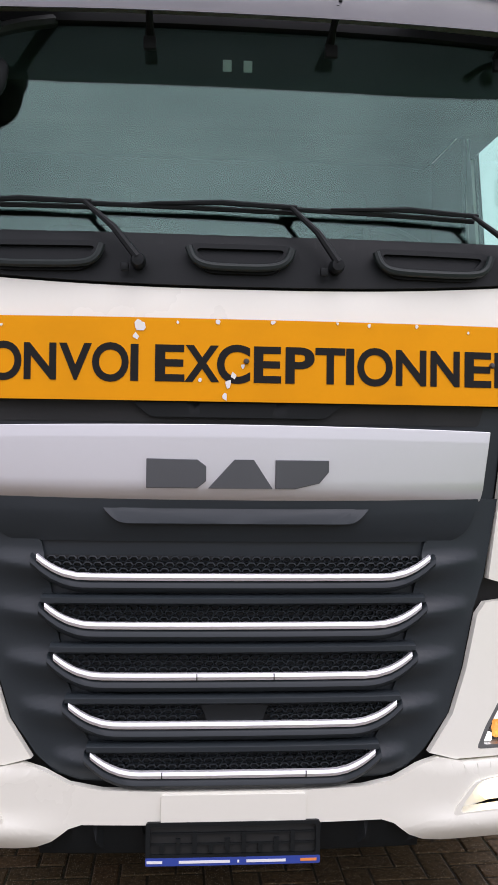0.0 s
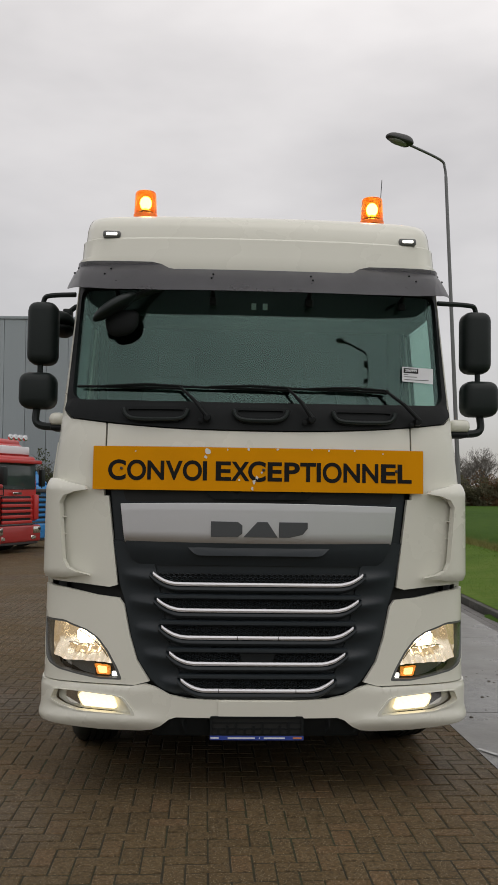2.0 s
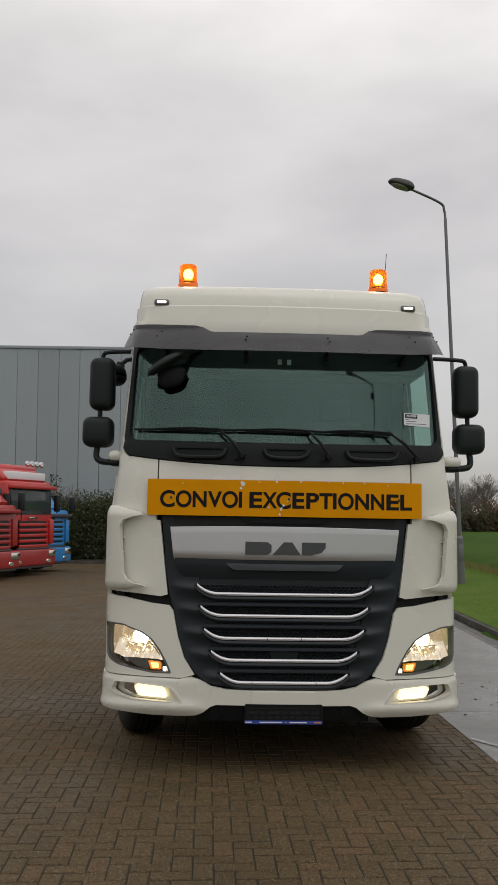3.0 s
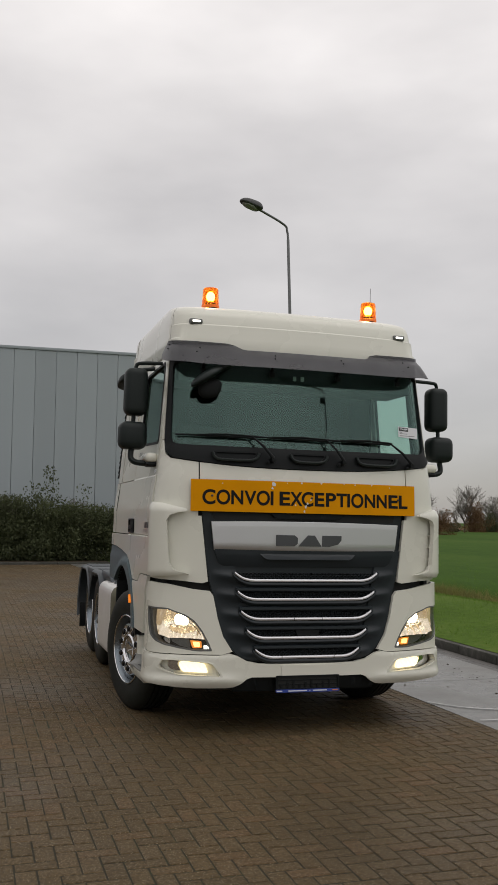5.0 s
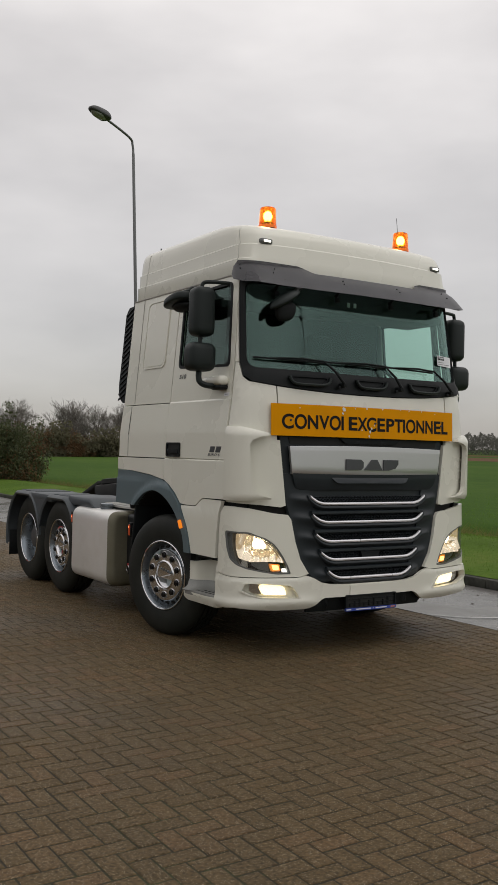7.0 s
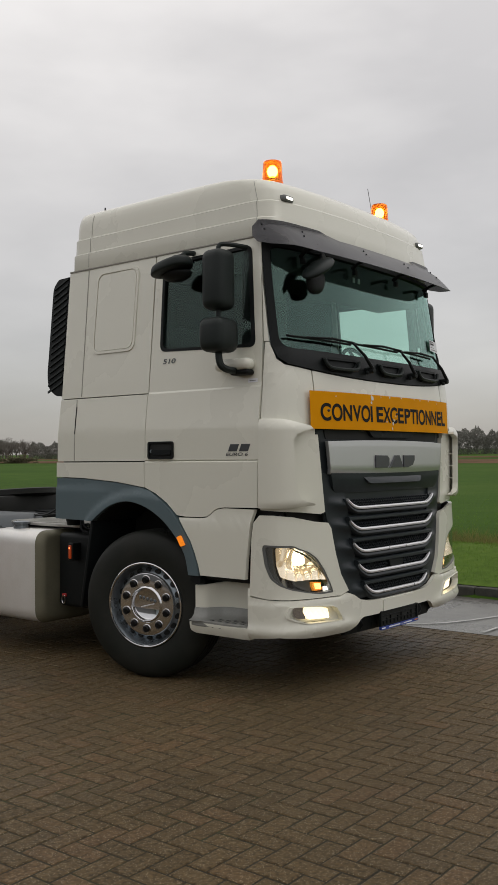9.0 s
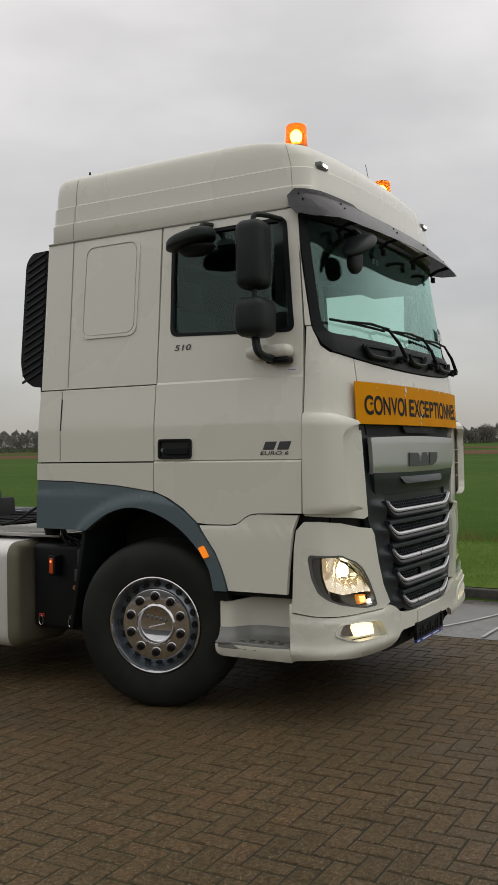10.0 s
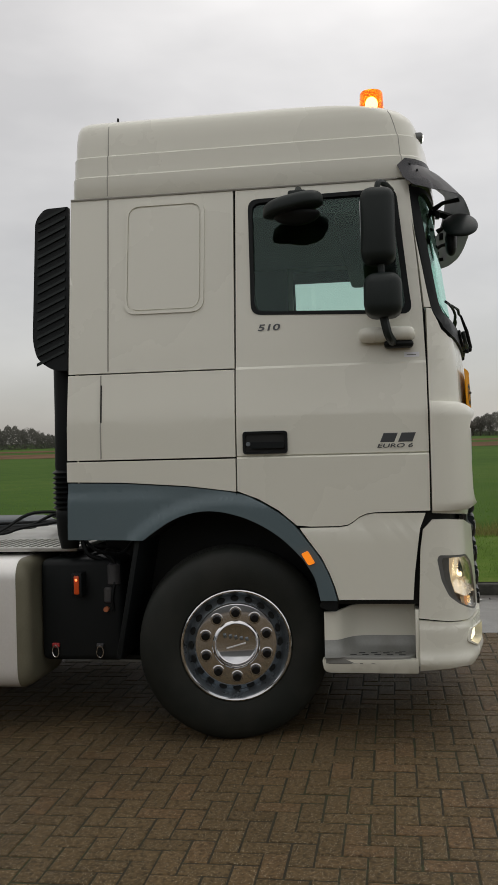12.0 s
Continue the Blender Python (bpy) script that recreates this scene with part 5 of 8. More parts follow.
    for lo, hi in (((1.324, 0.588, 2.578), (1.388, 0.5962, 2.848)), ((1.325, 0.582, 2.298), (1.428, 0.5858, 2.398))):
        part("mirror_glass", boxes(((mx(lo[0]), lo[1], lo[2]), (mx(hi[0]), hi[1], hi[2])), bevel=0.002), CHROME, mirror)
    bm = box(bmesh.new(), (mx(1.185), 0.325, 2.125), (mx(1.285), 0.625, 2.205), 0.035, 3)
    part("mirror_foot", bm, WHITE, mirror, "cream-white mirror foot", smooth=60)
    part("foot_base", box(bmesh.new(), (mx(1.19), 0.335, 2.092), (mx(1.275), 0.49, 2.13), 0.019, 3), BLACK, mirror)
    # kerb mirror over the door
    if s == -1:
        bm = bmesh.new()
        tube(bm, [(mx(1.12), 0.93, 2.99), (mx(1.22), 0.93, 2.975), (mx(1.30), 0.93, 2.91)], 0.018, 8)
        box(bm, (mx(1.30), 0.88, 2.90), (mx(1.24), 0.98, 2.955), 0.012, 2)
        kerb_m = part("kerb_mirror", bm, MIRRORBLACK, truck, "black kerb-view mirror over the door")
        bm = bmesh.new()
        bmesh.ops.create_uvsphere(bm, u_segments=28, v_segments=14, radius=1.0)
        for v in bm.verts:
            x, y, z = v.co
            y = math.copysign(abs(y) ** 0.7, y)
            v.co = (mx(1.33) + 0.11 * x, 0.95 + 0.162 * y, 2.845 + (0.072 * abs(z) ** 0.55 if z > 0 else -0.022 * abs(z) ** 0.6) - 0.03 * y)
        part("shell", bm, MIRRORBLACK, kerb_m, smooth=60)
        bm = bmesh.new()
        bmesh.ops.create_uvsphere(bm, u_segments=28, v_segments=14, radius=1.0)
        for v in bm.verts:
            x, y, z = v.co
            v.co = (mx(1.30) + 0.08 * x, 0.935 + 0.130 * y, 2.825 + (0.02 * z if z > 0 else 0.062 * z))
        part("dish", bm, BLACK, kerb_m, smooth=60)
    # side spoiler behind the cab
    sp = rloop([(2.275, 2.045), (2.36, 2.05), (2.455, 2.11), (2.485, 2.22), (2.475, 2.93), (2.42, 2.995), (2.275, 3.0)], [0.01, 0.03, 0.05, 0.05, 0.04, 0.03, 0.01], 4)
    flat = lambda u, z, o, s=s: Vector((s * (section(z)[0] - 0.02 + o), u, z))
    spoiler = part("side_spoiler", patch([sp], 0, 0.03, surface=flat), BLACK, truck, "black ribbed side spoiler", bevel=0.006)
    for k in range(17):
        z = 2.10 + 0.052 * k
        part("rib", patch([[(2.29, z + 0.05), (2.29, z + 0.066), (2.455, z - 0.008), (2.455, z - 0.024)]], 0.010, 0.012, surface=flat), MIRRORBLACK, spoiler)
# back wall and floor of the cab
part("cab_back", boxes(((-1.10, 2.235, 1.10), (1.10, 2.262, 3.04)), bevel=0.01), WHITE, truck)
part("cab_floor", boxes(((-1.10, 0.25, 1.42), (1.10, 2.24, 1.46))), DARK, truck)

# front mirror
bm = bmesh.new()
tube(bm, curve_pts([(-0.60, 0.20, 2.96), (-0.68, 0.14, 2.92), (-0.78, 0.07, 2.86), (-0.86, 0.05, 2.81)], 6), 0.022, 8)
fm = part("front_mirror", bm, MIRRORBLACK, truck, "black front-view mirror above the windscreen")
bm = bmesh.new()
bmesh.ops.create_uvsphere(bm, u_segments=24, v_segments=14, radius=1.0)
for v in bm.verts:
    x, y, z = v.co
    v.co = Vector((-0.865, 0.05, 2.805)) + Matrix.Rotation(radians(-33), 3, "Y") @ Vector((0.15 * x, 0.10 * y, 0.05 * z if z > 0 else 0.03 * z))
part("shell", bm, MIRRORBLACK, fm, smooth=60)
bm = bmesh.new()
bmesh.ops.create_uvsphere(bm, u_segments=28, v_segments=16, radius=1.0)
for v in bm.verts:
    x, y, z = v.co
    x, z = (math.copysign(abs(c) ** 0.75, c) for c in (x, z))
    v.co = (-0.825 + (0.098 + 0.012 * z) * x, 0.10 + 0.032 * y, 2.722 + 0.078 * z + 0.015 * x)
part("dish", bm, BLACK, fm, smooth=60)

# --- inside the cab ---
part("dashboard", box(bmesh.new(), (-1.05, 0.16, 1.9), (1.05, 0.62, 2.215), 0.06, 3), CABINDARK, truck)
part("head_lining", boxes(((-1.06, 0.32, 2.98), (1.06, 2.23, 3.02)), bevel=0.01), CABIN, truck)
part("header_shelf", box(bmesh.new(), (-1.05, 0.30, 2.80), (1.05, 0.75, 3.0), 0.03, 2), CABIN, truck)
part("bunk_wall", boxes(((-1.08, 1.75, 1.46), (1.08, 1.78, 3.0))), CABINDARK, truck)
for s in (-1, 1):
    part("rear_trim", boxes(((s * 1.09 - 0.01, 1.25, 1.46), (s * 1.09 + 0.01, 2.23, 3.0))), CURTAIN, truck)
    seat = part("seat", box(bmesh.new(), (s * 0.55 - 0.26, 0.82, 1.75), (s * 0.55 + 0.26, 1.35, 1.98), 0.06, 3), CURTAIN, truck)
    bm = box(bmesh.new(), (-0.25, -0.07, 0), (0.25, 0.07, 0.66), 0.06, 3)
    bmesh.ops.transform(bm, matrix=pose(s * 0.55, 1.36, 1.92, -10), verts=bm.verts)
    part("backrest", bm, CURTAIN, seat)
    bm = box(bmesh.new(), (-0.14, -0.05, 0), (0.14, 0.05, 0.22), 0.04, 3)
    bmesh.ops.transform(bm, matrix=pose(s * 0.55, 1.47, 2.56, -10), verts=bm.verts)
    part("headrest", bm, CURTAIN, seat)
bm = bmesh.new()
cs, tl = Vector((0.56, 0.60, 2.235)), Matrix.Rotation(radians(62), 3, "X")
tube(bm, [cs + tl @ Vector((0.235 * math.cos(a), 0.235 * math.sin(a), 0)) for a in np.linspace(0, 2 * math.pi, 33)], 0.016, 8, caps=False)
for a in (0.2, 1.7, 3.0, 4.7):
    tube(bm, [cs, cs + tl @ Vector((0.23 * math.cos(a), 0.23 * math.sin(a), 0))], 0.014, 6)
part("steering_wheel", bm, CABINDARK, truck)
for x in (-0.035, 0.035):
    part("map_lamp", boxes(((x - 0.015, 0.295, 2.86), (x + 0.015, 0.30, 2.90)), bevel=0.004), WHITEPLAIN, truck)

# --- wheels ---
def slope(y):
    """The yard falls gently away behind the cab."""
    return -0.0082 * max(0, min(y, 34.0) + 1.2)


def make_wheel(x, y, z, s, cover=True, deep=False, width=0.31, r=0.53):
    """One wheel, its outer face at s * x."""
    bm = bmesh.new()
    w = width
    prof = [(0.02, 0.300), (0.004, 0.315), (-0.004, 0.36), (-0.006, 0.415), (0.004, r - 0.055), (0.022, r - 0.026), (0.036, r - 0.011), (0.05, r - 0.005), (0.06, r)]
    grooves = []
    for g in (0.085, 0.13, w - 0.13, w - 0.085):
        grooves += [(g - 0.008, r + 0.001), (g - 0.006, r - 0.014), (g + 0.006, r - 0.014), (g + 0.008, r + 0.001)]
    prof += grooves + [(w - a, q) for a, q in prof[::-1]]
    lathe(bm, [(s * (x - a), q) for a, q in prof], 56, "x", (0, y, z), closed=True)
    wheel = part("wheel", bm, RUBBER, truck, "worn black tyre on a steel rim", smooth=30)
    lip = 0.020
    bm = bmesh.new()
    dish = 0.125 if deep else 0.055
    rp = [(0.03, 0.306), (lip - 0.014, 0.304), (lip - 0.018, 0.296), (lip - 0.008, 0.287), (lip + 0.025, 0.279), (lip + 0.050, 0.270), (dish + 0.022, 0.262), (dish + 0.016, 0.254), (dish + 0.004, 0.232), (dish - 0.008, 0.212), (dish - 0.006, 0.20), (dish + 0.002, 0.16), (dish + 0.05, 0.15), (dish + 0.05, 0.0005)]
    lathe(bm, [(s * (x - a), q) for a, q in rp], 56, "x", (0, y, z), cap0=False)
    rim = part("rim", bm, STEEL, wheel, "grey steel rim", smooth=35)
    bm = bmesh.new()
    tube(bm, [(s * (x - lip + 0.014), y + 0.2985 * math.cos(a), z + 0.2985 * math.sin(a)) for a in np.linspace(0, 2 * math.pi, 57)], 0.0085, 8, caps=False)
    part("rim_lip", bm, CHROME, rim, "bright rim edge")
    for k in range(20 if not deep else 10):
        a = 2 * math.pi * k / (20 if not deep else 10)
        bm = bmesh.new()
        rr = 0.248
        c = Vector((s * (x - dish - 0.002), y + rr * math.cos(a), z + rr * math.sin(a)))
        lathe(bm, [(0.0, 0.0005), (0.0, 0.0165), (-s * 0.012, 0.0185)], 12, "x", c)
        out, along = Vector((0, math.cos(a), math.sin(a))), Vector((0, -math.sin(a), math.cos(a)))
        for v in bm.verts:
            d = v.co - c
            v.co += along * d.dot(along) * 0.28 - out * d.dot(out) * 0.22 - Vector((s * d.dot(out) * 0.5, 0, 0))
        part("hand_hole", bm, DARK, rim, smooth=0)
    if cover:
        bm = bmesh.new()
        cp = [(dish, 0.224), (dish - 0.018, 0.229), (dish - 0.026, 0.223), (dish - 0.028, 0.214), (dish - 0.030, 0.132), (dish - 0.038, 0.124), (dish - 0.040, 0.119), (dish - 0.036, 0.115), (dish - 0.016, 0.110), (dish - 0.012, 0.104), (dish - 0.014, 0.0005)]
        lathe(bm, [(s * (x - a), q) for a, q in cp], 56, "x", (0, y, z))
        cov = part("hub_cover", bm, CHROME, wheel, "polished steel hub cover", smooth=35)
        for k in range(10):
            a = 2 * math.pi * k / 10 + math.pi / 2
            c = Vector((s * (x - dish + 0.030), y + 0.176 * math.cos(a), z + 0.176 * math.sin(a)))
            bm = bmesh.new()
            lathe(bm, [(0, 0.0345), (s * 0.004, 0.0335), (s * 0.005, 0.031), (s * 0.001, 0.030)], 18, "x", c)
            part("nut_ring", bm, CHROME, cov)
            bm = bmesh.new()
            lathe(bm, [(s * 0.0005, 0.0305), (s * 0.001, 0.026), (s * 0.014, 0.024), (s * 0.018, 0.018), (s * 0.018, 0.0005)], 12, "x", c)
            part("wheel_nut", bm, NUT, cov, smooth=20)
        # pressed line on the hub plate
        bm = boxes(((-0.003, -0.055, -0.004), (0.003, 0.055, 0.004)), bevel=0.002)
        bmesh.ops.transform(bm, matrix=Matrix.Translation((s * (x - dish + 0.015), y, z - 0.01)) @ Matrix.Rotation(radians(14 * s), 4, "X"), verts=bm.verts)
        part("pressed_bar", bm, STRIP, cov)
        for k in range(5):
            bm = boxes(((-0.002, -0.009, -0.011), (0.002, 0.009, 0.011)), bevel=0.002)
            bmesh.ops.transform(bm, matrix=Matrix.Translation((s * (x - dish + 0.015), y + s * (-0.06 + 0.03 * k) * -1, z + 0.035 + 0.006 * (k - 2))) @ Matrix.Rotation(radians(14 * s), 4, "X"), verts=bm.verts)
            part("pressed_mark", bm, STEEL, cov)
    else:
        bm = bmesh.new()
        lathe(bm, [(s * (x - dish), 0.13), (s * (x - dish + 0.05), 0.12), (s * (x - dish + 0.06), 0.10), (s * (x - dish + 0.06), 0.0005)], 24, "x", (0, y, z))
        part("hub", bm, CHASSIS, wheel)
    return wheel


for s in (-1, 1):
    # the front wheels are turned a little
    pin = Matrix.Translation((s * 1.0, 1.385, 0))
    make_wheel(1.235, 1.385, 0.509, s).matrix_basis = pin @ Matrix.Rotation(radians(13), 4, "Z") @ pin.inverted()
    make_wheel(1.110, 4.16, slope(4.16) + 0.53, s)
    make_wheel(1.070, 5.30, slope(5.30) + 0.53, s, cover=False, deep=True)
    make_wheel(0.720, 5.30, slope(5.30) + 0.53, s, cover=False, deep=True)

# --- chassis ---
frame_ob = part("chassis_frame", boxes(((-0.46, 0.5, 0.68), (-0.38, 6.2, 0.94)), ((0.38, 0.5, 0.68), (0.46, 6.2, 0.94)), ((-0.4, 1.25, 0.42), (0.4, 1.40, 0.60)), ((-0.4, 3.0, 0.75), (0.4, 3.1, 0.95)), ((-0.4, 6.1, 0.72), (0.4, 6.2, 0.92)), ((-1.0, 1.32, 0.45), (1.0, 1.44, 0.57)), ((-0.9, 4.10, 0.42), (0.9, 4.22, 0.54)), ((-0.7, 5.23, 0.38), (0.7, 5.37, 0.56)), bevel=0.01), CHASSIS, truck, "black chassis frame and axles")
part("engine_block", box(bmesh.new(), (-0.5, 0.35, 0.62), (0.5, 2.1, 1.40), 0.05, 2), DARK, frame_ob)
part("radiator_guard", box(bmesh.new(), (-0.55, 0.10, 0.42), (0.55, 0.40, 0.62), 0.03, 2), DARK, frame_ob)
part("catwalk", boxes(((-0.98, 2.32, 0.995), (0.60, 3.25, 1.02)), bevel=0.004), CATWALK, truck, "light ribbed catwalk plates")
for k in range(18):
    y = 2.36 + k * 0.05
    part("catwalk_rib", boxes(((-0.96, y, 1.02), (-0.50, y + 0.014, 1.027)), bevel=0.003), CATWALK, frame_ob)
part("oil_sump", box(bmesh.new(), (-0.34, 0.55, 0.27), (0.34, 1.9, 0.64), 0.05, 2), DARK, frame_ob)
part("undershield", box(bmesh.new(), (-1.0, 0.12, 0.36), (1.0, 0.75, 0.39), 0.012, 2), DARK, frame_ob)
part("undershield", box(bmesh.new(), (-0.62, 0.75, 0.40), (0.62, 3.2, 0.43), 0.012, 2), DARK, frame_ob)
# unseen underbody boxes, added to keep light off the ground below
part("noise_shield", box(bmesh.new(), (-0.74, 0.30, 0.300), (0.74, 2.3, 0.335), 0.015, 2), DARK, frame_ob)
part("gearbox", box(bmesh.new(), (-0.36, 2.05, 0.42), (0.36, 3.5, 0.95), 0.06, 2), DARK, frame_ob)
part("cross_tray", boxes(((-0.60, 2.0, 0.50), (0.60, 2.45, 0.56)), ((-0.60, 3.40, 0.52), (0.60, 3.55, 0.80)), bevel=0.01), DARK, frame_ob)
# fifth wheel
bm = bmesh.new()
lathe(bm, [(1.08, 0.40), (1.10, 0.44), (1.15, 0.44), (1.16, 0.40), (1.16, 0.0005)], 36, "z", (0, 5.05, -0.05))
fw = part("fifth_wheel", bm, DARK, truck, "greasy black fifth wheel coupling, tilted back")
fw.matrix_basis = Matrix.Translation((0, 4.45, 1.19)) @ Matrix.Rotation(radians(-5), 4, "X") @ Matrix.Translation((0, -5.05, -1.06))
bm = box(bmesh.new(), (-0.45, 4.70, 0.80), (0.45, 5.35, 1.04), 0.03, 2)
part("fifth_wheel_base", bm, DARK, fw)
for x in (-0.28, 0.28):
    bm = box(bmesh.new(), (-0.12, 0, -0.03), (0.12, 0.60, 0.03), 0.02, 2)
    bmesh.ops.transform(bm, matrix=pose(x, 5.35, 1.07, -14), verts=bm.verts)
    part("ramp", bm, DARK, fw)
rnd = random.Random(8)
for k in range(7):
    x0, x1 = rnd.uniform(-0.95, 0.2), rnd.uniform(-0.8, 0.4)
    bm = bmesh.new()
    tube(bm, curve_pts([(x0, 2.30, 1.15 + 0.1 * rnd.random()), (x0 * 0.6 + x1 * 0.4, 2.6 + 0.2 * rnd.random(), 1.10 + 0.12 * rnd.random()), (x1, 3.0, 1.07), (x1 * 0.5, 3.9, 1.05)], 8), 0.011, 6)
    part("air_hose", bm, BLACK, frame_ob, "black coiled air hose")
bm = bmesh.new()
tube(bm, curve_pts([(-0.96, 2.30, 1.12), (-1.02, 2.24, 0.99), (-0.98, 2.14, 0.93), (-0.96, 2.08, 0.80)], 6), 0.014, 6)
tube(bm, curve_pts([(-0.98, 2.28, 1.08), (-1.04, 2.18, 1.01), (-1.00, 2.05, 0.98), (-0.95, 1.98, 1.05)], 6), 0.010, 6)
part("air_hose", bm, BLACK, frame_ob)
# air intake behind the cab
bm = bmesh.new()
prof = [(1.02, 0.05), (1.10, 0.068), (1.20, 0.075), (1.235, 0.078)] + [(1.245 + 0.0145 * k, 0.094 if k % 2 else 0.072) for k in range(17)] + [(1.50, 0.075), (1.80, 0.07), (2.2, 0.07)]
lathe(bm, prof, 24, "z", (-1.02, 2.345, 0))
part("intake_pipe", bm, BLACK, truck, "black air intake pipe with bellows")
# tank and boxes
for s in (-1, 1):
    tank_loop = rloop([(s * 0.58, 0.222), (s * 1.195, 0.222), (s * 1.195, 0.972), (s * 0.58, 0.972)], 0.12, 6)
    bm = bmesh.new()
    ys = [2.615, 2.62, 3.545, 3.553]
    sc = [1.0, 1.0, 1.0, 0.985]
    cx, cz = s * 0.90, 0.597
    rings = [[bm.verts.new((cx + (x - cx) * f, y, cz + (z - cz) * f)) for x, z in tank_loop] for y, f in zip(ys, sc)]
    for a, b in zip(rings, rings[1:]):
        for k in range(len(a)):
            bm.faces.new((a[k], a[(k + 1) % len(a)], b[(k + 1) % len(a)], b[k]))
    bm.faces.new(rings[0])
    bm.faces.new(rings[-1])
    bmesh.ops.recalc_face_normals(bm, faces=bm.faces)
    tank = part("fuel_tank", bm, ALU, truck, "dull aluminium fuel tank, stained at its front end")
    bm = bmesh.new()
    caps = [[bm.verts.new((x - math.copysign(min(abs(x - cx), d), x - cx), y, z - math.copysign(min(abs(z - cz), d), z - cz))) for x, z in tank_loop] for y, d in ((2.614, 0.0), (2.600, 0.002), (2.582, 0.008), (2.562, 0.020), (2.546, 0.036), (2.538, 0.058))]
    for a, b in zip(caps, caps[1:]):
        for k in range(len(a)):
            bm.faces.new((a[k], a[(k + 1) % len(a)], b[(k + 1) % len(a)], b[k]))
    bm.faces.new(caps[-1])
    bmesh.ops.recalc_face_normals(bm, faces=bm.faces)
    part("tank_end", bm, TANKEND, tank, "dirt-stained rounded tank end", smooth=60)
    bm = bmesh.new()
    lathe(bm, [(0.965, 0.066), (0.990, 0.066), (0.992, 0.058), (1.002, 0.058), (1.004, 0.068), (1.024, 0.068), (1.030, 0.058), (1.030, 0.0005)], 24, "z", (s * 1.04, 2.99, 0))
    part("filler_cap", bm, STEEL, tank)
    bm = box(bmesh.new(), (s * 0.60, 2.03, 0.36), (s * 1.03, 2.53, 0.955), 0.04, 3)
    bx = part("battery_box", bm, BLACK, truck, "black plastic equipment box behind the wheel")
    mk = part("side_lamp", box(bmesh.new(), (s * 1.02, 2.248, 0.745), (s * 1.112, 2.312, 0.885), 0.010, 2), BLACK, bx, "small red side lamp in a black housing")
    part("lens", box(bmesh.new(), (s * 1.105, 2.264, 0.762), (s * 1.120, 2.294, 0.868), 0.006, 2), REDLENS, mk)
    part("lit_dot", box(bmesh.new(), (s * 1.116, 2.272, 0.838), (s * 1.123, 2.286, 0.852), 0.003, 2), REDLIT, mk, "small glowing lamp dot")
    for y, mt in ((2.17, CHASSIS), (2.44, REDLATCH)):
        latch = part("latch", box(bmesh.new(), (s * 1.02, y - 0.022, 0.440), (s * 1.045, y + 0.022, 0.466), 0.006, 2), mt, bx, "small box latch with a wire loop")
        bm = bmesh.new()
        tube(bm, [(s * 1.045, y + 0.020 * math.cos(a), 0.418 + 0.034 * math.sin(a)) for a in np.linspace(0, 2 * math.pi, 17)], 0.0035, 6, caps=False)
        part("wire_loop", bm, CHROME, latch)
    bm = bmesh.new()
    for x, y, z0, z1, r in ((1.00, 2.085, 0.80, 0.93, 0.045), (1.02, 2.115, 0.70, 0.79, 0.030), (0.99, 2.07, 0.52, 0.66, 0.038)):
        lathe(bm, [(z0, r * 0.7), (z0 + 0.01, r), (z1 - 0.01, r), (z1, r * 0.7)], 16, "z", (s * x, y, 0))
    part("valve", bm, CHASSIS, bx, "dark air valves beside the box")
    bm = bmesh.new()
    tube(bm, curve_pts([(s * 0.98, 2.10, 0.92), (s * 1.03, 2.075, 0.84), (s * 1.04, 2.09, 0.72), (s * 1.01, 2.08, 0.60), (s * 1.0, 2.10, 0.46)], 6), 0.010, 6)
    tube(bm, curve_pts([(s * 0.95, 2.25, 0.965), (s * 1.0, 2.16, 0.99), (s * 1.03, 2.09, 0.95), (s * 0.99, 2.04, 0.86)], 6), 0.012, 6)
    tube(bm, curve_pts([(s * 0.90, 2.40, 0.97), (s * 0.98, 2.28, 1.01), (s * 1.02, 2.17, 1.03), (s * 0.97, 2.05, 1.00)], 6), 0.009, 6)
    part("air_hose", bm, BLACK, bx)
    bm = bmesh.new()
    tube(bm, [(s * 1.02, 2.125, 0.665), (s * 1.055, 2.125, 0.665)], 0.016, 10)
    part("valve_cap", bm, ORANGECAP, bx, "dull orange valve cap")
    # rear mudguards
    for yc, name in ((4.16, "mudguard"), (5.30, "mudguard")):
        angs = np.linspace(-0.20 if yc > 5 else 0.30, math.pi + (0.05 if yc < 5 else -0.30), 22)
        bm = bmesh.new()
        prev = None
        for a in angs:
            ry = 0.575
            y, z = yc + ry * math.cos(a), 0.480 + min(0.548, ry * 1.06 * math.sin(a) if math.sin(a) > 0 else ry * math.sin(a))
            y2, z2 = yc + (ry + 0.03) * math.cos(a), z + 0.022
            ring = [bm.verts.new((s * xx, yy, zz)) for xx, yy, zz in ((1.155, y, z - 0.03), (1.167, y2, z2 - 0.03), (1.140, y2, z2), (0.58, y2, z2), (0.58, y, z), (1.135, y, z))]
            if prev:
                for k in range(6):
                    bm.faces.new((prev[k], prev[(k + 1) % 6], ring[(k + 1) % 6], ring[k]))
            else:
                bm.faces.new(ring)
            prev = ring
        bm.faces.new(prev[::-1])
        bmesh.ops.recalc_face_normals(bm, faces=bm.faces)
        guard = part(name, bm, GUARD, truck, "dark blue-grey rear mudguard", smooth=50)
        if yc > 5:
            part("mud_flap", boxes(((s * 0.60, 5.86, 0.20), (s * 1.130, 5.875, 0.52)), bevel=0.004), BLACK, guard)
        for k in range(4):
            part("guard_rib", box(bmesh.new(), (s * 0.66, yc - 0.34 + 0.17 * k, 1.030), (s * 1.10, yc - 0.27 + 0.17 * k, 1.062), 0.012, 2), GUARD, guard)
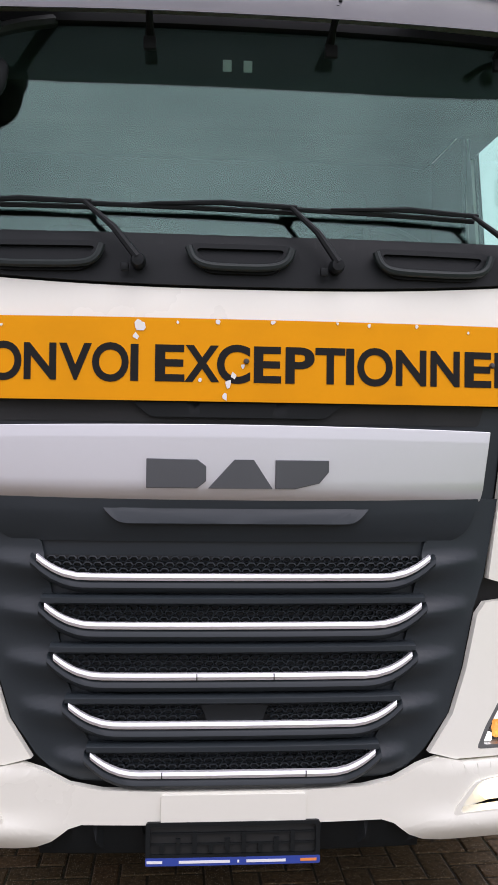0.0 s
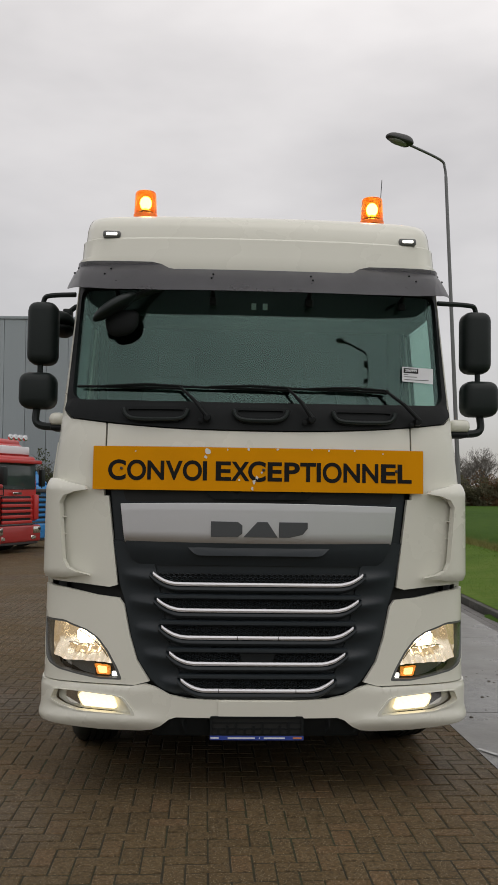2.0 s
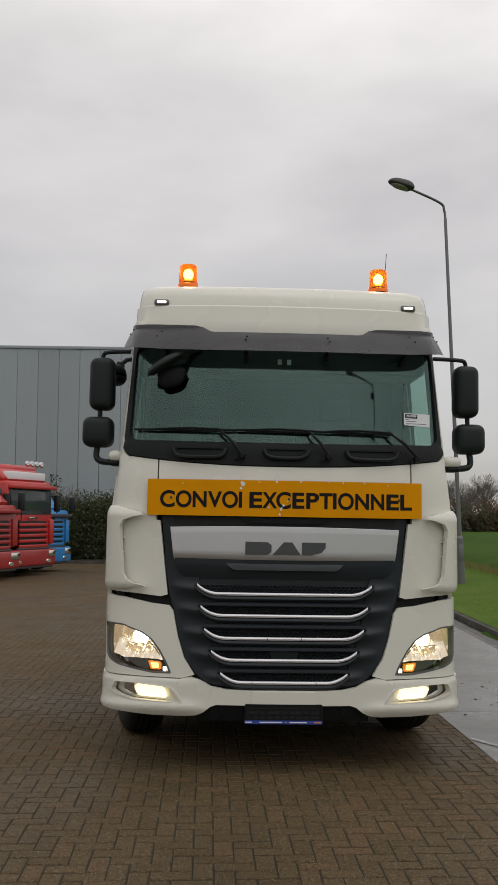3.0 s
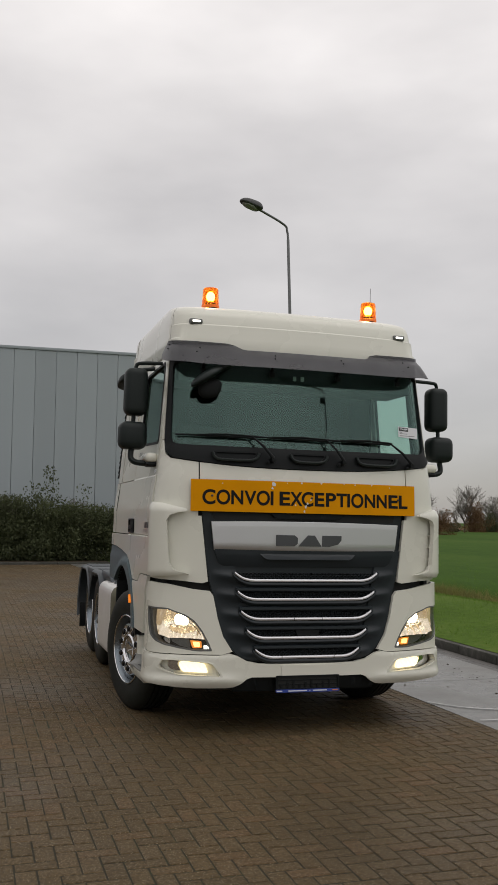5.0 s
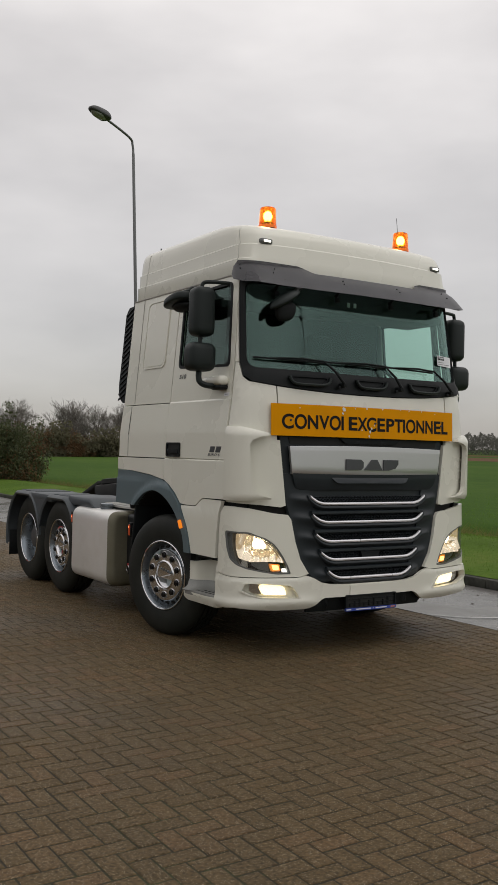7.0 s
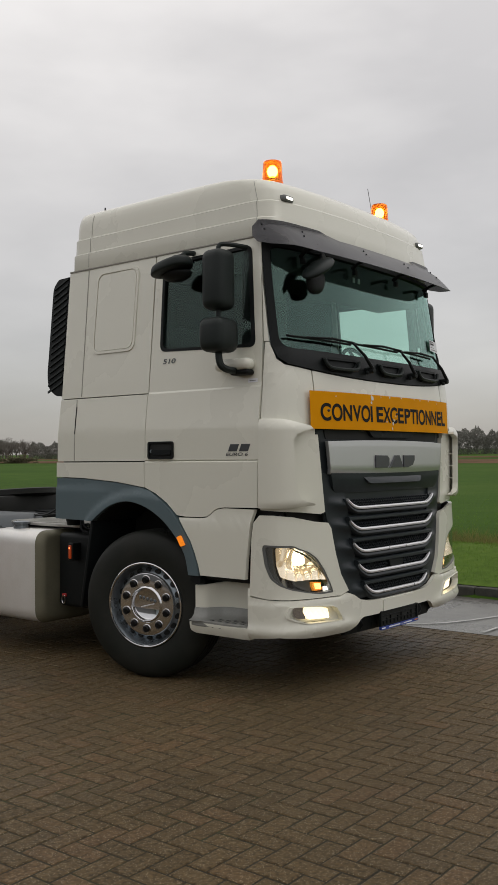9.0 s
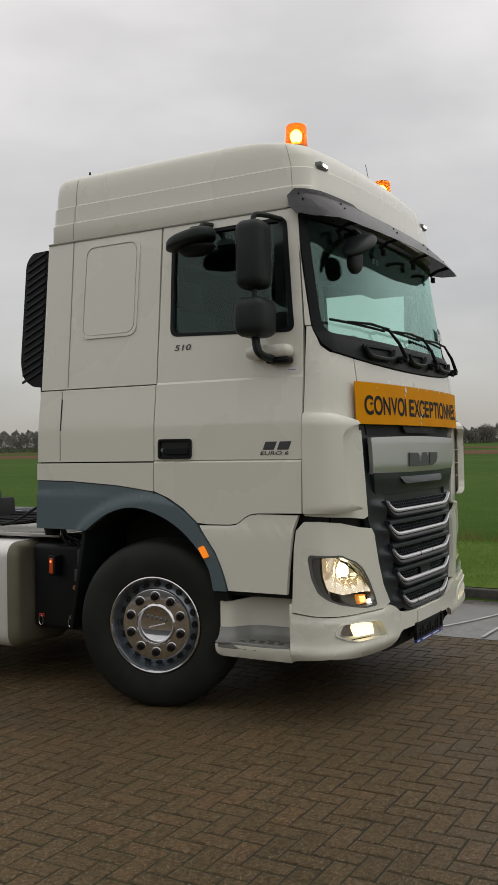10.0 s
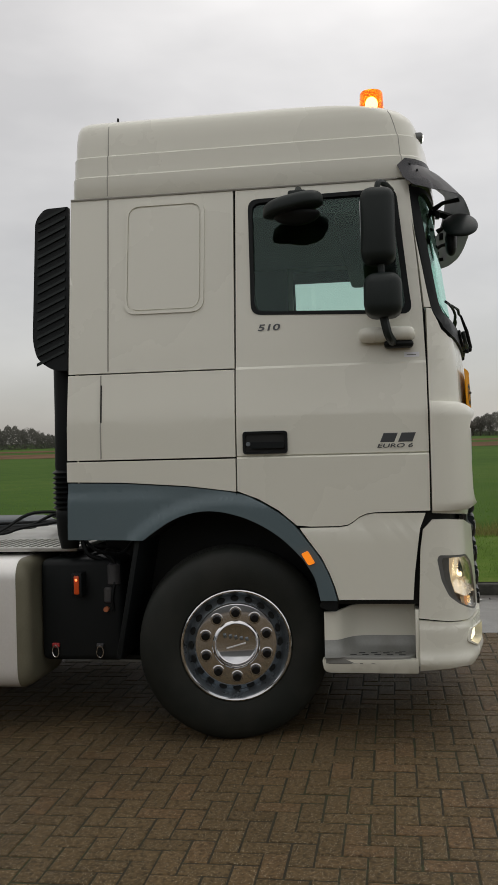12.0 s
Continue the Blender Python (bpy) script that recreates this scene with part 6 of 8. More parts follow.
    part("guard_bridge", box(bmesh.new(), (s * 0.62, 4.34, 0.96), (s * 1.150, 5.14, 1.052), 0.03, 2), GUARD, truck, "flat mudguard bridge")
    bm = box(bmesh.new(), (s * 0.60, 3.12, 0.965), (s * 1.120, 3.90, 1.070), 0.03, 2)
    for v in bm.verts:
        if v.co.y < 3.3:
            v.co.y += 0.18 * (v.co.z - 0.965) / 0.105
    part("guard_front", bm, GUARD, truck, "sloping front of the mudguard")
    mk = part("side_lamp", box(bmesh.new(), (s * 1.135, 3.590, 0.775), (s * 1.170, 3.660, 0.905), 0.008, 2), BLACK, truck, "small red side lamp in a black housing")
    part("lens", box(bmesh.new(), (s * 1.165, 3.608, 0.790), (s * 1.175, 3.640, 0.875), 0.004, 2), REDLENS, mk)
    part("lit_dot", box(bmesh.new(), (s * 1.171, 3.617, 0.845), (s * 1.178, 3.631, 0.860), 0.003, 2), REDLIT, mk, "small glowing lamp dot")
    bm = bmesh.new()
    web = [(4.16 + 0.60 * math.cos(a), 0.480 + 0.585 * math.sin(a)) for a in np.linspace(1.10, 0.12, 9)] + [(5.30 - 0.60 * math.cos(a), 0.480 + 0.585 * math.sin(a)) for a in np.linspace(0.12, 1.10, 9)]
    f0 = [bm.verts.new((s * 1.130, y, z)) for y, z in web]
    f1 = [bm.verts.new((s * 1.148, y, z)) for y, z in web]
    bm.faces.new(f0)
    bm.faces.new(f1)
    for k in range(len(web)):
        bm.faces.new((f0[k - 1], f0[k], f1[k], f1[k - 1]))
    bmesh.ops.recalc_face_normals(bm, faces=bm.faces)
    part("guard_web", bm, GUARD, truck, smooth=0)

# the sprung body leans a little towards the gutter; the wheels stand square
LEAN = Matrix.Translation((0, 0, 0.445)) @ Matrix.Rotation(radians(0.65), 4, "Y") @ Matrix.Translation((0, 0, -0.45))
for ob in list(truck.children):
    if not ob.name.startswith("wheel") or ob.name.startswith("wheel_arch"):
        ob.matrix_basis = LEAN @ ob.matrix_basis

# ================= the yard and the land round it =================
def ground_mat(name, stops, scale, detail_scale, rough, bump=0.3, bscale=30.0, distort=0.0, stretch=(1, 1, 1), wet=0.0, spec=0.4):
    """Soil, grass and concrete: colours blended by broad and fine noise, in world metres."""
    m, n, l, p = _nodes(name)
    geo = n.new("ShaderNodeNewGeometry")
    mp = n.new("ShaderNodeMapping")
    mp.inputs["Scale"].default_value = stretch
    l.new(geo.outputs["Position"], mp.inputs["Vector"])
    a = n.new("ShaderNodeTexNoise")
    a.inputs["Scale"].default_value, a.inputs["Detail"].default_value, a.inputs["Distortion"].default_value = scale, 8.0, distort
    b = n.new("ShaderNodeTexNoise")
    b.inputs["Scale"].default_value, b.inputs["Detail"].default_value = detail_scale, 6.0
    for t in (a, b):
        l.new(mp.outputs["Vector"], t.inputs["Vector"])
    mix = n.new("ShaderNodeMath")
    mix.operation = "MULTIPLY_ADD"
    l.new(b.outputs["Fac"], mix.inputs[0])
    mix.inputs[1].default_value = 0.6
    half = n.new("ShaderNodeMath")
    half.operation = "MULTIPLY_ADD"
    l.new(a.outputs["Fac"], half.inputs[0])
    half.inputs[1].default_value, half.inputs[2].default_value = 0.8, -0.2
    l.new(half.outputs[0], mix.inputs[2])
    ramp = n.new("ShaderNodeValToRGB")
    el = ramp.color_ramp.elements
    while len(el) < len(stops):
        el.new(0.5)
    for e, (pos, c) in zip(el, stops):
        e.position, e.color = pos, (*c, 1)
    l.new(mix.outputs[0], ramp.inputs["Fac"])
    l.new(ramp.outputs["Color"], p.inputs["Base Color"])
    rr = n.new("ShaderNodeMapRange")
    rr.inputs["From Min"].default_value, rr.inputs["From Max"].default_value = 0.35, 0.65
    rr.inputs["To Min"].default_value, rr.inputs["To Max"].default_value = max(0.04, rough - wet), rough
    l.new(a.outputs["Fac"], rr.inputs["Value"])
    l.new(rr.outputs["Result"], p.inputs["Roughness"])
    p.inputs["Specular IOR Level"].default_value = spec
    bp = n.new("ShaderNodeBump")
    bn = n.new("ShaderNodeTexNoise")
    bn.inputs["Scale"].default_value, bn.inputs["Detail"].default_value = bscale, 5.0
    l.new(mp.outputs["Vector"], bn.inputs["Vector"])
    l.new(bn.outputs["Fac"], bp.inputs["Height"])
    bp.inputs["Strength"].default_value, bp.inputs["Distance"].default_value = bump, 0.02
    l.new(bp.outputs["Normal"], p.inputs["Normal"])
    return m


FIELD = ground_mat("field_grass", [(0.25, (0.030, 0.068, 0.008)), (0.5, (0.046, 0.094, 0.012)), (0.75, (0.070, 0.115, 0.020))], 0.05, 1.8, 0.9, 0.6, 14, stretch=(1, 0.35, 1), spec=0.05)
VERGE = ground_mat("verge_grass", [(0.25, (0.048, 0.090, 0.010)), (0.5, (0.080, 0.140, 0.018)), (0.8, (0.13, 0.165, 0.038))], 0.5, 9.0, 0.9, 0.8, 40, spec=0.08)
PLOUGH = ground_mat("ploughed_soil", [(0.3, (0.085, 0.050, 0.028)), (0.7, (0.150, 0.085, 0.048))], 0.1, 2.0, 0.95, 0.6, 6, stretch=(0.3, 1, 1), spec=0.05)
YARD = ground_mat("yard_paving_far", [(0.3, (0.062, 0.042, 0.022)), (0.6, (0.088, 0.060, 0.031))], 0.4, 8.0, 0.55, 0.4, 40, wet=0.2)
JOINT = ground_mat("joint_sand", [(0.3, (0.018, 0.015, 0.008)), (0.52, (0.026, 0.023, 0.011)), (0.70, (0.030, 0.040, 0.011))], 0.8, 40.0, 0.9, 0.5, 90)
CONCRETE = ground_mat("wet_concrete", [(0.3, (0.085, 0.083, 0.074)), (0.5, (0.138, 0.135, 0.122)), (0.62, (0.160, 0.156, 0.141)), (0.8, (0.205, 0.20, 0.182))], 0.6, 6.0, 0.42, 0.12, 60, wet=0.26)
KERB = ground_mat("kerb_concrete", [(0.3, (0.028, 0.030, 0.022)), (0.6, (0.070, 0.068, 0.058)), (0.8, (0.12, 0.115, 0.10))], 1.5, 14.0, 0.8, 0.4, 60)


def kerb_x(y):
    return 3.42 + 0.055 * (y - 0.5) + 0.0006 * max(0, y - 8) ** 2


def land(x, y):
    d = x - kerb_x(min(y, 40)) - 0.15
    if d < 0 and y < 33.5:
        return -0.05 + slope(y)
    if y >= 33.5 and d < 0:
        return 0.06 + slope(y)
    hump = 0.09 + 0.22 * math.exp(-((d - 2.2) / 1.5) ** 2)
    ditch = -0.45 * math.exp(-((d - 5.6) / 1.0) ** 2)
    fade = 1 / (1 + math.exp(min(50, (d - 4.0) / 0.6)))
    return slope(y) + hump * fade + ditch + 0.02 * noise.noise((x * 0.3, y * 0.3, 0)) * min(1, max(0, d))


xs = [-1400, -500, -150, -60, -30, -20, -10, 0, 2, 3.0] + [3.3 + 0.35 * k for k in range(36)] + [17, 20, 26, 40, 70, 120, 300, 700, 1400]
ys = [-1400, -400, -150, -60] + [-31 + 1.0 * k for k in range(79)] + [52, 58, 70, 100, 160, 300, 700, 1400]
bm = bmesh.new()
grid = [[bm.verts.new((x, y, land(x, y))) for x in xs] for y in ys]
for a, b in zip(grid, grid[1:]):
    for k in range(len(xs) - 1):
        bm.faces.new((a[k], a[k + 1], b[k + 1], b[k]))
tagged(part("ground", bm, FIELD, smooth=60), "flat green winter crop field out to the horizon", "ground", kind="structure")

# verge turf between kerb and ditch
bm = bmesh.new()
prev = None
for y in np.arange(-30, 48.1, 1.0):
    row = [bm.verts.new((kerb_x(min(y, 40)) + (0.085 if d == 0 else 0.10 + d), y, 0.112 + slope(y) if d == 0 else max(0.10 * (d < 0.5) + slope(y), land(kerb_x(min(y, 40)) + 0.16 + d, y)) + 0.014)) for d in np.linspace(0, 4.2, 22)]
    if prev:
        for k in range(21):
            bm.faces.new((prev[k], prev[k + 1], row[k + 1], row[k]))
    prev = row
tagged(part("verge", bm, VERGE, smooth=60), "mown grass verge beside the kerb", "grass", kind="structure")
# ploughed strip across the field
bm = bmesh.new()
for x0, x1 in ((92, 125), (150, 175)):
    vs = [bm.verts.new(p) for p in ((x0, -300, 0.03), (x1, -300, 0.03), (x1, -1.2, 0.03), (x1 + 5, 34, slope(34) + 0.03), (x1 + 70, 600, slope(34) + 0.03), (x0 + 70, 600, slope(34) + 0.03), (x0 + 5, 34, slope(34) + 0.03), (x0, -1.2, 0.03))]
    for q in ((0, 1, 2, 7), (7, 2, 3, 6), (6, 3, 4, 5)):
        bm.faces.new([vs[k] for k in q])
tagged(part("ploughed_strip", bm, PLOUGH), "brown ploughed strip across the field", "soil", kind="structure")

# grass blades on the verge, long and pale along the ditch
def blades(name, label, count, spot, height, spread, seed, colours):
    rnd = np.random.RandomState(seed)
    verts, faces = [], []
    for k in range(count):
        x, y = spot(rnd)
        z = land(x, y)
        h = height * rnd.uniform(0.5, 1.3)
        a = rnd.uniform(0, 2 * math.pi)
        dx, dy = math.cos(a), math.sin(a)
        w = 0.005 + 0.012 * height
        lean = spread * rnd.uniform(-1, 1, 2)
        i = len(verts)
        verts += [(x - dx * w, y - dy * w, z), (x + dx * w, y + dy * w, z), (x + lean[0] * h, y + lean[1] * h, z + h)]
        faces.append((i, i + 1, i + 2))
    me = bpy.data.meshes.new(name)
    me.from_pydata(verts, [], faces)
    me.materials.append(colours)
    return tagged(new(name, me), label, "grass", kind="stuff")


BLADE = leaf("grass_blade", (0.125, 0.215, 0.032), rough=0.8, var=0.25, scale=1.5, fine=0.15, per="island", per_amount=0.4)
STRAW = leaf("dry_grass", (0.185, 0.175, 0.055), rough=0.85, var=0.35, scale=0.9, fine=0.2, per="island")
blades("verge_grass", "short green grass on the verge", 60000, lambda r: (lambda y: (kerb_x(y) + 0.25 + r.uniform(0, 4.2), y))(min(40, -6 + r.exponential(16))), 0.045, 0.9, 3, BLADE)
blades("ditch_growth", "long yellowish grass along the ditch", 64000, lambda r: (lambda y: (kerb_x(y) + 0.15 + 4.9 + 0.30 * math.sin(y * 1.3) + r.normal(0, 0.42), y))(min(60, -12 + r.exponential(20))), 0.30, 0.9, 4, STRAW)
blades("field_edge", "young green crop at the edge of the field", 26000, lambda r: (lambda y: (kerb_x(y) + 6.8 + r.exponential(7), y))(min(80, -15 + r.exponential(30))), 0.06, 0.9, 5, BLADE)

# kerb stones
kerb = thing("kerb", "dark weathered concrete kerb stones along the road", "kerb", kind="structure")
y = -30.0
ks = bmesh.new()
box(ks, (0, 0.004, -0.10), (0.14, 0.996, 0.105), 0.018, 2)
ksm = finish("kerb_stone", ks, KERB)
while y < 33:
    ob = new("kerb_stone", ksm)
    x0, x1 = kerb_x(y), kerb_x(y + 1)
    ob.matrix_world = Matrix.Translation((x0, y, slope(y))) @ Matrix.Rotation(-math.atan2(x1 - x0, 1), 4, "Z") @ Matrix.Rotation(slope(y + 1) - slope(y), 4, "X")
    ob.parent = kerb
    y += 1.0
x = -22.0
while x < kerb_x(33) - 0.6:
    ob = new("kerb_stone", ksm)
    ob.matrix_world = Matrix.Translation((x + 1, 33, slope(33))) @ Matrix.Rotation(radians(90), 4, "Z")
    ob.parent = kerb
    x += 1.0

# concrete road slabs
road = thing("road", "wet grey concrete road slabs with dark joints", "road", kind="structure")
y = -30.0
while y < 33:
    x0, x1, y1 = 1.55, kerb_x(min(max(y, -12), 33)) - 0.30, y + 4.0
    y1 = min(y1, 33.0)
    lim = lambda v: kerb_x(min(max(v, -30), 33)) - 0.30
    bm = bmesh.new()
    lo = [(x0, y + 0.006), (lim(y) , y + 0.006), (lim(y1), y1 - 0.006), (x0, y1 - 0.006)]
    a = [bm.verts.new((p, q, -0.09 + slope(q))) for p, q in lo]
    b = [bm.verts.new((p, q, 0.006 + slope(q))) for p, q in lo]
    bm.faces.new(b)
    for k in range(4):
        bm.faces.new((a[k], a[(k + 1) % 4], b[(k + 1) % 4], b[k]))
    ob = part("slab", bm, CONCRETE, road)
    y = y1
# gutter setts beside the kerb
gm = bmesh.new()
box(gm, (0, 0.004, -0.06), (0.135, 0.206, -0.004), 0.006, 1)
SETT = surf("gutter_sett", (0.085, 0.080, 0.072), 0.5, var=0.2, scale=4, fine=0.15, per="object")
gmm = finish("gutter_sett", gm, SETT)
y = -8.0
while y < 30:
    for j in range(2):
        ob = new("gutter_sett", gmm)
        ob.matrix_world = Matrix.Translation((kerb_x(y) - 0.29 + 0.142 * j, y + 0.1 * j, slope(y)))
        ob.parent = road
    y += 0.21
# a worn white line on the slabs
LINEPAINT = surf("worn_white_line", (0.50, 0.50, 0.48), 0.5, var=0.25, scale=9, fine=0.3, dirt=(0.2, 0.2, 0.2), dirt_amount=0.9, dscale=14)
for pts in ([(1.56, 0.93), (1.75, 0.62), (2.05, 0.42), (2.6, 0.20), (3.0, 0.08)], [(1.60, 0.05), (2.3, -0.02), (3.05, -0.35)]):
    bm = bmesh.new()
    c = curve_pts([(a, b, 0.012 + slope(b)) for a, b in pts], 6)
    prev = None
    for k, p in enumerate(c):
        d = (c[min(k + 1, len(c) - 1)] - c[max(k - 1, 0)]).normalized()
        o = Vector((-d.y, d.x, 0)) * 0.016
        row = (bm.verts.new(p - o), bm.verts.new(p + o))
        if prev:
            bm.faces.new((prev[0], row[0], row[1], prev[1]))
        prev = row
    tagged(part("road_line", bm, LINEPAINT), "thin worn white line on the concrete", "marking", kind="structure")

# yard under and beyond the paving bricks
def strip(bm, x0, x1, y0, y1, z):
    prev = None
    for y in sorted({y0, y1, *(v for v in (-1.2, 0.0, 3.0, 10.0, 20.0, 33.0) if y0 < v < y1)}):
        row = [bm.verts.new((x, y, z + slope(y))) for x in (x0, x1)]
        if prev:
            bm.faces.new((prev[0], prev[1], row[1], row[0]))
        prev = row


bm = bmesh.new()
strip(bm, -14.03, 1.53, -8.0, 33.0, -0.0034)
tagged(part("paving_bed", bm, JOINT), "dark sandy bed of the paving", "ground", kind="structure")
bm = bmesh.new()
strip(bm, -60, -14.03, -60, 33, -0.006)
strip(bm, -14.03, 1.53, -60, -8.0, -0.006)
tagged(part("yard", bm, YARD), "brown brick paved yard", "ground", kind="structure")

# soil and leaf litter under the hedge
SOIL = ground_mat("hedge_soil", [(0.3, (0.030, 0.024, 0.016)), (0.6, (0.055, 0.043, 0.028)), (0.8, (0.07, 0.062, 0.03))], 0.8, 12.0, 0.95, 0.7, 30, spec=0.1)
bm = bmesh.new()
vs = [bm.verts.new(p) for p in ((-22, 33.15, slope(33) + 0.072), (3.2, 33.15, slope(33) + 0.072), (3.6, 38.5, slope(34) + 0.072), (-22, 38.5, slope(34) + 0.072))]
bm.faces.new(vs)
tagged(part("hedge_bed", bm, SOIL), "dark soil bed under the hedge", "soil", kind="structure")
# clods of mud left on the concrete
rs = np.random.RandomState(12)
bm = bmesh.new()
for k in range(130):
    x, y = rs.normal(2.55, 0.35), rs.normal(2.6, 0.7)
    if not 1.7 < x < 3.0:
        continue
    r = 0.003 + 0.011 * rs.rand() ** 3
    q = bmesh.ops.create_icosphere(bm, subdivisions=1, radius=r, matrix=Matrix.Translation((x, y, 0.006 + slope(y))) @ Matrix.Diagonal((1.3, 1.0, 0.55, 1)))
    for v in q["verts"]:
        v.co += Vector(rs.uniform(-0.2, 0.2, 3).tolist()) * r
tagged(part("mud_clods", bm, SOIL), "crumbs of dried mud scattered on the concrete", "mud", kind="stuff")

# ---- warehouse ----
CLAD = surf("wall_cladding", (0.335, 0.375, 0.39), 0.55, metal=0.1, var=0.05, scale=0.4, fine=0.03, fscale=20, spec=0.3, per="object", per_amount=0.14)
hall = thing("warehouse", "tall grey warehouse clad in vertical metal panels", "building", at=(7.2, 38.6, slope(34)))
hall.scale.z = 1.044
pm = bmesh.new()
box(pm, (0.008, 0, 0), (0.992, 0.08, 9.60), 0.012, 1)
for gx in (0.33, 0.66):
    box(pm, (gx - 0.010, -0.004, 0.02), (gx + 0.010, 0.0, 9.58))
pmm = finish("wall_panel", pm, CLAD)
for k in range(52):
    ob = new("wall_panel", pmm)
    ob.parent = hall
    ob.location = (-(k + 1) * 1.0, 0, 0.06)
for k in range(40):
    ob = new("wall_panel", pmm)
    ob.parent = hall
    ob.matrix_local = Matrix.Translation((0, 0.08 + k, 0.06)) @ Matrix.Rotation(radians(90), 4, "Z")
bm = boxes(((-52.0, -0.05, 9.66), (0.06, 0.12, 9.80)), ((-0.06, 0.12, 9.66), (0.06, 40, 9.80)), bevel=0.02)
ob = part("roof_trim", bm, CLAD, hall)
bm = boxes(((-52, 0.12, 9.45), (-0.08, 40, 9.55)))
part("roof", bm, CLAD, hall)
bm = boxes(((-52, 0.085, 0.0), (-0.08, 0.12, 9.66)))
part("inner_wall", bm, CLAD, hall)

# ---- lamp posts ----
POLE = surf("galvanised_steel", (0.17, 0.175, 0.175), 0.5, metal=0.5, var=0.12, scale=3, fine=0.06)
LAMPHEAD = surf("lamp_head", (0.06, 0.062, 0.06), 0.45, metal=0.3, var=0.1)
LAMPGLASS = surf("lamp_bowl", (0.30, 0.31, 0.28), 0.2, var=0.1)
def lamp_post(base, top, head, label, k=1.0):
    bx, by, bz = base
    post = thing("street_lamp", label, "lamp", "street lamps", at=base)
    h = top - bz
    d = Vector((head[0] - bx, head[1] - by, 0))
    bm = bmesh.new()
    tube(bm, [(0, 0, -0.3), (0, 0, 1.1)], 0.085, 14)
    tube(bm, [(0, 0, 1.1), (0, 0, 1.16)], [0.085, 0.06], 14)
    up = [Vector((0, 0, 1.15)), Vector((0, 0, h * 0.5)), Vector((0, 0, h - 0.35))]
    arm = curve_pts([Vector((0, 0, h - 0.35)), Vector((0, 0, h - 0.12)) + d * 0.02, Vector((0, 0, h + 0.05)) + d * 0.12, Vector((0, 0, head[2] - bz - 0.04)) + d * (1 - 0.30 / d.length)], 5)
    tube(bm, up + arm[1:], [0.055, 0.046, 0.038] + [0.031] * (len(arm) - 1), 12)
    part("pole", bm, POLE, post)
    part("door", boxes(((-0.05, -0.09, 0.55), (0.05, -0.08, 0.95)), bevel=0.008), POLE, post)
    rot = Matrix.Translation((head[0] - bx, head[1] - by, head[2] - bz)) @ Matrix.Rotation(math.atan2(d.y, d.x), 4, "Z") @ Matrix.Rotation(radians(-8), 4, "Y")
    bm = bmesh.new()
    bmesh.ops.create_uvsphere(bm, u_segments=24, v_segments=12, radius=1.0)
    for v in bm.verts:
        x, y, z = v.co
        x, y = (math.copysign(abs(c) ** 0.6, c) for c in (x, y))
        v.co = (0.37 * x * (0.6 + 0.4 * k), (0.16 - 0.045 * x) * y * k, (0.15 - 0.04 * x) * z * k if z > 0 else 0.06 * z * k)
    bmesh.ops.transform(bm, matrix=rot, verts=bm.verts)
    part("head", bm, LAMPHEAD, post, smooth=60)
    bm = bmesh.new()
    bmesh.ops.create_uvsphere(bm, u_segments=20, v_segments=10, radius=1.0)
    for v in bm.verts:
        x, y, z = v.co
        v.co = ((0.27 * x + 0.03) * (0.6 + 0.4 * k), 0.125 * y * k, (-0.04 + (0.01 * z if z > 0 else 0.06 * z)) * k)
    bmesh.ops.transform(bm, matrix=rot, verts=bm.verts)
    part("bowl", bm, LAMPGLASS, post, smooth=60)
    return post


first = lamp_post((5.74, 16.33, 0.12), 9.64, (4.47, 15.60, 9.92), "tall galvanised street lamp standing in the grass verge")
first.rotation_euler.y = -0.033
second = lamp_post((6.9, -14.4, 0.1), 9.45, (5.1, -15.0, 9.9), "tall galvanised street lamp with a grey box on its pole", k=0.5)
part("pole_box", box(bmesh.new(), (-0.30, -0.08, 8.98), (-0.03, 0.08, 9.12), 0.02, 2), LAMPHEAD, second)

# ---- vegetation ----
BARK = surf("bark", (0.075, 0.062, 0.050), 0.9, var=0.3, scale=5, fine=0.2, fscale=40, bump=0.5, bscale=40)
# twig, far leaf and far wood colours are paled to paint in distance haze
TWIG = leaf("haze_pale_twigs", (0.145, 0.132, 0.115), 0.4, rough=0.9, var=0.3, scale=2)
FARLEAF = leaf("haze_pale_hedge_leaf", (0.16, 0.15, 0.095), rough=0.9, var=0.3, scale=0.8, spec=0.1, per="island")
FARWOOD = leaf("haze_pale_wood", (0.150, 0.148, 0.130), rough=0.95, var=0.25, scale=0.05, spec=0.05)
LEAF = leaf("hedge_leaf", (0.075, 0.090, 0.036), 0.3, rough=0.7, var=0.3, scale=0.8, per="island")
RUST = leaf("rusty_leaf", (0.150, 0.085, 0.038), 0.3, rough=0.8, var=0.3, scale=0.8, per="island")


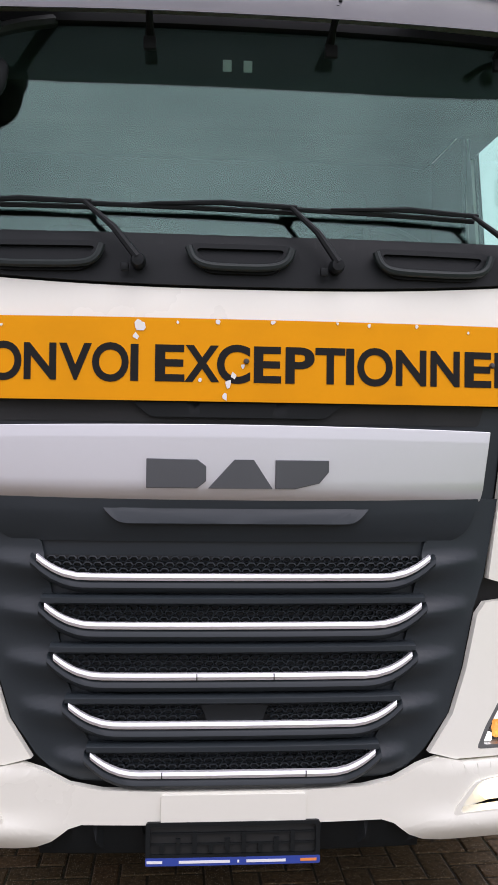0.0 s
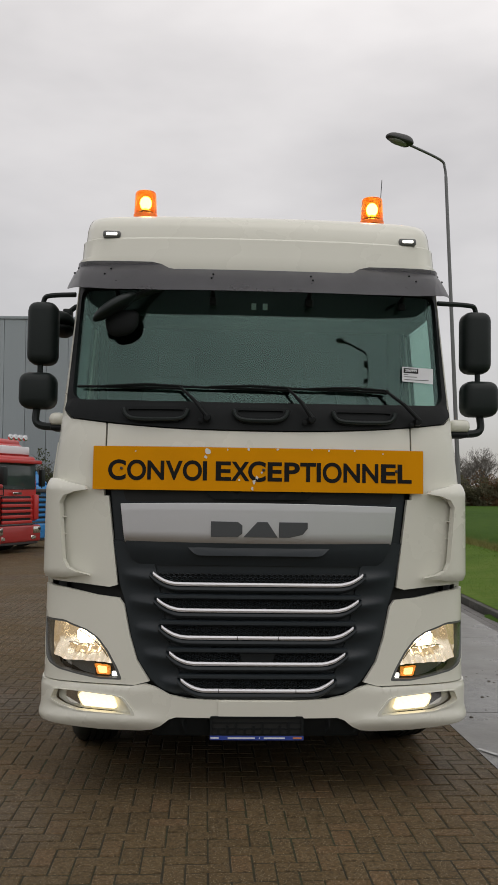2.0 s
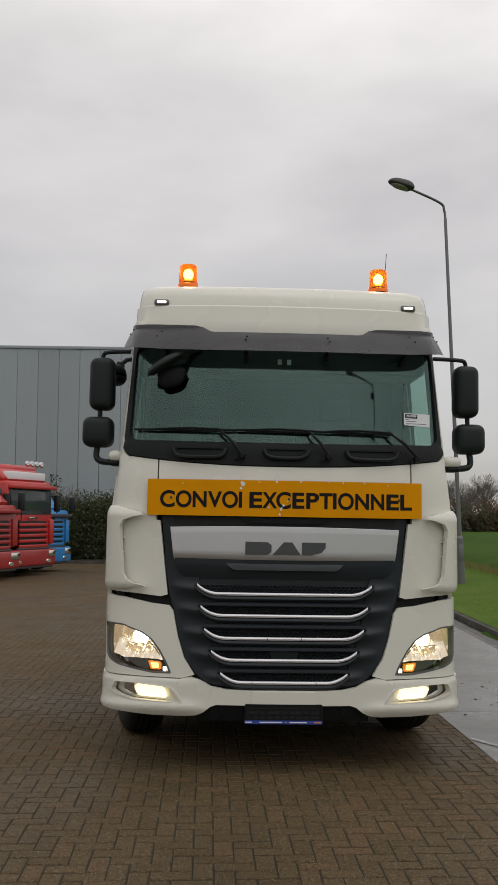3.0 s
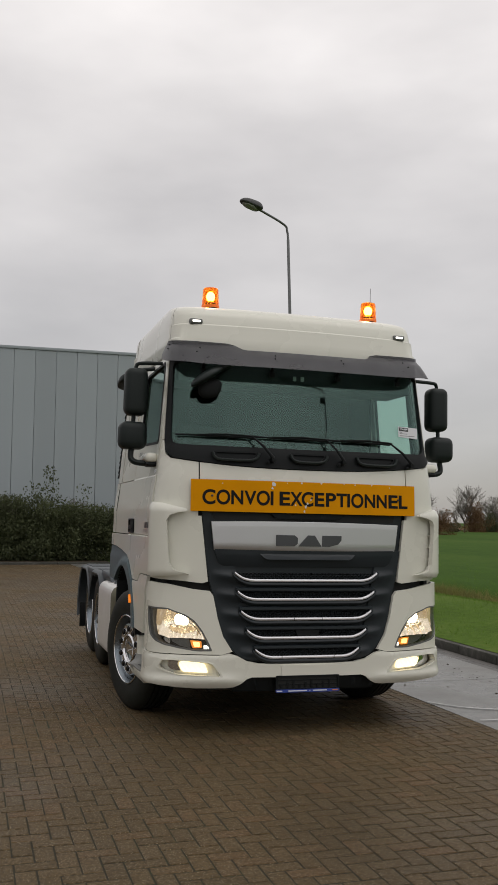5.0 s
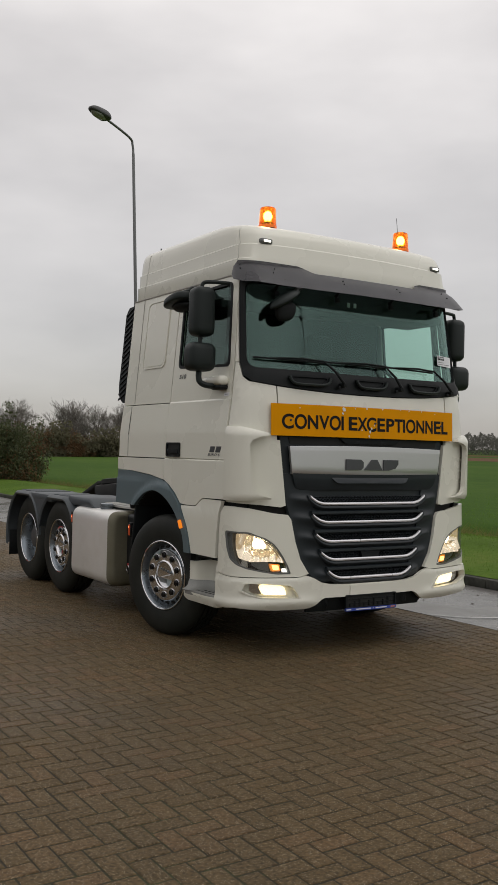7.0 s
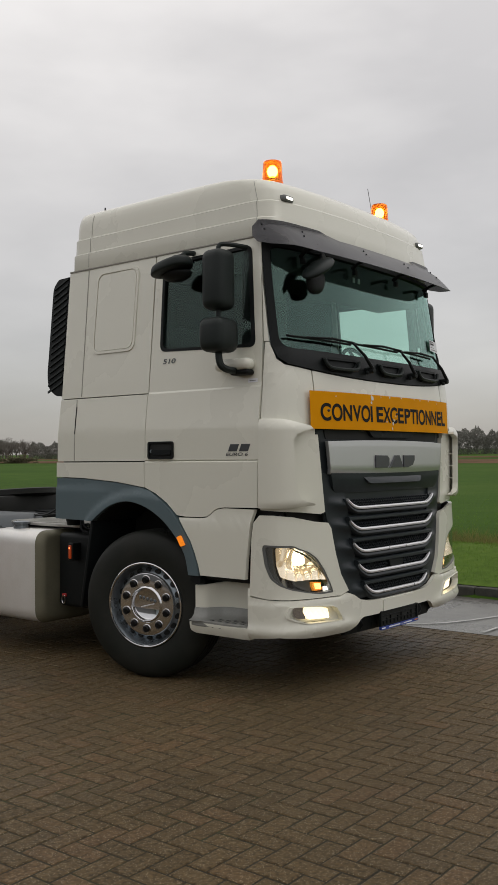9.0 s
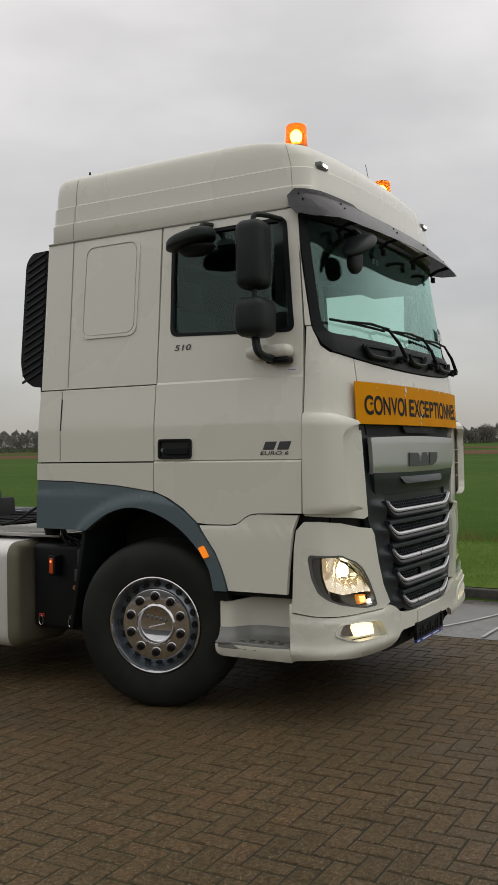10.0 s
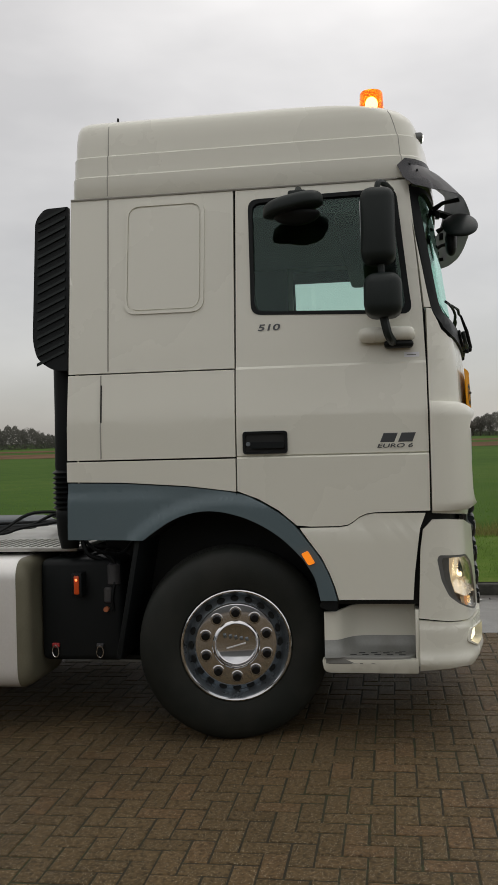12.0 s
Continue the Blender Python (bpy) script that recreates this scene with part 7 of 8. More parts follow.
def bare_tree(seed, height, spread=0.55):
    """A winter tree: forked limbs, and fine needle-like twigs at their ends."""
    rnd = random.Random(seed)
    trunk, twigs = bmesh.new(), bmesh.new()
    def grow(p, d, length, r, depth):
        bow = Vector((rnd.uniform(-1, 1), rnd.uniform(-1, 1), rnd.uniform(-0.2, 0.8))) * length * 0.07
        e = p + d * length
        if depth < 3:
            tube(trunk, [p, p + d * length * 0.5 + bow, e], [r, r * 0.85, r * 0.68], 5, caps=False)
        else:
            r = max(r, 0.011)
            side = d.cross(Vector((rnd.uniform(-1, 1), rnd.uniform(-1, 1), rnd.uniform(-1, 1)))).normalized() * r
            twigs.faces.new([twigs.verts.new(q) for q in (p - side, p + side, e + side * 0.5, e - side * 0.5)])
        if depth >= 6:
            return
        for k in range(2 if depth == 5 else 3 if depth > 0 else 5):
            a = rnd.uniform(0, 2 * math.pi)
            side = Vector((math.cos(a), math.sin(a), rnd.uniform(-0.2, 0.4)))
            nd = (d + side * spread * rnd.uniform(0.6, 1.3) + Vector((0, 0, 0.16))).normalized()
            grow(p + d * length * rnd.uniform(0.55 if depth else 0.75, 1.0), nd, length * rnd.uniform(0.66, 0.88), r * 0.58, depth + 1)
    grow(Vector((0, 0, -0.3)), Vector((rnd.uniform(-0.05, 0.05), 0, 1)), height * 0.23, height * 0.020, 0)
    tall = height / max(v.co.z for v in twigs.verts)
    for bm in (trunk, twigs):
        for v in bm.verts:
            v.co *= tall
    return finish("trunk", trunk, BARK), finish("crown", twigs, TWIG)


def leafy(seed, n, size, shape, material, name="foliage"):
    """Many small leaves in uneven clumps."""
    rnd = np.random.RandomState(seed)
    verts, faces = [], []
    clumps = [shape(rnd) for _ in range(max(8, n // 60))]
    for k in range(n):
        cx, cy, cz, cr = clumps[rnd.randint(len(clumps))]
        d = rnd.normal(size=3)
        d /= np.linalg.norm(d)
        c = np.array((cx, cy, cz)) + d * cr * rnd.uniform(0.3, 1.0) ** 0.5
        c[2] = max(0.02, c[2])
        a, b = rnd.normal(size=3), rnd.normal(size=3)
        a /= np.linalg.norm(a)
        b -= a * b.dot(a)
        b /= np.linalg.norm(b)
        s = size * rnd.uniform(0.6, 1.4)
        i = len(verts)
        verts += [tuple(c - a * s), tuple(c + b * s * 0.55), tuple(c + a * s), tuple(c - b * s * 0.55)]
        faces.append((i, i + 1, i + 2, i + 3))
    me = bpy.data.meshes.new(name)
    me.from_pydata(verts, [], faces)
    me.materials.append(material)
    return me


tree_meshes = [bare_tree(s, h, sp) for s, h, sp in ((1, 8.0, 0.7), (2, 7.0, 0.85), (3, 8.5, 0.62), (4, 6.5, 0.9), (6, 7.5, 0.75))]
bush_mesh = leafy(11, 11000, 0.060, lambda r: (r.normal(0, 0.9), r.normal(0, 0.5), abs(r.normal(1.0, 0.75)), r.uniform(0.3, 0.6)), LEAF)
bush_rust = leafy(12, 10000, 0.060, lambda r: (r.normal(0, 0.9), r.normal(0, 0.5), abs(r.normal(0.9, 0.6)), r.uniform(0.3, 0.6)), RUST)
bush_far = leafy(14, 3000, 0.13, lambda r: (r.normal(0, 0.9), r.normal(0, 0.5), abs(r.normal(1.0, 0.75)), r.uniform(0.3, 0.6)), FARLEAF)
bush_tall = leafy(13, 15000, 0.050, lambda r: (r.normal(0, 0.8), r.normal(0, 0.5), min(2.5, abs(r.normal(1.6, 0.8))), r.uniform(0.25, 0.55)), LEAF)


def plant_tree(x, y, k, scale, turn, label="bare winter tree at the edge of the field"):
    t = thing("tree", label, "tree", "far trees", at=(x, y, land(x, y)))
    for name, me in zip(("trunk", "crown"), tree_meshes[k % len(tree_meshes)]):
        ob = new(name, me)
        ob.parent = t
    t.rotation_euler.z, t.scale = turn, (scale, scale, scale)
    return t


def plant_bush(x, y, me, scale, turn, label, group="hedge"):
    ob = new("bush", me)
    ob.location, ob.rotation_euler.z, ob.scale = (x, y, land(x, y) - 0.05), turn, scale
    return tagged(ob, label, "bush", group)


rnd = random.Random(21)
# the wood behind the hedge, straight behind the lorry
for k in range(40):
    t = k / 39
    plant_tree(14 + 52 * t + rnd.uniform(-2, 2), 138 - 10 * t + rnd.uniform(-7, 7), k, rnd.uniform(0.75, 1.10), rnd.uniform(0, 6))
for k in range(20):
    t = k / 19
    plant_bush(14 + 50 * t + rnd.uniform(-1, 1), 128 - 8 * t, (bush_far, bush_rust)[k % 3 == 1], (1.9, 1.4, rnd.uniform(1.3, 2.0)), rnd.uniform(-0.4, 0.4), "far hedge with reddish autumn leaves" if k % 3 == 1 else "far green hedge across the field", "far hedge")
# far rows round the field
for x0, y0, x1, y1, n, lo, hi in ((255, -60, 290, 100, 60, 0.55, 0.85), (285, 60, 330, 350, 44, 0.6, 0.95), (230, 330, 330, 420, 14, 0.6, 0.9), (100, 330, 230, 340, 14, 0.7, 1.0), (225, 300, 330, 480, 26, 0.8, 1.2), (70, 250, 100, 240, 8, 0.7, 1.0)):
    for k in range(n):
        t = (k + rnd.uniform(-0.4, 0.4)) / n
        plant_tree(x0 + (x1 - x0) * t, y0 + (y1 - y0) * t + rnd.uniform(-8, 8), rnd.randrange(5), rnd.uniform(lo, hi), rnd.uniform(0, 6))
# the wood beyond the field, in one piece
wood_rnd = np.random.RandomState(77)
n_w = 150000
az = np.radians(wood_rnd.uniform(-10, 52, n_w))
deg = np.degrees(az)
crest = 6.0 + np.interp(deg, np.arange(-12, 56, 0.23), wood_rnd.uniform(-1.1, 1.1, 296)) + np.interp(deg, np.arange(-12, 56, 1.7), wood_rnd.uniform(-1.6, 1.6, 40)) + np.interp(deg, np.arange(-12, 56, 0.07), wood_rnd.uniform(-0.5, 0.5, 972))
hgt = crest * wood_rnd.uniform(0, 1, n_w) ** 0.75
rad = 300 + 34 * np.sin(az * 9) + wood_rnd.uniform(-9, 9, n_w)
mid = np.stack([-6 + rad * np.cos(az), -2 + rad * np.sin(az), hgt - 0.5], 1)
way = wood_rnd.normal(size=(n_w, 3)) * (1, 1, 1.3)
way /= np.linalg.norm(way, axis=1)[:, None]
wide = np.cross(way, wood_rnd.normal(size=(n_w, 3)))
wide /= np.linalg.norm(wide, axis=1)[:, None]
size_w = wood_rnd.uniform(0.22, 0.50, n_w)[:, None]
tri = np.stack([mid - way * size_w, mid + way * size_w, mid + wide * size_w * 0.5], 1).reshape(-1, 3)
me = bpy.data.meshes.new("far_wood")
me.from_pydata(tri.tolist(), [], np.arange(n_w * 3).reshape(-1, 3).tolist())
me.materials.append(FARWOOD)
tagged(new("far_wood", me), "grey-brown bare wood beyond the field, haze put into its colour", "trees", kind="stuff")
# garden trees round the far houses
for x, y, k, s in ((94, 160, 2, 1.15), (91, 157, 0, 0.8), (99.5, 160, 1, 1.1), (101.5, 161, 3, 0.9), (96.5, 163, 4, 0.8), (108, 168, 1, 0.8), (114, 158, 3, 0.75), (117, 156, 1, 0.65), (86, 165, 0, 0.9), (120, 160, 4, 0.7), (83, 160, 1, 0.7)):
    plant_tree(x, y, k, s, x, "bare garden tree beside the far houses")
for x, y, me, sc in ((93, 156, bush_rust, (1.2, 1.2, 2.3)), (97, 157.5, bush_mesh, (1.0, 1.0, 1.5)), (101, 156, bush_far, (1.6, 1.0, 0.8)), (107, 154, bush_far, (2.2, 1.0, 0.6)), (113, 152, bush_far, (2.2, 1.0, 0.7)), (89, 158, bush_far, (2.0, 1.0, 1.0)), (84, 160, bush_far, (2.0, 1.0, 1.1))):
    plant_bush(x, y, me, sc, x, "rust-leaved bush beside the far houses" if me is bush_rust else "dull green bush beside the far houses", "garden bushes")
# hedge before the warehouse
for k in range(19):
    x = -9.6 + k * 1.0
    plant_bush(x + rnd.uniform(-0.3, 0.3), 35.8 + rnd.uniform(-0.5, 0.4), bush_tall if k % 4 != 2 else bush_mesh, (0.95, 0.9, rnd.uniform(0.88, 1.12) if x < 1 else rnd.uniform(0.80, 1.02)), rnd.uniform(-0.5, 0.5), "dense dark green hedge before the warehouse")
for x, s in ((8.7, 0.8),):
    plant_bush(x, 35.6, bush_rust, (0.8, 0.8, s), 0.4, "brownish bush at the end of the hedge")
for x, k, s in ((-7.4, 3, 0.55), (-4.5, 1, 0.50), (-1.5, 3, 0.48), (2.0, 1, 0.42), (5.0, 3, 0.42), (8.0, 1, 0.40)):
    plant_tree(x, 36.4, k, s, x, "bare shrub rising from the hedge")

# ---- clutter by the hedge ----
CRATEGREY = surf("crate_plastic", (0.36, 0.37, 0.37), 0.6, var=0.1, scale=4)
ORANGE = surf("orange_plastic", (0.70, 0.20, 0.02), 0.5, var=0.08, scale=4)
WOODLOG = surf("log_wood", (0.24, 0.18, 0.11), 0.85, var=0.2, scale=6, fine=0.1, bump=0.4, bscale=30)
RED = surf("red_paint", (0.50, 0.028, 0.024), 0.35, var=0.08, scale=2, coat=0.3)
DARKRED = surf("dark_red_paint", (0.36, 0.026, 0.024), 0.4, var=0.08, scale=2, coat=0.3)
BLUE = surf("blue_paint", (0.03, 0.23, 0.55), 0.35, var=0.06, scale=2, coat=0.3)
OLDGLASS = surf("dark_truck_glass", (0.045, 0.065, 0.062), 0.06, var=0.1, scale=1)
crate = thing("grit_bin", "grey ribbed grit bin with an orange lid", "bin", at=(3.72, 32.2, slope(32.2)))
crate.scale = (0.90, 0.90, 0.72)
part("body", boxes(((-0.58, -0.35, 0), (0.58, 0.35, 0.62)), bevel=0.03), CRATEGREY, crate)
for k in range(8):
    part("rib", boxes(((-0.54 + 0.145 * k, -0.375, 0.03), (-0.48 + 0.145 * k, -0.34, 0.58)), bevel=0.01), CRATEGREY, crate)
part("lid", boxes(((-0.62, -0.39, 0.62), (0.62, 0.39, 0.76)), bevel=0.04), ORANGE, crate, "orange lid")
log = bmesh.new()
lathe(log, [(0.0, 0.40), (0.25, 0.37), (0.55, 0.355), (0.78, 0.34), (0.80, 0.30), (0.80, 0.0005)], 20, "z")
lg = tagged(part("log", log, WOODLOG), "sawn upright log beside the bin", "log")
lg.location, lg.scale = (4.60, 32.2, slope(32.2)), (0.82, 0.82, 0.76)
can = bmesh.new()
box(can, (-0.17, -0.10, 0), (0.17, 0.10, 0.62), 0.04, 2)
tube(can, [(-0.10, 0, 0.62), (-0.10, 0, 0.66), (0.10, 0, 0.66), (0.10, 0, 0.62)], 0.02, 6)
cn = tagged(part("canister", can, RED), "red canister standing on the log", "canister")
cn.location = (4.42, 32.2, slope(32.2) + 0.608)

# ---- parked lorries along the yard ----
def parked(name, label, x, y, height, paint, visor_paint, roof_lamps, light_band, turn=0.0, length=6.2):
    t = thing(name, label, "truck", "parked lorries", at=(x, y, slope(y)))
    t.rotation_euler.z = turn
    w = 1.22
    # the nose points along +x
    bm = box(bmesh.new(), (-2.2, -w, 0.95), (0, w, height - 0.55), 0.10, 3)
    for v in bm.verts:
        if v.co.x > -0.3:
            v.co.x -= 0.10 * max(0, (v.co.z - 1.9)) / 1.0
    part("cab", bm, paint, t)
    bm = box(bmesh.new(), (-2.15, -w + 0.06, height - 0.62), (-0.25, w - 0.06, height), 0.16, 3)
    for v in bm.verts:
        if v.co.z > height - 0.3:
            v.co.x = -2.15 + (v.co.x + 2.15) * 0.80
    part("roof", bm, paint, t)
    part("windscreen", box(bmesh.new(), (-0.10, -w + 0.12, 1.95), (-0.025, w - 0.12, height - 0.75), 0.03, 2), OLDGLASS, t)
    part("side_window", box(bmesh.new(), (-1.1, -w - 0.015, 2.0), (-0.30, -w + 0.02, height - 0.80), 0.02, 2), OLDGLASS, t)
    part("sun_visor", box(bmesh.new(), (-0.12, -w + 0.05, height - 0.80), (0.16, w - 0.05, height - 0.68), 0.03, 2), visor_paint, t)
    part("grille", box(bmesh.new(), (-0.02, -0.75, 0.85), (0.05, 0.75, 1.75), 0.03, 2), DARK, t)
    for k in range(5):
        part("grille_bar", box(bmesh.new(), (0.03, -0.78, 0.90 + 0.17 * k), (0.09, 0.78, 1.0 + 0.17 * k), 0.02, 2), paint, t)
    part("bumper", box(bmesh.new(), (-0.5, -w, 0.32), (0.12, w, 0.85), 0.07, 3), paint if paint is not RED else DARKRED, t)
    part("lower_bumper", box(bmesh.new(), (-0.4, -w + 0.1, 0.25), (0.08, w - 0.1, 0.40), 0.04, 2), CHASSIS, t)
    if light_band:
        part("headboard", box(bmesh.new(), (-0.45, -w + 0.2, height - 0.50), (-0.22, w - 0.2, height - 0.25), 0.03, 2), WHITEPLAIN, t, "white light box")
    for s in (-1, 1):
        part("headlamp", box(bmesh.new(), (0.02, s * 0.98 - 0.2, 0.58), (0.14, s * 0.98 + 0.2, 0.80), 0.03, 2), REFLECTOR, t)
        bm = bmesh.new()
        tube(bm, [(-0.15, s * w, height - 1.0), (0.0, s * (w + 0.18), height - 1.0), (0.0, s * (w + 0.18), 2.0)], 0.02, 6)
        box(bm, (-0.08, s * (w + 0.18) - 0.1, 2.05), (0.08, s * (w + 0.18) + 0.1, 2.60), 0.04, 2)
        part("mirror", bm, MIRRORBLACK, t)
        for wx in (-1.25, -length + 1.2):
            bm = bmesh.new()
            lathe(bm, [(s * (w - 0.30), 0.30), (s * (w - 0.30), 0.48), (s * (w - 0.26), 0.51), (s * (w - 0.04), 0.51), (s * w, 0.47), (s * (w - 0.01), 0.30), (s * (w - 0.06), 0.26), (s * (w - 0.05), 0.0005)], 28, "y", (wx, 0, 0.51))
            part("wheel", bm, RUBBER, t)
    for k in range(3):
        bm = bmesh.new()
        tube(bm, [(-0.03, -0.7 + 0.55 * k, 1.96), (-0.05, -0.35 + 0.55 * k, 2.08), (-0.05, 0.05 + 0.55 * k, 2.06)], 0.014, 5)
        part("wiper", bm, CHASSIS, t)
    part("badge", box(bmesh.new(), (0.03, -0.22, 1.80), (0.07, 0.22, 1.87), 0.01, 1), CHROME, t)
    part("lip", box(bmesh.new(), (0.0, -0.85, 0.84), (0.10, 0.85, 0.90), 0.02, 1), CHASSIS, t)
    part("name_strip", box(bmesh.new(), (-0.30, -w + 0.15, height - 0.66), (-0.16, w - 0.15, height - 0.56), 0.02, 1), WHITEPLAIN if paint is not BLUE else CHASSIS, t)
    for s in (-1, 1):
        part("fog_lamp", box(bmesh.new(), (0.06, s * 0.80 - 0.12, 0.40), (0.14, s * 0.80 + 0.12, 0.52), 0.02, 1), REFLECTOR, t)
        part("air_vane", box(bmesh.new(), (-0.12, s * 1.06 - 0.13, 1.0), (0.06, s * 1.06 + 0.13, 1.80), 0.05, 2), paint, t)
        part("corner_lamp", box(bmesh.new(), (-0.02, s * 1.12 - 0.06, 0.60), (0.10, s * 1.12 + 0.06, 0.80), 0.02, 1), AMBER, t)
    part("chassis", boxes(((-length, -0.45, 0.7), (-0.5, 0.45, 0.98)), bevel=0.02), CHASSIS, t)
    part("step", box(bmesh.new(), (-0.72, -w, 0.30), (-0.45, w, 0.95), 0.04, 2), paint, t)
    for k in range(roof_lamps):
        bm = bmesh.new()
        lathe(bm, [(-0.05, 0.06), (0.0, 0.10), (0.05, 0.10), (0.055, 0.085), (0.04, 0.0005)], 16, "x", (-0.42, w - 0.20 - 0.26 * k, height + 0.04))
        part("roof_lamp", bm, CHROME, t)
    return t


parked("parked_truck", "dark red lorry cab parked on the paving", -6.75, 20.8, 2.76, DARKRED, DARKRED, 0, False, radians(-24))
parked("parked_truck", "tall red lorry with white light box and roof lamps", -6.13, 23.6, 3.56, RED, RED, 4, True, radians(-24))
parked("parked_truck", "low blue lorry cab parked on the paving", -6.0, 26.2, 2.68, BLUE, CHASSIS, 0, False, radians(-24))

# ---- far houses ----
HOUSEBRICK = surf("house_brick", (0.20, 0.12, 0.085), 0.85, var=0.15, scale=2, fine=0.15, fscale=12)
HOUSEWHITE = surf("house_render", (0.55, 0.54, 0.50), 0.85, var=0.08, scale=1)
ROOFTILE = surf("house_tiles", (0.070, 0.058, 0.052), 0.8, var=0.2, scale=2, fine=0.2, fscale=10)
def house(x, y, w, d, h, turn, wallm, label):
    t = thing("house", label, "house", "far houses", at=(x, y, slope(y)))
    t.rotation_euler.z = turn
    part("wall", boxes(((-w / 2, -d / 2, 0), (w / 2, d / 2, h))), wallm, t)
    bm = bmesh.new()
    r = h + d * 0.42
    a = [bm.verts.new(p) for p in ((-w / 2 - 0.3, -d / 2 - 0.4, h - 0.15), (w / 2 + 0.3, -d / 2 - 0.4, h - 0.15), (w / 2 + 0.3, d / 2 + 0.4, h - 0.15), (-w / 2 - 0.3, d / 2 + 0.4, h - 0.15), (-w / 2 + d * 0.22, 0, r), (w / 2 - d * 0.22, 0, r))]
    for f in ((0, 1, 5, 4), (2, 3, 4, 5), (0, 4, 3), (1, 2, 5), (0, 3, 2, 1)):
        bm.faces.new([a[k] for k in f])
    roof_o = part("roof", bm, ROOFTILE, t, smooth=0)
    part("chimney", boxes(((w * 0.2, -0.4, r - 0.8), (w * 0.2 + 0.7, 0.3, r + 0.8))), wallm, roof_o)
    for k in range(int(w // 3)):
        xx = -w / 2 + 1.5 + 3 * k
        win = part("window", boxes(((xx - 0.6, -d / 2 - 0.06, 1.0), (xx + 0.6, -d / 2 + 0.05, 2.3))), WHITEPLAIN, t)
        part("pane", boxes(((xx - 0.5, -d / 2 - 0.08, 1.1), (xx + 0.5, -d / 2 - 0.05, 2.2))), OLDGLASS, win)
    return t


house(103.2, 163.4, 6.6, 5, 1.9, -0.50, HOUSEBRICK, "low brick house with a dark tiled roof beyond the field")
house(109.5, 160.5, 5.2, 4.6, 1.9, -0.9, HOUSEWHITE, "pale house with a dark roof beyond the field")
house(300, 345, 14, 9, 3.0, 0.8, HOUSEWHITE, "distant pale farm building")
house(330, 110, 26, 12, 3.2, 1.3, HOUSEWHITE, "distant long white shed")
house(330, 20, 18, 10, 3.0, 1.4, HOUSEBRICK, "distant brick farmhouse with a red roof")

# plain unseen wall, added to close the far side of the yard
YARDWALL = surf("yard_wall", (0.16, 0.165, 0.165), 0.7, var=0.15, scale=0.5, fine=0.05)
tagged(part("wall_west", boxes(((-48.4, -45, 0), (-48, 60, 8.5)), bevel=0.02), YARDWALL), "plain grey wall out of view, added to close the yard", "wall", kind="structure")

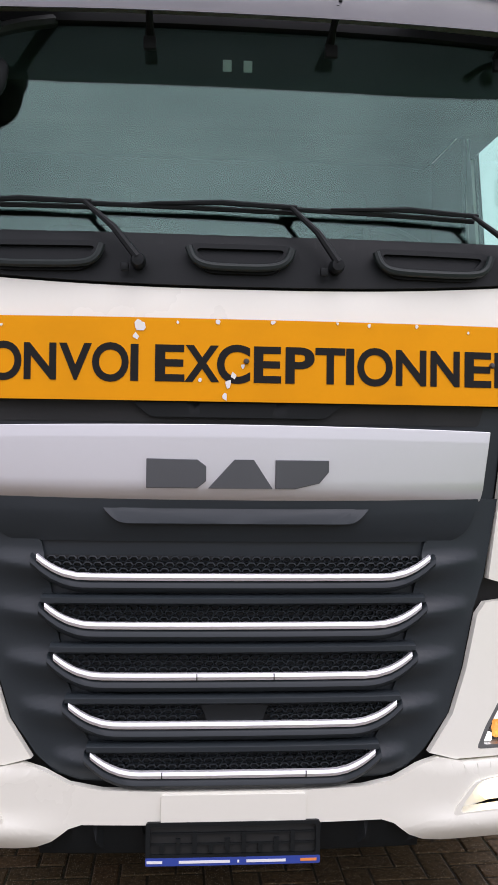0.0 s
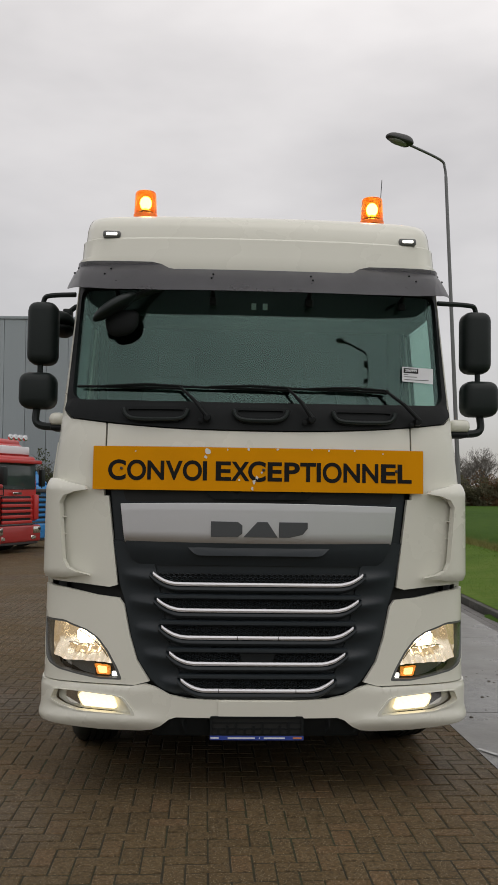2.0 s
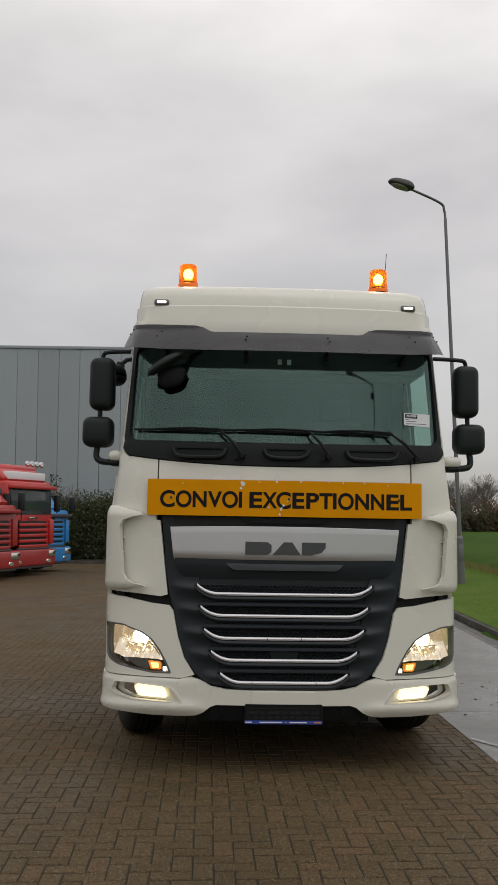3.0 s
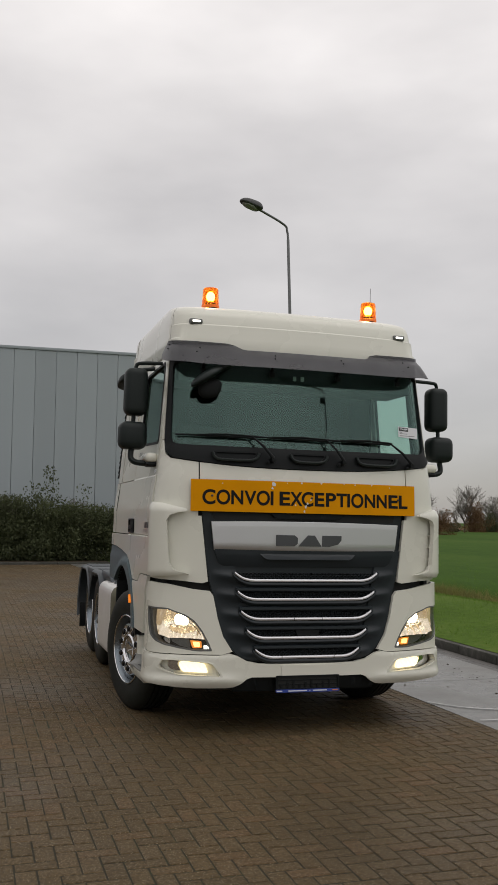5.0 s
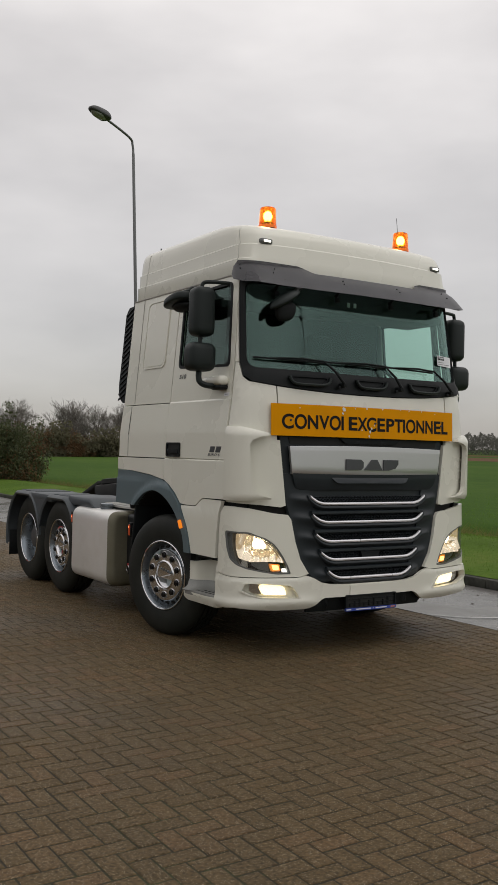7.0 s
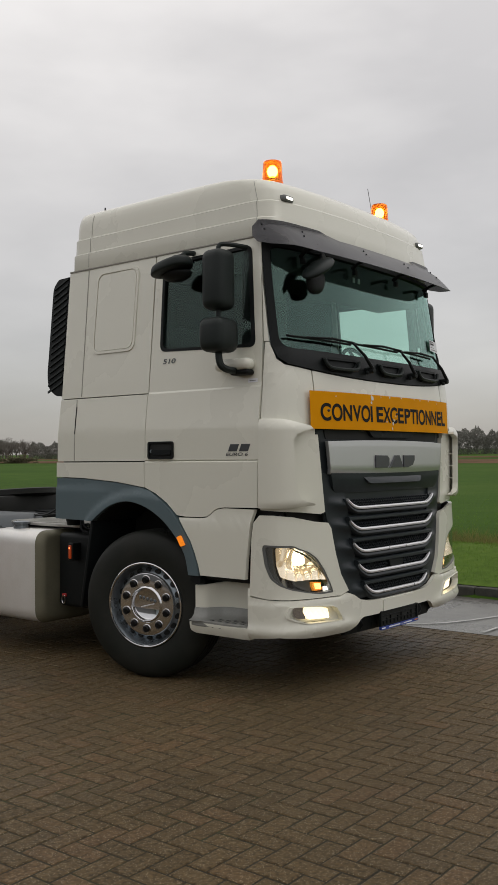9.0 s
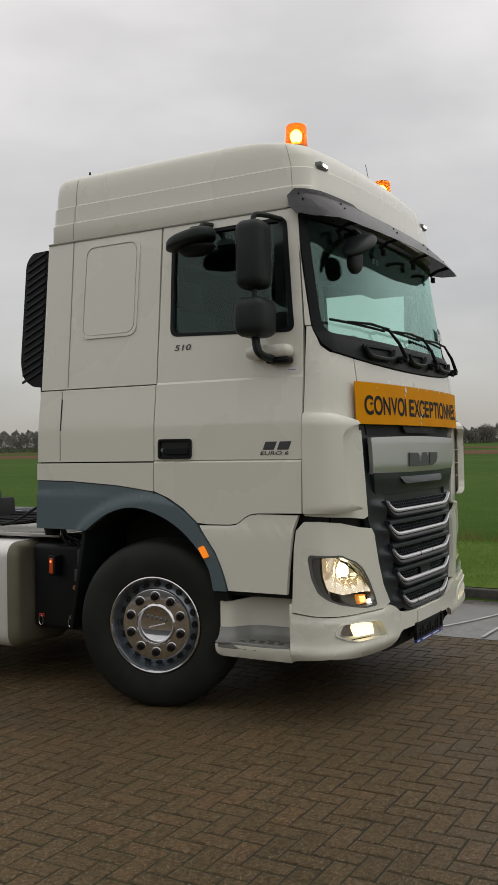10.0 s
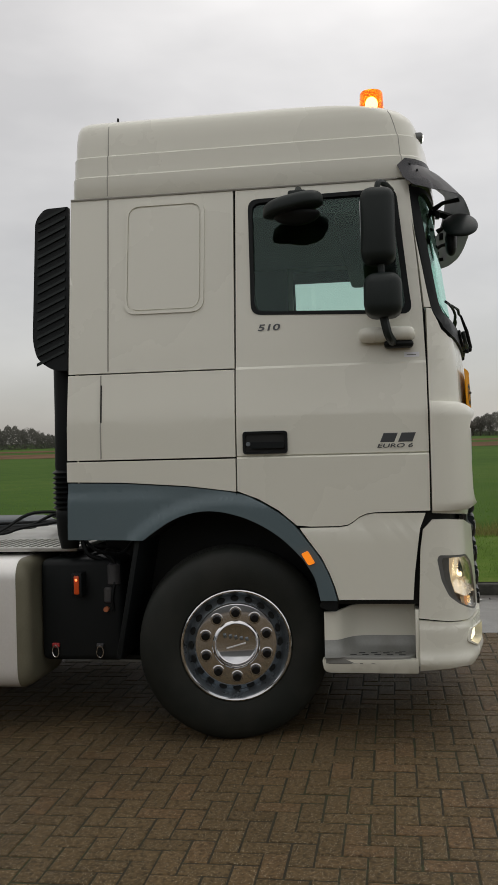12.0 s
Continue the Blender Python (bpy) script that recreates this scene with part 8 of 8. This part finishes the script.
# ---- herringbone paving ----
def paver_mat(name, per):
    """Wet dark brown brick, speckled with pale grit."""
    m, n, l, p = _nodes(name)
    geo = n.new("ShaderNodeNewGeometry")
    src = n.new("ShaderNodeObjectInfo") if per == "object" else geo
    rnd_out = src.outputs["Random" if per == "object" else "Random Per Island"]
    ramp = n.new("ShaderNodeValToRGB")
    el = ramp.color_ramp.elements
    for _ in range(2):
        el.new(0.5)
    for e, (pos, c) in zip(el, ((0.0, (0.072, 0.050, 0.024)), (0.35, (0.081, 0.056, 0.027)), (0.75, (0.087, 0.060, 0.029)), (1.0, (0.100, 0.063, 0.031)))):
        e.position, e.color = pos, (*c, 1)
    l.new(rnd_out, ramp.inputs["Fac"])
    broad = n.new("ShaderNodeTexNoise")
    broad.inputs["Scale"].default_value, broad.inputs["Detail"].default_value = 0.55, 5.0
    fine = n.new("ShaderNodeTexNoise")
    fine.inputs["Scale"].default_value, fine.inputs["Detail"].default_value = 55.0, 6.0
    grit = n.new("ShaderNodeTexVoronoi")
    grit.inputs["Scale"].default_value = 150.0
    for t in (broad, fine, grit):
        l.new(geo.outputs["Position"], t.inputs["Vector"])
    def mul(col, fac_out, lo, hi, f0=0.3, f1=0.7):
        mr = n.new("ShaderNodeMapRange")
        mr.inputs["From Min"].default_value, mr.inputs["From Max"].default_value = f0, f1
        mr.inputs["To Min"].default_value, mr.inputs["To Max"].default_value = lo, hi
        l.new(fac_out, mr.inputs["Value"])
        mx = n.new("ShaderNodeMix")
        mx.data_type, mx.blend_type = "RGBA", "MULTIPLY"
        mx.inputs["Factor"].default_value = 1.0
        l.new(col, mx.inputs[6])
        l.new(mr.outputs["Result"], mx.inputs[7])
        return mx.outputs[2]
    col = mul(mul(ramp.outputs["Color"], broad.outputs["Fac"], 0.80, 1.18), fine.outputs["Fac"], 0.50, 1.50)
    gr = n.new("ShaderNodeMapRange")
    gr.inputs["From Min"].default_value, gr.inputs["From Max"].default_value = 0.34, 0.16
    l.new(grit.outputs["Distance"], gr.inputs["Value"])
    pick = n.new("ShaderNodeSeparateColor")
    l.new(grit.outputs["Color"], pick.inputs["Color"])
    th = n.new("ShaderNodeMath")
    th.operation = "GREATER_THAN"
    th.inputs[1].default_value = 0.48
    l.new(pick.outputs[0], th.inputs[0])
    pm_ = n.new("ShaderNodeMath")
    pm_.operation = "MULTIPLY"
    l.new(gr.outputs["Result"], pm_.inputs[0])
    l.new(th.outputs[0], pm_.inputs[1])
    mx = n.new("ShaderNodeMix")
    mx.data_type = "RGBA"
    l.new(pm_.outputs[0], mx.inputs["Factor"])
    l.new(col, mx.inputs[6])
    mx.inputs[7].default_value = (0.42, 0.37, 0.27, 1)
    l.new(mx.outputs[2], p.inputs["Base Color"])
    rr = n.new("ShaderNodeMapRange")
    rr.inputs["From Min"].default_value, rr.inputs["From Max"].default_value = 0.35, 0.65
    rr.inputs["To Min"].default_value, rr.inputs["To Max"].default_value = 0.48, 0.78
    l.new(broad.outputs["Fac"], rr.inputs["Value"])
    l.new(rr.outputs["Result"], p.inputs["Roughness"])
    p.inputs["Specular IOR Level"].default_value = 0.14
    b = n.new("ShaderNodeBump")
    b.inputs["Strength"].default_value, b.inputs["Distance"].default_value = 0.5, 0.004
    l.new(fine.outputs["Fac"], b.inputs["Height"])
    l.new(b.outputs["Normal"], p.inputs["Normal"])
    return m


PAVER_ONE, PAVER_MANY = paver_mat("paving_brick", "object"), paver_mat("paving_bricks", "island")
CELL = 0.104
X0, X1, Y0, Y1 = -14.007, 1.72, -7.83, 33.0
paving = thing("pavement", "wet brown herringbone brick paving with mossy joints", "paving", kind="structure")


def brick_faces(w, d):
    g, c, h = 0.0045, 0.0050, -0.0060
    lo = [(g, g, h), (w - g, g, h), (w - g, d - g, h), (g, d - g, h)]
    mid = [(x, y, -0.0026) for x, y, _ in lo]
    hi = [(g + c, g + c, 0), (w - g - c, g + c, 0), (w - g - c, d - g - c, 0), (g + c, d - g - c, 0)]
    quads = [(8, 9, 10, 11)] + [(k, (k + 1) % 4, 4 + (k + 1) % 4, 4 + k) for k in range(4)] + [(4 + k, 4 + (k + 1) % 4, 8 + (k + 1) % 4, 8 + k) for k in range(4)]
    return np.array(lo + mid + hi), quads


long_v, quads = brick_faces(2 * CELL, CELL)
tall_v, _ = brick_faces(CELL, 2 * CELL)
ni, nj = int((X1 - X0) / CELL), int((Y1 - Y0) / CELL)
rs = np.random.RandomState(4)
single = []
verts, faces, count = [], [], 0
for j in range(nj):
    for i in range(ni):
        k = (i + j) % 4
        if k not in (0, 2):
            continue
        x, y = X0 + i * CELL, Y0 + j * CELL
        shape = long_v if k == 0 else tall_v
        if (k == 0 and i + 2 > ni) or (k == 2 and j + 2 > nj):
            continue
        jig = rs.uniform(-1, 1, 6)
        dz = 0.0012 * jig[2]
        if -3.2 < x < -0.9 and -1.9 < y < 0.95 and len(single) < 300:
            single.append((x, y, dz, k, jig))
            continue
        v = shape.copy()
        v[8:, 2] += 0.0012 * (jig[3] * (v[8:, 0] - CELL) / CELL + jig[4] * (v[8:, 1] - CELL) / CELL)
        v[:, 2] += [slope(y + b) for b in v[:, 1]]
        verts.append(v + (x + 0.0012 * jig[0], y + 0.0012 * jig[1], dz))
        faces.append(count)
        count += 12
fl = (np.array(quads)[None] + np.array(faces)[:, None, None]).reshape(-1, 4)
me = bpy.data.meshes.new("brick_field")
me.from_pydata(np.concatenate(verts).tolist(), [], fl.tolist())
me.materials.append(PAVER_MANY)
rest = tagged(new("brick_field", me), kind="stuff")
rest.parent = paving
brick_meshes = []
for shape in (long_v, tall_v):
    me = bpy.data.meshes.new("brick")
    me.from_pydata(shape.tolist(), [], quads)
    me.materials.append(PAVER_ONE)
    brick_meshes.append(me)
for x, y, dz, k, jig in single:
    ob = new("brick", brick_meshes[0 if k == 0 else 1])
    ob.parent = paving
    ob.location = (x + 0.0012 * jig[0], y + 0.0012 * jig[1], dz + slope(y + 0.1))
    ob.rotation_euler = (0.006 * jig[3], 0.006 * jig[4], 0)
